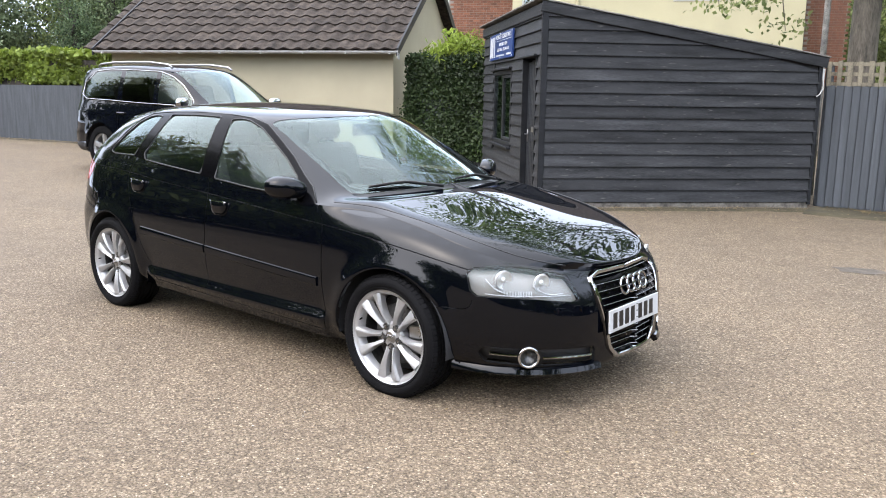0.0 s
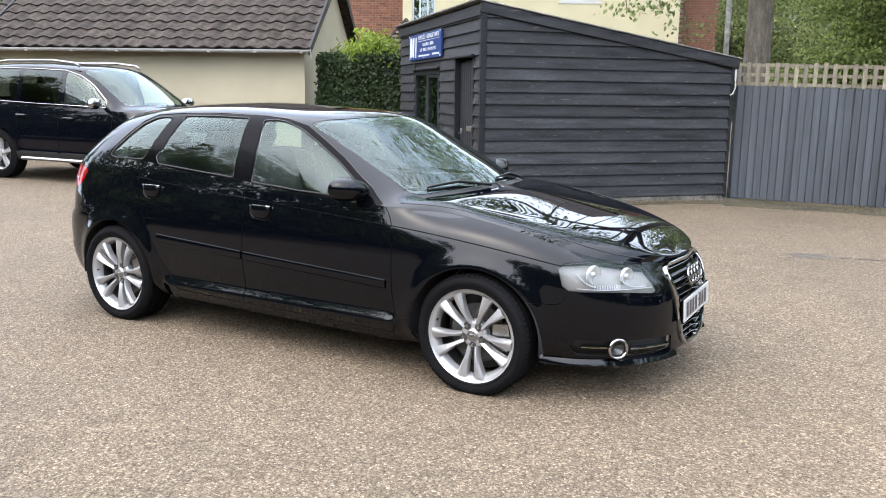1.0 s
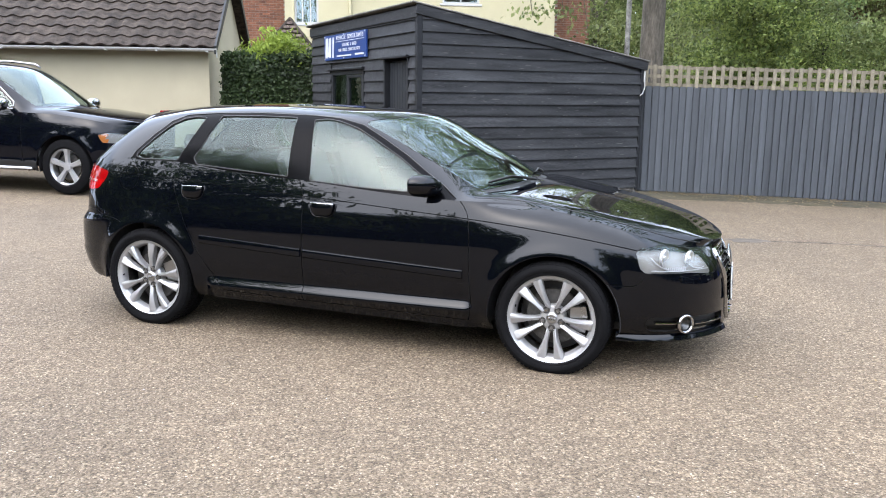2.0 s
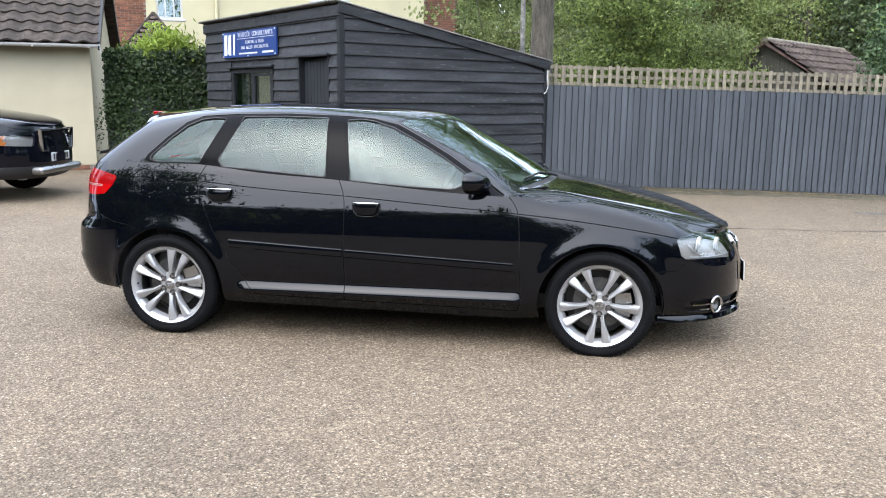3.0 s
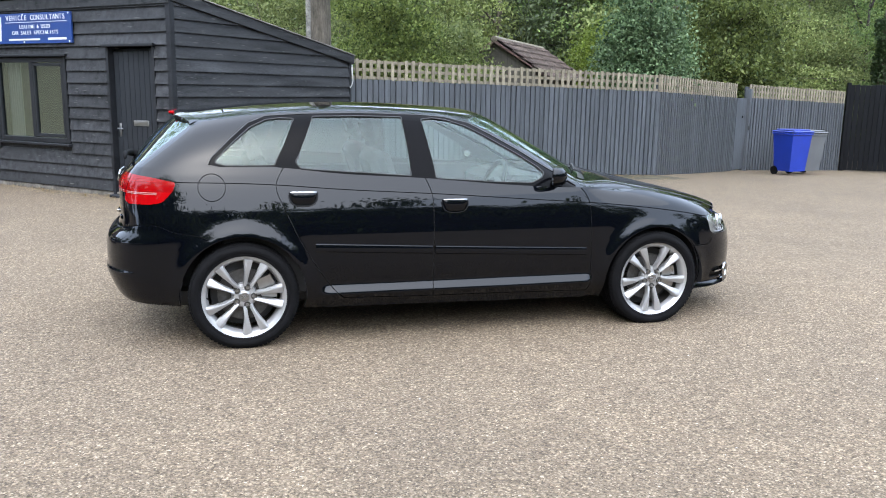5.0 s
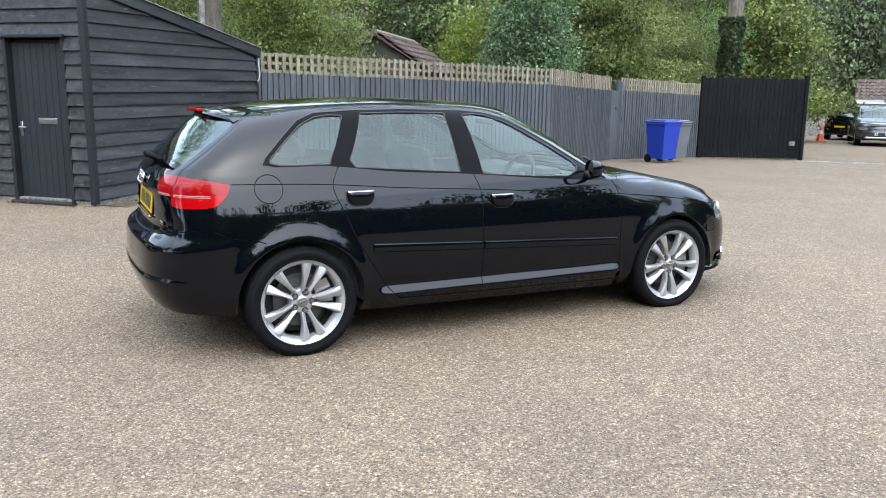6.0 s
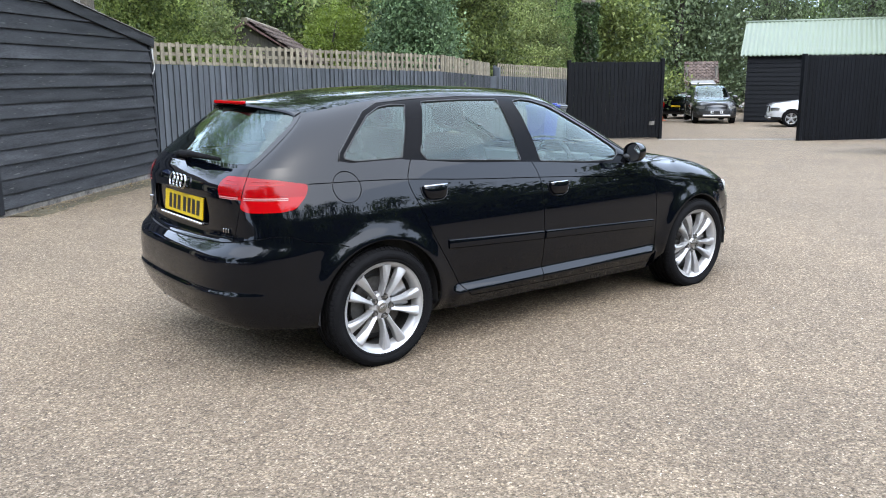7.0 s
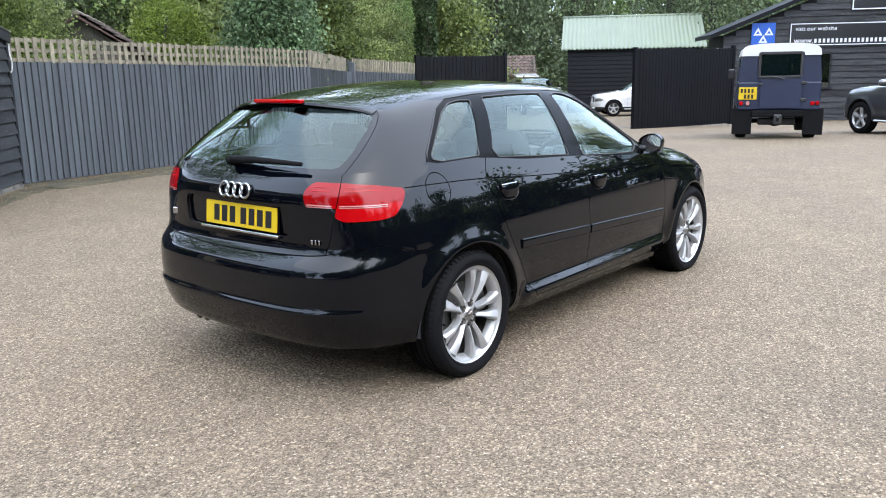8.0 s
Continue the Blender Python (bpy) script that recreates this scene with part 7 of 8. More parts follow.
    p, n = on_wall(.685, .295, s, .004)
    rot = Vector((n.x, n.y, 0)).normalized().to_track_quat('X', 'Z').to_matrix().to_4x4()
    fog = part("fog_lamp", lathe([(.038, -.02), (.038, .003)], 28, 'x'), TRIM_BLACK, f_bumper, m=Matrix.Translation(p) @ rot)
    part("fog_ring", lathe([(.050, -.012), (.053, .004), (.049, .012), (.041, .012), (.038, .0), (.040, -.012)], 32, 'x', True), CHROME, fog, "chrome ring", smooth=True)
    part("fog_glass", lathe([(.0, .004), (.02, .003), (.037, -.002)], 28, 'x'), LENS_CLEAR, fog, smooth=True)
    part("fog_reflector", lathe([(.0, -.034), (.02, -.03), (.037, -.008)], 28, 'x'), LAMP_DARK, fog, smooth=True)
    part("chrome_strip", strip([(.74 + i * .013, .302 + i * .0008) for i in range(11)], [(-.02, -.005), (.004, -.005), (.006, 0), (.004, .005), (-.02, .005)], s), CHROME, f_bumper, smooth=30)
    part("chrome_strip", strip([(.355 + i * .026, .279 + i * .001) for i in range(11)], [(-.02, -.005), (.004, -.005), (.006, 0), (.004, .005), (-.02, .005)], s), CHROME, f_bumper, smooth=30)
    part("splitter", strip([(.30 + i * .031, .228) for i in range(26)], [(-.02, -.018), (.022, -.016), (.028, -.004), (.012, .008), (-.02, .012)], s), PAINT, f_bumper, smooth=40)
    # arch liners
    for wx, wz, R in (ARCH_F, ARCH_R):
        part("arch_liner", grid(lambda t, y: (wx + (R + .006) * math.cos(t), s * y, wz + (R + .006) * math.sin(t)), np.linspace(-.1, math.pi + .1, 40), [.52, .7, .852 if wx > 0 else .84]), CABIN, car, smooth=True)
        part("arch_side", prism([(wx + R * math.cos(t), wz + R * math.sin(t)) for t in np.linspace(0, math.pi, 30)], s * .52, s * .53), CABIN, car)
part("underbody", joined(box(-1.7, 1.7, -.6, .6, .22, .26), box(-.9, .9, -.72, .72, .2, .23)), CABIN, car)
part("front_undertray", box(1.5, 1.9, -.5, .5, .2, .22), CABIN, car)

# grille
panel("grille_back", wall_fn, P, T[in_g], GLOSS_BLACK, f_bumper, ("both",), lift=-.035)
ring_pts = [on_wall(max(a, 0), z, 1, .006)[0] for a, z in resample(grille_l, .012, False)]
ring_pts[0].y = ring_pts[-1].y = 0
loop3 = [Vector((p.x, -p.y, p.z)) for p in ring_pts] + ring_pts[::-1][1:-1]


def frame_loop(pts, prof):
    """A closed frame: prof in (out along x, inwards to the middle)."""
    c = sum(pts, Vector()) / len(pts)
    V, F, n, m = [], [], len(pts), len(prof)
    for i, p in enumerate(pts):
        d = (pts[(i + 1) % n] - pts[i - 1]).normalized()
        inn = d.cross(Vector((1, 0, 0))).normalized()
        if inn.dot(c - p) < 0:
            inn = -inn
        for o, u in prof:
            V.append(tuple(p + Vector((o, 0, 0)) + inn * u))
    for i in range(n):
        for k in range(m):
            F.append((i * m + k, i * m + (k + 1) % m, ((i + 1) % n) * m + (k + 1) % m, ((i + 1) % n) * m + k))
    return V, F


gr = part("grille", frame_loop(loop3, [(-.02, -.008), (.004, -.007), (.008, -.003), (.009, .010), (.005, .016), (-.03, .018)]), CHROME, f_bumper, "chrome framed radiator grille", smooth=30)
for k in range(12):
    z = .27 + k * .033
    w = np.interp(z, [.24, .29, .60, .64], [.16, .215, .30, .29])
    yy = np.linspace(-w, w, 15)
    xx = [on_wall(abs(y), z, 1, -.012)[0].x for y in yy]
    part("grille_bar", joined(*[([(xx[i], yy[i], z - .006), (xx[i] + .010, yy[i], z), (xx[i], yy[i], z + .006), (xx[i + 1], yy[i + 1], z - .006), (xx[i + 1] + .010, yy[i + 1], z), (xx[i + 1], yy[i + 1], z + .006)], [(0, 3, 4, 1), (1, 4, 5, 2)]) for i in range(14)]), GLOSS_BLACK, gr)
    part("bar_edge", tube([(xx[i] + .011, yy[i], z) for i in range(15)], .0011, 4), STEEL, gr)
RING = lathe([(.040 + .0075 * math.cos(t), .0065 * math.sin(t)) for t in np.linspace(0, 2 * math.pi, 9)[:-1]], 28, 'x', True)
for k in range(4):
    p = on_wall(0, .575, 1, 0)[0]
    part("badge_ring", RING, CHROME, gr, smooth=True, m=Matrix.Translation((p.x + .018, (k - 1.5) * .062, .575)) @ pose(0, 0, 0, 0, -14))


def number_plate(x, z, w, h, mat, parent, lean, face, name):
    pl = part("number_plate", box(-.004, .004, -w / 2, w / 2, -h / 2, h / 2, .002), mat, parent, name, m=Matrix.Translation((x, -.02 if face > 0 else -.045, z)) @ pose(0, 0, 0, 0, lean))
    part("plate_backing", box(-.012 if face > 0 else .004, -.004 if face > 0 else .012, -w / 2 - .008, w / 2 + .008, -h / 2 - .006, h / 2 + .006, .002), GLOSS_BLACK, pl)
    xs = [-.205, -.145, -.085, -.025, .055, .115, .175]
    for y in xs:
        xa, xb = sorted((.0042 * face, .0052 * face))
        part("character_bar", box(xa, xb, y - .02, y + .02, -.038, .038), SIGN_BLACK, pl)
    return pl


number_plate(on_wall(0, .43, 1, 0)[0].x + .012, .428, .52, .111, PLATE_WHITE, f_bumper, -3, 1, "white front number plate with black bars")
panel("plate_recess", wall_fn, P, T[in_p], PAINT, tailgate, ("both",), lift=-.018)
rp = number_plate(on_wall(ALEN, .825, 1, 0)[0].x + .014, .822, .52, .111, PLATE_YELLOW, tailgate, 6, -1, "yellow rear number plate with black bars")
part("plate_trim", box(-2.005, -1.985, -.33, .24, .745, .760, .004), CHROME, tailgate)
for k in range(4):
    p = on_wall(ALEN, .945, 1, 0)[0]
    part("badge_ring", RING, CHROME, tailgate, smooth=True, m=Matrix.Translation((p.x - .008, (k - 1.5) * .050 - .04, .945)) @ pose(0, 0, 0, 0, 14) @ Matrix.Diagonal((1, .82, .82, 1)))
for k in range(3):
    p, n = on_wall(4.835 + .022 * k, .745, -1, .004)
    part("badge_letter", box(-.003, .003, -.008, .008, -.011, .011, .002), CHROME, tailgate, m=Matrix.Translation(p) @ pose(0, 0, 0, 0, 0, -20))
for k in range(2):
    p, n = on_wall(4.86 + .025 * k, .79, 1, .004)
    part("badge_letter", box(-.003, .003, -.010, .010, -.016, .016, .002), CHROME, tailgate, m=Matrix.Translation(p) @ pose(0, 0, 0, 0, 0, 20))
# roof spoiler and high brake lamp
edge = TOP[-1][J2:]
sp_pts = [Vector((p[0], s * p[1] * .98, p[2])) for s, seq in ((-1, edge), (1, edge[::-1][1:])) for p in seq]
V, F = [], []
for p in sp_pts:
    for dx, dz in ((.05, .004), (0, .008), (-.055, -.006), (-.06, -.016), (-.045, -.022), (.02, -.02)):
        k = 1 - (p.y / .56) ** 4
        V.append((p.x + dx * (.35 + .65 * k) if dx < 0 else p.x + dx, p.y, p.z + dz))
n = len(sp_pts)
F = [(i * 6 + k, i * 6 + (k + 1) % 6, (i + 1) * 6 + (k + 1) % 6, (i + 1) * 6 + k) for i in range(n - 1) for k in range(6)] + [tuple(range(6)), tuple((n - 1) * 6 + k for k in range(6))]
spo = part("roof_spoiler", (V, F), PAINT, tailgate, smooth=40)
xm = edge[-1][0]
part("brake_lamp", box(xm - .063, xm - .03, -.17, .17, edge[-1][2] - .016, edge[-1][2] + .002, .004), LENS_RED, spo, "red high-level brake lamp")
# wipers
bp = back_fn(np.array([.05, .075]), np.array([.6, .25]))
rw = part("rear_wiper", joined(tube([(bp[0][0] - .03, .05, bp[0][2] + .01), (bp[0][0] - .045, -.14, bp[0][2] + .018), (bp[0][0] - .02, -.43, bp[0][2] + .012)], [.02, .016, .009], 8)), RUBBER, tailgate, "black rear wiper", smooth=True)
part("wiper_boss", tube([(bp[0][0] + .02, .05, bp[0][2] - .01), (bp[0][0] - .04, .05, bp[0][2] + .005), (bp[0][0] - .055, .04, bp[0][2] + .012)], [.022, .020, .012], 12), RUBBER, rw, smooth=True)
for s, a0, a1 in ((-1, (1.92, .50), (1.99, .12)), (1, (1.92, .12), (1.985, .54))):
    pts = []
    for k in range(7):
        t = k / 6
        q = roof_fn(np.array([a0[0] + (a1[0] - a0[0]) * min(1, t * 2)]), np.array([a0[1] + (a1[1] - a0[1]) * t]))[0]
        pts.append((q[0] + .01, s * q[1], q[2] + .010 + .008 * math.sin(math.pi * t)))
    wv = part("wiper", tube(pts, [.010, .009, .008, .007, .006, .005, .004], 6), TRIM_BLACK, car, "black windscreen wiper", smooth=True)
    part("wiper_blade", tube([(p[0] - .006, p[1], p[2] - .006) for p in pts[1:]], .005, 6), RUBBER, wv)
# exhaust
part("exhaust_pipe", joined(*[tube([(-1.7, y, .285), (-1.93, y, .285), (-1.99, y, .278)], .024, 14) for y in (.28, .345)]), RUST_METAL, car, smooth=True)


# wheels
def wheel_parts(parent):
    """Built round its own axle; the outer face towards -y."""
    R = .308
    prof = [(.234, -.094), (.238, -.102), (.243, -.1065), (.249, -.108), (.251, -.1065), (.253, -.1085), (.264, -.1125), (.272, -.113), (.274, -.1115), (.276, -.1125), (.287, -.1085), (.297, -.099), (.303, -.090), (.3065, -.080)]
    groove = []
    for y in (-.050, -.018, .018, .050):
        groove += [(R, y - .006), (R - .008, y - .005), (R - .008, y + .005), (R, y + .006)]
    prof += groove + [(.3065, .080), (.300, .096), (.288, .106), (.265, .112), (.242, .105), (.232, .098)]
    ty = part("tyre", lathe(prof, 72), RUBBER, parent, smooth=35)
    blk = [joined(box(-.0085, .0085, y0, y1, -.004, .0022)) for y0, y1 in ((-.080, -.058), (.058, .080), (-.044, -.024), (.024, .044), (-.012, .012))]
    shoulder = [moved(box(-.0085, .0085, -.012, .010, -.004, .0022), Matrix.Translation((0, sg * .0905, -.0042)) @ pose(0, 0, 0, sg * -33)) for sg in (-1, 1)]
    part("tread_block", joined(*[moved(b, pose(0, 0, 0, 0, -k * 5) @ Matrix.Translation((0, 0, .307))) for k in range(72) for b in blk + shoulder]), RUBBER, ty, kind="stuff")
    # dark barrel and added backing disc stand in for shade behind the spokes
    part("rim_barrel", lathe([(.226, .09), (.219, .05), (.204, .0), (.201, -.045)], 48), DISC_BARREL, parent, "inner barrel of the rim, coloured dark for the shade there", smooth=35)
    part("dust_shield", lathe([(.02, .03), (.19, .03), (.195, .045)], 36), TRIM_BLACK, parent, smooth=35)
    rim = part("rim", lathe([(.2005, -.045), (.203, -.056), (.208, -.070), (.214, -.083), (.220, -.088), (.231, -.0925), (.2345, -.098), (.2370, -.1005), (.2380, -.098), (.236, -.088)], 72), ALLOY, parent, "silver alloy rim", smooth=30)
    for k in range(5):
        for sg in (-1, 1):
            base = radians(-90 + 72 * k)
            V, F = [], []
            for i in range(13):
                t = i / 12
                r = .058 + (.219 - .058) * t
                ang = base + sg * math.asin((.0165 + .0335 * t ** 1.15) / r)
                half = .0125 - .0022 * math.sin(math.pi * min(1, t * 1.6)) + .0165 * t ** 2.2
                dish = -.062 - .010 * math.sin(math.pi * t) - .021 * t
                cx_, cz_ = r * math.cos(ang), r * math.sin(ang)
                tx, tz = -math.sin(ang) * sg, math.cos(ang) * sg
                for o, y in ((-1.0, .030), (-1.0, -.001), (-.82, -.005), (.30, -.015), (.62, -.014), (1.0, -.003), (1.0, .030)):
                    V.append((cx_ + tx * half * o, dish + y, cz_ + tz * half * o))
            for i in range(12):
                for j in range(6):
                    F.append((i * 7 + j, i * 7 + j + 1, (i + 1) * 7 + j + 1, (i + 1) * 7 + j))
            part("spoke", (V, F), ALLOY, rim, smooth=24)
    part("hub", lathe([(.0, -.074), (.030, -.074), (.034, -.070), (.060, -.066), (.070, -.055), (.073, -.02)], 40), ALLOY, rim, smooth=35)
    part("centre_cap", lathe([(.0, -.081), (.024, -.080), (.029, -.076), (.030, -.068)], 28), STEEL, rim, smooth=35)
    for k in range(4):
        part("cap_ring", lathe([(.0068 + .0012 * math.cos(t), -.082 + .001 * math.sin(t)) for t in np.linspace(0, 2 * math.pi, 6)[:-1]], 14, 'y', True), CHROME, rim, m=Matrix.Translation(((k - 1.5) * .0095, 0, 0)))
    for k in range(5):
        t = radians(-90 + 72 * k)
        part("wheel_bolt", lathe([(.0, -.0735), (.008, -.0735), (.0095, -.06)], 6), STEEL, rim, m=Matrix.Translation((.053 * math.cos(t), -.004, .053 * math.sin(t))))
        part("bolt_recess", lathe([(.0095, -.0690), (.0145, -.0700), (.0155, -.0735), (.0185, -.0735), (.020, -.066)], 16), DISC_BARREL, rim, m=Matrix.Translation((.053 * math.cos(t), 0, .053 * math.sin(t))), smooth=35)
    part("brake_disc", lathe([(.07, -.012), (.15, -.014), (.15, .008), (.07, .008)], 48), DISC_BARREL, parent, smooth=35)
    part("caliper", prism([(.09, -.06), (.172, -.07), (.185, 0), (.172, .07), (.09, .06)], -.035, .05), STEEL, parent)
    part("valve", tube([(-.199, -.072, .055), (-.194, -.092, .053)], .004, 6), RUBBER, rim)


wheel = new("wheel")
wheel.parent, wheel.matrix_basis = car, pose(1.289, -.768, .308)
wheel_parts(wheel)
for x, y, z, ry, rz in ((-1.289, -.768, .316, -16, 0), (1.289, .768, .310, 25, 180), (-1.289, .768, .316, 40, 180)):
    w = copy_thing(wheel, pose(x, y, z, 0, ry, rz))
    w.parent = car

# cabin
def seat(x, y, parent, name="front_seat", w=.25):
    s = part(name, box(x - .24, x + .26, y - w, y + w, .48, .60, .05), SEAT, parent, smooth=40)
    part("backrest", moved(box(-.07, .07, -w, w, 0, .60, .05), pose(x - .24, y, .55, 0, -18)), SEAT, s, smooth=40)
    part("headrest", moved(box(-.045, .045, -.13, .13, .63, .81, .04), pose(x - .24, y, .55, 0, -16)), SEAT, s, smooth=40)
    return s


for y in (-.37, .37):
    seat(-.05, y, car)
rb = part("rear_bench", box(-1.02, -.55, -.62, .62, .48, .60, .05), SEAT, car)
part("backrest", moved(box(-.07, .07, -.62, .62, 0, .55, .05), pose(-1.02, 0, .55, 0, -20)), SEAT, rb)
for y in (-.4, 0, .4):
    part("headrest", moved(box(-.045, .045, -.13, .13, .52, .68, .04), pose(-1.02, y, .55, 0, -18)), SEAT, rb)
part("cabin_floor", box(-1.7, 1.0, -.66, .66, .26, .32), CABIN, car)
dash = part("dashboard", joined(prism([(.48, .62), (.46, .86), (.55, .915), (.80, .905), (.90, .86), (.92, .5), (.6, .45)], -.70, .70)), CABIN, car, smooth=30)
part("instrument_hood", box(.42, .62, -.52, -.22, .88, .95, .03), CABIN, dash)
part("steering_wheel", joined(lathe([(.185 + .016 * math.cos(t), .016 * math.sin(t)) for t in np.linspace(0, 2 * math.pi, 9)[:-1]], 36, 'x', True), lathe([(0, -.02), (.07, -.015), (.08, .03)], 20, 'x'), box(-.01, .02, -.18, .18, -.02, .02), box(-.01, .02, -.02, .02, -.18, 0)), CABIN, dash, smooth=40, m=Matrix.Translation((.33, -.37, .86)) @ pose(0, 0, 0, 0, 22))
part("rear_shelf", box(-1.75, -1.2, -.6, .6, .98, 1.0), CABIN, car)
part("inner_mirror", box(.28, .31, -.12, .12, 1.22, 1.29, .01), CABIN, car)
for s in (-1, 1):
    part("door_lining", box(-1.4, .75, s * .74 - .02, s * .74 + .02, .3, .93, .01), CABIN, car)


# ---- other vehicles ----
PAINT_GREY = plain("grey_car_paint", (0.030, 0.031, 0.033), 0.25, metal=0.3, coat=1.0, spec=0.2)
PAINT_SILVERGREY = plain("silver_grey_car_paint", (0.045, 0.046, 0.048), 0.3, metal=0.4, coat=1.0)
PAINT_WHITE = plain("white_car_paint", (0.432, 0.432, 0.432), 0.3, coat=1.0)
PAINT_NAVY = surf("navy_blue_truck_paint", (0.0042, 0.0085, 0.027), 0.4, var=0.1, scale=3, bump=0.03)
PAINT_BLUE2 = plain("bright_blue_car_paint", (0.0108, 0.027, 0.162), 0.25, coat=1.0)
TOP_WHITE = surf("white_truck_roof_paint", (0.4212, 0.4212, 0.4104), 0.4, var=0.04, scale=3, bump=0.02)
SUV_AF, SUV_AR = (1.43, .37, .415), (-1.43, .37, .415)
SUV = Skin(
    outline=[(2.33, -.14), (2.34, 0), (2.33, .2), (2.30, .4), (2.24, .58), (2.14, .74), (2.0, .85), (1.8, .905), (1.43, .925), (.9, .935), (0, .94), (-.9, .94), (-1.43, .93), (-1.9, .905), (-2.15, .85), (-2.32, .74), (-2.41, .58), (-2.44, .35), (-2.45, 0), (-2.44, -.15)],
    side=[(.15, .16), (.25, .09), (.32, .03), (.38, .0), (.45, .012), (.6, 0), (.8, .006), (.95, .026), (1.05, .05), (1.18, .1)],
    front=[(.15, .4), (.25, .12), (.32, .03), (.45, 0), (.6, .0), (.66, .02), (.78, .03), (.9, .07), (1.0, .16), (1.2, .4)],
    rear=[(.15, .4), (.3, .12), (.38, .02), (.5, 0), (.62, .0), (.68, .05), (.9, .065), (1.05, .09), (1.18, .14)],
    k1=[(-2.7, 1.12), (-2.3, 1.12), (-1.8, 1.13), (-1.0, 1.115), (0, 1.085), (.7, 1.06), (.9, 1.055), (1.2, 1.045), (1.6, 1.01), (1.9, .97), (2.1, .94), (2.5, .91)],
    crease=[(-2.7, .98), (0, .96), (1.2, .93), (2.5, .86)], arches=(SUV_AF, SUV_AR),
    stations=[(0, 2.28, 0, .93, 2.27, .935), (.4, 2.24, .3, .945, 2.2, .96), (.78, 2.1, .5, .985, 2.05, 1.0), (1.1, 1.85, .58, 1.03, 1.8, 1.045), (1.5, 1.45, .64, 1.075, 1.45, 1.09), (1.9, 1.08, .70, 1.10, 1.15, 1.115), (2.1, .90, .74, 1.115, 1.05, 1.13),
              (2.3, .70, .735, 1.23, .85, 1.25), (2.55, .45, .72, 1.39, .62, 1.41), (2.8, .22, .70, 1.53, .40, 1.55), (3.0, .02, .69, 1.615, .22, 1.645), (3.3, -.3, .685, 1.665, -.15, 1.70), (3.8, -.8, .68, 1.685, -.75, 1.725), (4.4, -1.4, .67, 1.68, -1.4, 1.715),
              (4.8, -1.8, .655, 1.655, -1.85, 1.69), (5.1, -2.02, .64, 1.63, -2.12, 1.665), (5.3, -2.1, .63, 1.615, -2.22, 1.65)], roll=(.9, .4, .06), glass_a=2.05, bulge=.02)


def suv_wheel(parent, m, spokes=5):
    w = new("wheel")
    w.parent, w.matrix_basis = parent, m
    part("tyre", lathe([(.24, -.105), (.26, -.122), (.33, -.12), (.358, -.10), (.366, -.07), (.366, .07), (.358, .1), (.33, .12), (.25, .11)], 48), RUBBER, w, smooth=35)
    rim = part("rim", lathe([(.25, .09), (.225, .0), (.222, -.07), (.245, -.095), (.255, -.108), (.250, -.09)], 48), ALLOY, w, smooth=35)
    for k in range(spokes):
        a = 2 * math.pi * k / spokes + math.pi / 2
        V, F = [], []
        for i in range(6):
            t = i / 5
            r, hw = .04 + .2 * t, .034 + .018 * t * t
            for o, y in ((-1, -.04), (-.6, -.075), (.6, -.075), (1, -.04)):
                V.append((r * math.cos(a) - math.sin(a) * hw * o, y - .02 * t, r * math.sin(a) + math.cos(a) * hw * o))
        for i in range(5):
            F += [(i * 4 + j, i * 4 + j + 1, i * 4 + j + 5, i * 4 + j + 4) for j in range(3)]
        part("spoke", (V, F), ALLOY, rim, smooth=50)
    part("hub", lathe([(0, -.09), (.05, -.085), (.07, -.05)], 24), ALLOY, rim, smooth=35)
    part("brake_disc", lathe([(.05, -.01), (.17, -.012), (.17, .01)], 32), DISC_BARREL, w)
    return w


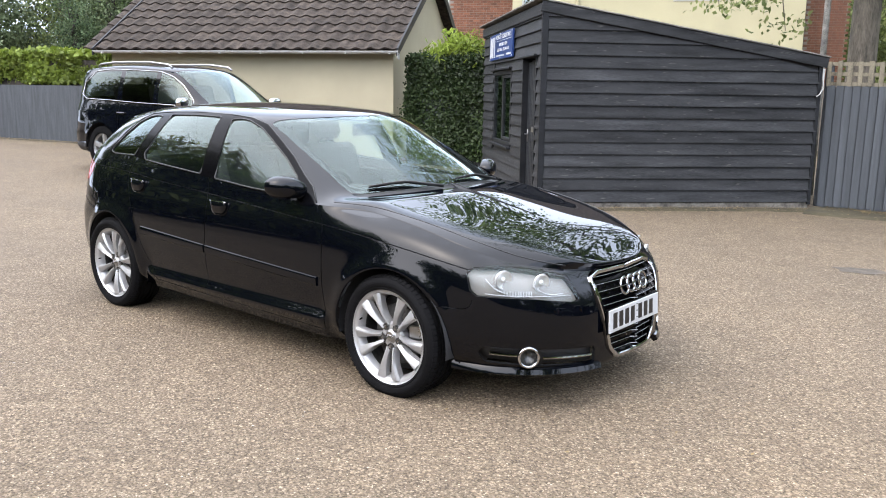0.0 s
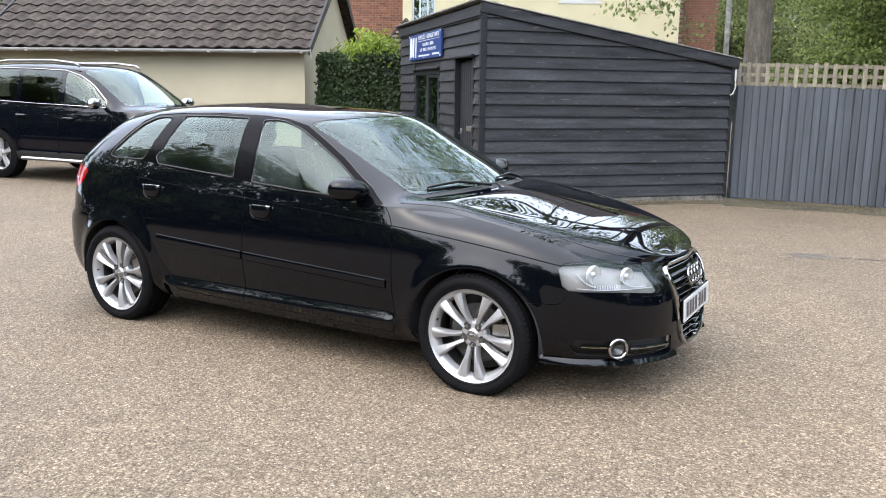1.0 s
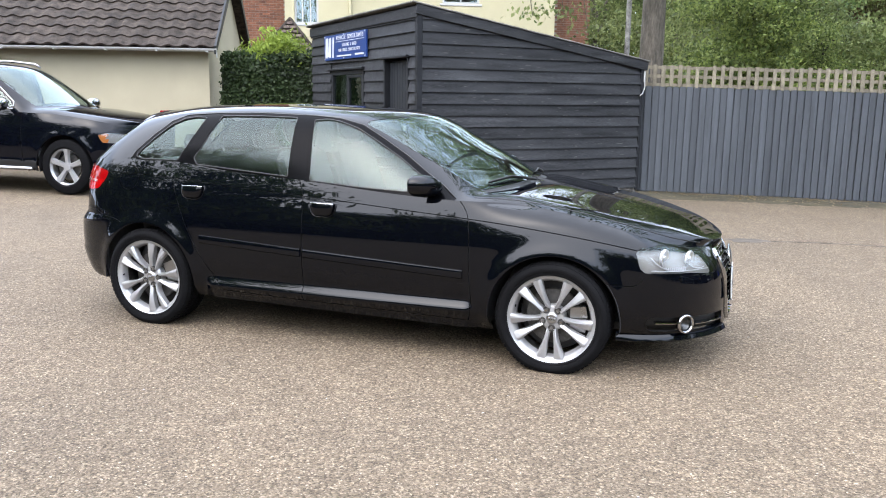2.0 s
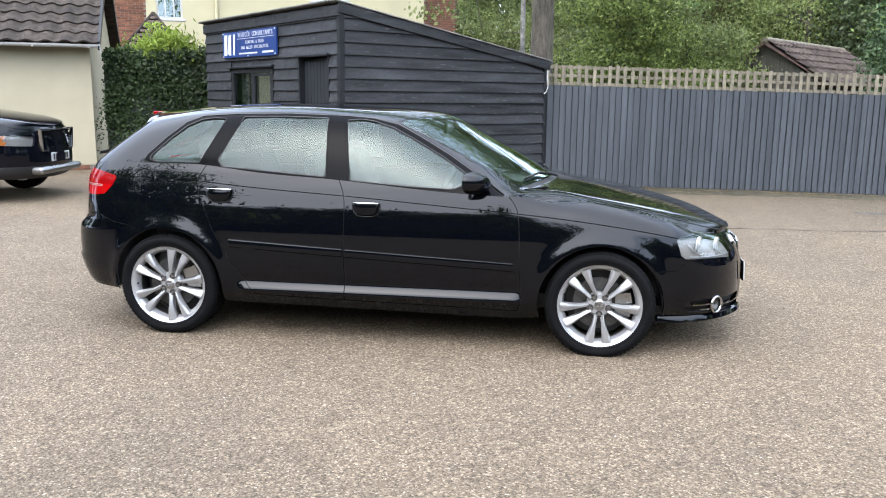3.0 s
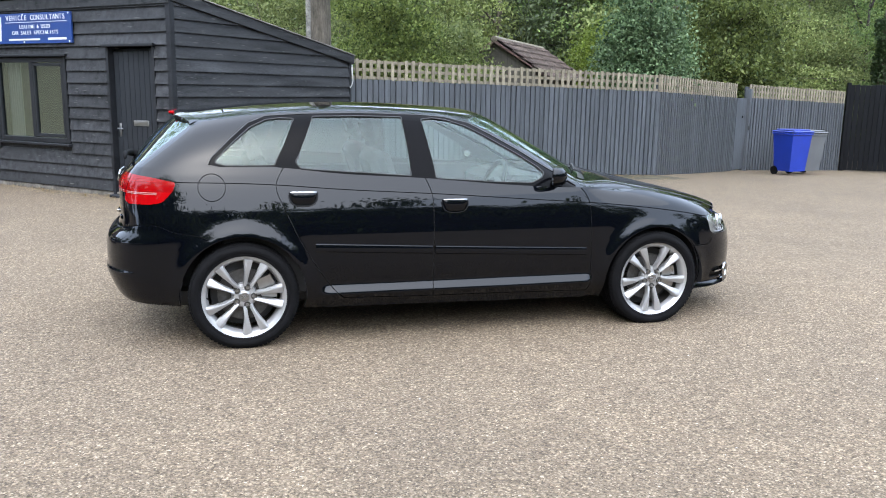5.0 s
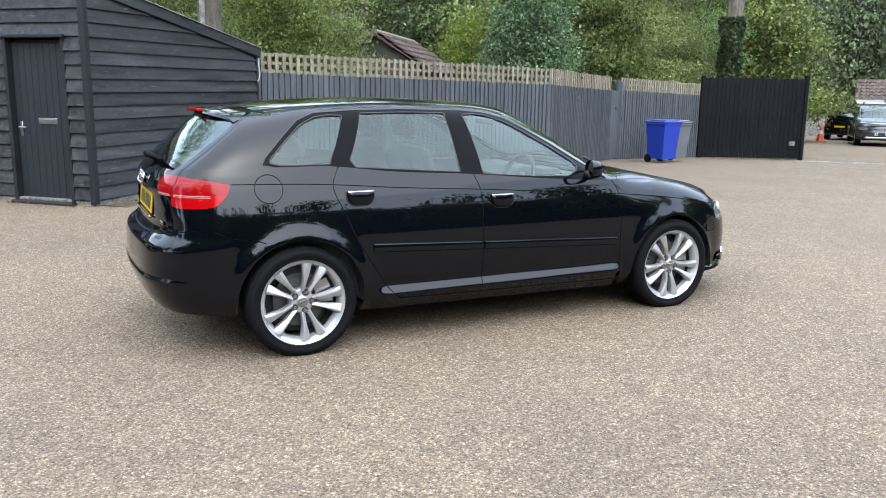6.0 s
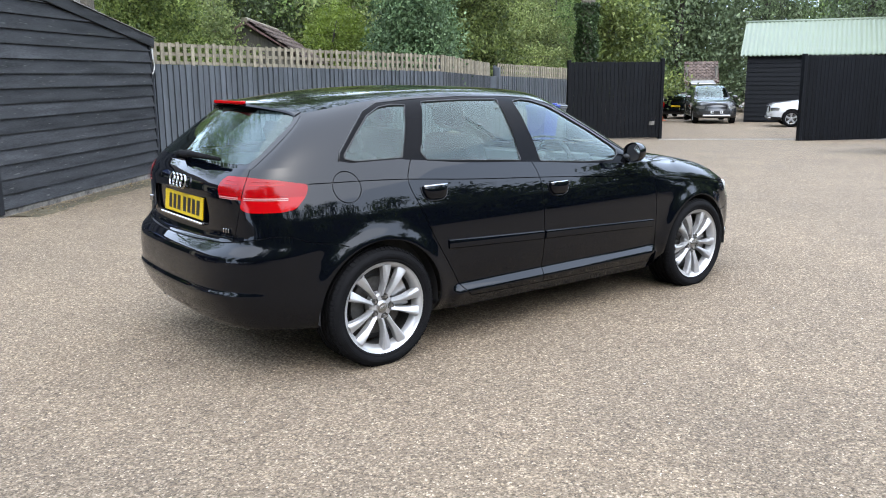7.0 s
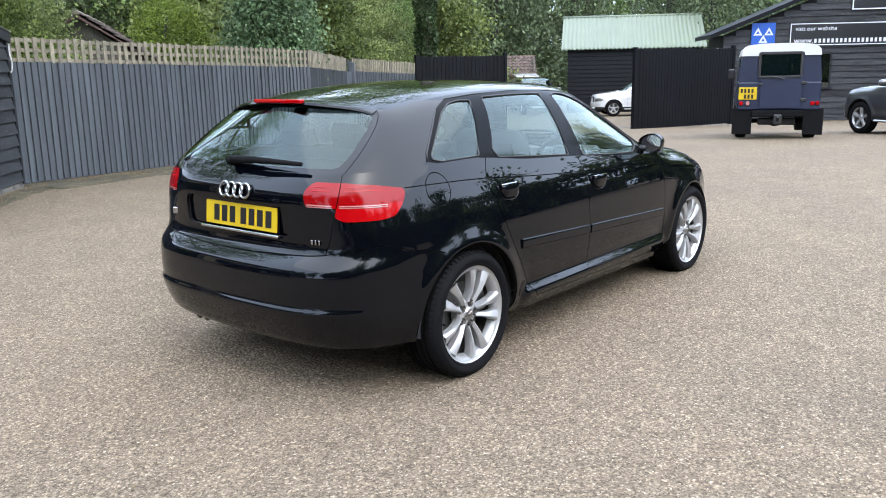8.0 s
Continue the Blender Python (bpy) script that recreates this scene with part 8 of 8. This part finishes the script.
def suv(m, paint, label, rails=True, group="", chrome=True, open_tail=False):
    S = SUV
    o = thing("suv", m, label, "car", group)
    la, lr_ = S.wall_at(circle(*SUV_AF)), S.wall_at(circle(*SUV_AR))
    hl = rounded([(.50, .80), (.93, .83), (1.06, .80), (1.0, .70), (.55, .68)], 1)
    tl = rounded([(5.22, 1.09), (5.36, 1.09), (5.40, .78), (5.22, .80)], 1)
    gr = np.array([(0, .86), (.40, .86), (.40, .66), (0, .62)])
    lowl = lambda a: np.interp(a, [0, .9, 1.2, 5.0, 5.4, S.length], [.27, .28, .30, .30, .34, .36])
    aa = np.linspace(0, S.length, 160)
    k1l = np.stack([aa, S.k1(S.plan(aa)[0])[:, 0]], 1)
    ll = np.stack([aa, lowl(aa)], 1)
    gaps_ = [np.array([(S.a_of(x, z), z) for z in np.linspace(1.09, .36, 14)]) for x in (.80, -.20, -1.0)]
    Q, F, D = cut((0, S.length, .25, 1.18), [la, lr_, hl, tl], [k1l, ll] + gaps_, .06, .004)
    X = S.wall(D[:, 0], D[:, 1])
    ok_ = (D[:, 1] < S.k1(S.plan(D[:, 0])[0])[:, 0]) & (D[:, 1] > lowl(D[:, 0]))
    for wx, wz, R in (SUV_AF, SUV_AR):
        ok_ &= ~((np.hypot(X[:, 0] - wx, D[:, 1] - wz) < R) & (D[:, 0] > .9) & (D[:, 0] < 5.3))
    ih, it = inside(hl, D), inside(tl, D)
    dark = ok_ & (D[:, 1] < .42)
    gp_ = np.zeros(len(D), bool)
    for l in gaps_:
        gp_ |= near(l, D, .004)
    body = panel("body", S.wall, Q, F[ok_ & ~ih & ~it & ~dark & ~gp_], paint, o, ("both",))[0]
    panel("lower_cladding", S.wall, Q, F[dark & ~ih], TRIM_BLACK, o, ("both",), label="dark plastic lower cladding")
    panel("inner_shell", S.wall, Q, F[ok_ & ~ih & ~it], CABIN, o, ("both",), lift=-.02)
    for sd in LR:
        h = panel("headlamp", S.wall, Q, F[ih], LENS_CLEAR, o, (sd,))[0]
        panel("lamp_housing", S.wall, Q, F[ih], LAMP_GREY, h, (sd,), lift=-.03)
        if chrome:
            panel("indicator", S.wall, Q, F[ih & (D[:, 0] > .93)], LENS_AMBER, h, (sd,), lift=-.012, label="amber side indicator")
        panel("tail_lamp", S.wall, Q, F[it], LENS_RED, o, (sd,))
    wf = rounded(S.side_at([(-.15, 1.575), (.1, 1.51), (.35, 1.38), (.62, 1.18), (.63, 1.12), (-.12, 1.125)], 1.8), 1)
    wr_ = rounded(S.side_at([(-1.0, 1.60), (-.25, 1.585), (-.22, 1.13), (-.98, 1.145)], 1.8), 1)
    wq = rounded(S.side_at([(-1.1, 1.60), (-1.75, 1.57), (-1.98, 1.38), (-2.02, 1.24), (-1.9, 1.165), (-1.08, 1.155)], 1.8), 1)
    Q, F, D = cut((0, S.end, 0, TSC), [wf, wr_, wq], [], .05)
    g3 = [inside(w, D) for w in (wf, wr_, wq)]
    gl_ = g3[0] | g3[1] | g3[2]
    for k, w in enumerate(g3):
        for p in panel("side_window", S.side_fn, Q, F[w], CAR_GLASS if k == 0 else PRIVACY_GLASS, o, LR):
            p.visible_shadow = False
    panel("upper_side", S.side_fn, Q, F[~gl_], paint, o, LR)
    if chrome:
        for sg in (-1, 1):
            band_ = S.side_at([(.66, 1.10), (.1, 1.115), (-.6, 1.125), (-1.2, 1.14), (-1.9, 1.15), (-2.05, 1.22), (-2.0, 1.4), (-1.78, 1.595), (-1.4, 1.625), (-.8, 1.62), (-.2, 1.605), (.1, 1.535), (.36, 1.40), (.64, 1.19)], 1.8)
            for w in (np.vstack([band_, band_[:1]]),):
                X = S.side_fn(w[:, 0], w[:, 1])
                part("window_trim", tube([(p[0], sg * (p[1] + .006), p[2]) for p in X], .008, 5), CHROME, o, smooth=True)
    scn = rounded([(2.14, .03), (2.98, .035), (3.0, .62), (2.12, .62)], 1)
    Q, F, D = cut((0, S.end, 0, .6), [scn], [], .06)
    sw = inside(scn, D)
    panel("windscreen", S.roof_fn, Q, F[sw], CAR_GLASS, o, ("both",))[0].visible_shadow = False
    panel("roof_and_bonnet", S.roof_fn, Q, F[~sw], paint, o, ("both",))
    rsn = rounded([(.06, .07), (.06, .62), (.42, .62), (.42, .07)], 1)
    Q, F, D = cut((0, .5, 0, .6), [rsn], [], .06)
    rw_ = inside(rsn, D)
    panel("rear_screen", S.back_fn, Q, F[rw_], REAR_GLASS, o, ("both",))[0].visible_shadow = False
    panel("tailgate_top", S.back_fn, Q, F[~rw_], paint, o, ("both",))
    for x, y in ((1.43, -.80), (-1.43, -.80)):
        suv_wheel(o, pose(x, y, .366))
        suv_wheel(o, pose(x, -y, .366, 0, 0, 180))
    for sg in (-1, 1):
        if rails:
            rl = part("roof_rail", tube([(.0, sg * .64, 1.665), (-.08, sg * .645, 1.71), (-.5, sg * .64, 1.745), (-1.4, sg * .62, 1.735), (-1.75, sg * .61, 1.705), (-1.82, sg * .605, 1.66)], .018, 8), STEEL, o, "silver roof rail", smooth=True)
        mi = part("door_mirror", lathe([(.001, -.13), (.06, -.12), (.085, -.05), (.085, .04), (.06, .1), (.001, .12)], 16, 'x'), CHROME if chrome else paint, o, smooth=True, m=Matrix.Translation((.62, sg * 1.04, 1.16)) @ pose(0, 0, 0, 0, 0, sg * 80) @ Matrix.Diagonal((1, .7, .9, 1)))
        part("side_step", box(-.95, .95, sg * .93 - .03, sg * .93 + .03, .30, .35, .02), STEEL, o, "silver side step")
        for x0, z0 in ((.0, .93), (-.92, .95)):
            a0 = S.a_of(x0, z0)
            X = S.wall(np.array([a0]), np.array([z0]))[0]
            part("door_handle", box(x0 - .1, x0 + .1, sg * X[1] - .03, sg * X[1] + .03, z0 - .018, z0 + .018, .014), paint, o)
        for wx, wz, R in (SUV_AF, SUV_AR):
            part("arch_liner", grid(lambda t, y: (wx + (R + .01) * math.cos(t), sg * y, wz + (R + .01) * math.sin(t)), np.linspace(-.2, math.pi + .2, 24), [.5, .88]), CABIN, o, smooth=True)
    gp = part("grille", joined(*[box(2.255 + .0, 2.285, -.40, .40, .64 + k * .04, .662 + k * .04, .004) for k in range(6)]), GLOSS_BLACK, o)
    part("grille_frame", frame_loop([Vector((2.30, y, z)) for y, z in resample([(-.42, .62), (.42, .62), (.46, .88), (-.46, .88)], .08, True)], [(-.03, -.012), (.012, -.01), (.012, .012), (-.03, .014)]), CHROME if chrome else TRIM_BLACK, gp)
    pl = part("number_plate", box(2.325, 2.335, -.26, .26, .48, .59, .003), PLATE_WHITE, o)
    for k in range(7):
        part("character_bar", box(2.335, 2.337, -.215 + k * .064, -.175 + k * .064, .497, .573), SIGN_BLACK, pl)
    pl = part("number_plate", box(-2.415, -2.40, -.26, .26, .78, .89, .003), PLATE_YELLOW, o)
    part("front_skid", box(2.2, 2.36, -.6, .6, .33, .42, .03), STEEL, o, "silver lower bumper insert")
    part("cabin_floor", box(-2.2, 1.2, -.8, .8, .35, .45), CABIN, o)
    for x0, y0 in ((-.1, -.4), (-.1, .4), (-1.0, 0)):
        w = .28 if y0 else .65
        st = part("seat", box(x0 - .26, x0 + .26, y0 - w, y0 + w, .6, .75, .05), SEAT, o)
        part("backrest", moved(box(-.08, .08, -w, w, 0, .72, .06), pose(x0 - .26, y0, .7, 0, -14)), SEAT, st)
    part("dashboard", prism([(.55, .7), (.5, 1.02), (.65, 1.07), (1.0, 1.04), (1.0, .6)], -.75, .75), CABIN, o)
    if open_tail:
        part("open_tailgate", joined(moved(box(-.9, 0, -.6, .6, -.03, .03, .02), pose(-2.15, 0, 1.72, 0, 8))), PAINT_WHITE, o, "raised pale tailgate")
    return o


suv(pose(-8.15, 4.57, ground_z(-8.15, 4.57) + .005, 0, .9, 9.0) @ Matrix.Diagonal((1.02, 1.02, 1.05, 1)), PAINT_BLUE, "dark blue-black estate suv with silver roof rails and five-spoke wheels, parked", group="parked cars")
_d = pose(29.3, 18.1, ground_z(29.3, 18.1), 0, 0, 223)
suv(_d @ pose(-1.43, 0, 0), PAINT_GREY, "grey suv facing the gateway with its tailgate raised", rails=False, chrome=False, open_tail=True, group="parked cars")
_w = pose(28.07, 13.62, ground_z(28, 13.6), 0, 0, 128)
suv(_w @ pose(-1.3, -.75, 0) @ Matrix.Diagonal((.93, .93, .93, 1)), PAINT_WHITE, "white car half hidden behind the open gate", rails=False, chrome=False, group="parked cars")
_s = pose(16.46, 1.3, ground_z(16.5, 1.3), 0, 0, 52)
suv(_s @ pose(-1.43, -.80, 0), PAINT_SILVERGREY, "mid grey suv parked before the workshop", rails=False, chrome=False, group="parked cars")
suv(pose(40, 33.5, -1.35, 0, 0, 60) @ Matrix.Diagonal((.85, .85, .85, 1)), PAINT_BLUE2, "small bright blue car far back in the yard", rails=False, chrome=False, group="parked cars")
suv(pose(34.6, 23.6, ground_z(34.6, 23.6), 0, 0, 25) @ Matrix.Diagonal((.88, .9, .84, 1)), PAINT, "small black car parked far back in the yard", rails=False, chrome=False, group="parked cars")

# ---- navy utility truck with a white roof, seen from behind ----
LRV = pose(14.15, 2.55, ground_z(14.1, 2.5), 0, 0, 20.8) @ Matrix.Diagonal((.93, .93, 1.005, 1))
lrv = thing("utility_truck", LRV, "navy blue boxy off-road truck with a white roof, seen from behind", "car", "parked cars")
part("tub", joined(box(-.78, 1.75, -.86, .86, .62, 1.20, .03)), PAINT_NAVY, lrv)
part("upper_body", prism([(-.86, 1.20), (.86, 1.20), (.80, 1.72), (-.80, 1.72)], -.76, .9, 'x'), PAINT_NAVY, lrv)
part("cab", prism([(-.86, 1.2), (.86, 1.2), (.80, 1.72), (-.80, 1.72)], .92, 1.7, 'x'), PAINT_NAVY, lrv)
part("bonnet", box(1.75, 2.95, -.62, .62, .75, 1.18, .05), PAINT_NAVY, lrv)
part("roof", prism([(-.82, 1.72), (.82, 1.72), (.80, 1.84), (.70, 1.93), (.4, 1.965), (-.4, 1.965), (-.70, 1.93), (-.80, 1.84)], -.79, 1.75, 'x'), TOP_WHITE, lrv, "white roof", smooth=30)
bd = part("rear_door", box(-.80, -.775, -.48, .40, .66, 1.78, .02), PAINT_NAVY, lrv)
part("rear_window_frame", joined(box(-.82, -.795, -.44, .44, 1.27, 1.32, .01), box(-.82, -.795, -.44, .44, 1.74, 1.80, .01), box(-.82, -.795, -.46, -.40, 1.30, 1.78, .01), box(-.82, -.795, .40, .46, 1.30, 1.78, .01)), TRIM_BLACK, bd)
part("rear_window", box(-.812, -.806, -.40, .40, 1.32, 1.74), REAR_GLASS, bd)
part("dark_cab", box(-.77, -.76, -.40, .40, 1.32, 1.74), DARK_ROOM, bd)
part("seat_back", box(-.80, -.785, -.34, -.2, 1.36, 1.58, .03), SEAT, bd)
part("door_handle", box(-.84, -.80, .34, .42, 1.12, 1.17, .01), TRIM_BLACK, bd)
for z in (.80, 1.14):
    part("hinge", box(-.83, -.80, -.56, -.44, z, z + .06, .01), TRIM_BLACK, bd)
part("rear_wiper", tube([(-.83, -.1, 1.24), (-.84, -.02, 1.28), (-.83, .2, 1.31)], .012, 6), TRIM_BLACK, bd)
part("rear_crossmember", box(-.80, -.70, -.55, .55, .48, .62, .02), RUBBER, lrv)
part("rear_axle", joined(tube([(0, -.7, .36), (0, .7, .36)], .05, 8), moved(lathe([(0, -.14), (.12, -.1), (.14, 0), (.12, .1), (0, .14)], 14, "y"), Matrix.Translation((0, 0, .38)))), RUBBER, lrv)
part("tow_hitch", joined(box(-.95, -.84, -.09, .09, .34, .54, .02), tube([(-.96, 0, .42), (-1.02, 0, .5)], .03, 8)), TRIM_BLACK, lrv)
part("spare_carrier", box(-.5, -.3, -.4, .4, .3, .45, .03), TRIM_BLACK, lrv)
pl = part("number_plate", box(-.80, -.79, .46, .84, .84, 1.09, .004), PLATE_YELLOW, lrv, "square yellow rear number plate")
for r in range(2):
    for k in range(4 if r == 0 else 3):
        part("character_bar", box(-.803, -.80, .53 + k * .075, .575 + k * .075, .86 + .115 * (1 - r) , .945 + .115 * (1 - r)), SIGN_BLACK, pl)
for y, mt in ((.78, LENS_RED), (-.70, LENS_RED), (-.80, LENS_DARKRED)):
    part("tail_lamp", lathe([(0, -.035), (.035, -.032), (.046, .0)], 16, 'x'), mt, lrv, m=Matrix.Translation((-.79, y, .76)))
part("reverse_lamp", lathe([(0, -.035), (.035, -.032), (.046, .0)], 16, 'x'), LENS_PINK, lrv, m=Matrix.Translation((-.79, .64, .76)))
for y in (.74, -.74):
    part("mud_flap", box(-.74, -.715, y - .21, y + .21, .12, .66, .01), RUBBER, lrv)
    part("sill", box(-.5, 1.6, y - .08, y + .08, .55, .63, .02), TRIM_BLACK, lrv)
    part("door_mirror", box(1.72, 1.80, (1 if y > 0 else -1) * .90, (1 if y > 0 else -1) * .90 + .16 * (1 if y > 0 else -1), 1.20, 1.45, .03) if y > 0 else box(1.72, 1.80, -1.06, -.90, 1.20, 1.45, .03), TRIM_BLACK, lrv)
for x in (0, 2.3):
    for y in (-.74, .74):
        w = new("wheel")
        w.parent, w.matrix_basis = lrv, pose(x, y, .375, 0, 0, 0 if y < 0 else 180)
        part("tyre", lathe([(.2, -.11), (.3, -.125), (.36, -.115), (.375, -.08), (.375, .08), (.36, .115), (.3, .125), (.2, .11)], 40), RUBBER, w, smooth=35)
        part("rim", lathe([(0, -.06), (.12, -.07), (.2, -.09)], 24), STEEL, w, smooth=35)
part("side_window", box(-.3, .7, .815, .825, 1.28, 1.66), REAR_GLASS, lrv)

# ---- wheeled bins, cone, drain ----
def wheelie(m, mat, label, h=1.07, w=.29, d=.30):
    b = thing("wheelie_bin", m, label, "bin", "wheelie bins")
    part("body", joined(([(-w * .8, -d * .75, .1), (w * .8, -d * .75, .1), (w * .8, d * .85, .1), (-w * .8, d * .85, .1), (-w, -d, h - .1), (w, -d, h - .1), (w, d, h - .1), (-w, d, h - .1)], [(0, 3, 2, 1), (0, 1, 5, 4), (1, 2, 6, 5), (2, 3, 7, 6), (3, 0, 4, 7), (4, 5, 6, 7)]), box(-w - .02, w + .02, -d - .02, d + .02, h - .14, h - .09, .01)), mat, b)
    lid = part("lid", joined(box(-w - .025, w + .025, -d - .04, d + .03, h - .085, h - .045, .015), box(-w + .03, w - .03, -d + .02, d - .04, h - .045, h - .01, .02)), mat, b)
    part("handle", tube([(-w * .7, d + .05, h - .08), (w * .7, d + .05, h - .08)], .016, 8), mat, lid)
    for s in (-1, 1):
        part("wheel", lathe([(0, -.02), (.1, -.022), (.1, .022), (0, .02)], 20, 'x'), RUBBER, b, m=Matrix.Translation((s * w * .8, d * .8, .1)))
    part("axle", tube([(-w * .8, d * .8, .1), (w * .8, d * .8, .1)], .012, 6), STEEL, b)
    return b


wheelie(pose(11.38, 10.87, ground_z(11.38, 10.87), 0, 0, 8), BIN_BLUE, "blue plastic wheelie bin with a shut lid")
wheelie(pose(12.22, 11.42, ground_z(12.22, 11.42), 0, 0, 10), BIN_GREY, "grey plastic wheelie bin behind the blue one")
cone = thing("traffic_cone", pose(30.4, 21.9, ground_z(30.4, 21.9)), "orange and white traffic cone in the yard", "cone")
ORANGE = plain("orange_plastic", (0.432, 0.0648, 0.0108), 0.5)
part("cone_body", lathe([(.17, .03), (.1, .35)], 20, 'z'), ORANGE, cone, smooth=True)
part("cone_band", lathe([(.1, .35), (.07, .52)], 20, 'z'), SIGN_WHITE, cone, smooth=True)
part("cone_tip", lathe([(.07, .52), (.03, .72), (0, .73)], 20, 'z'), ORANGE, cone, smooth=True)
part("cone_base", box(-.22, .22, -.22, .22, 0, .03, .01), ORANGE, cone)
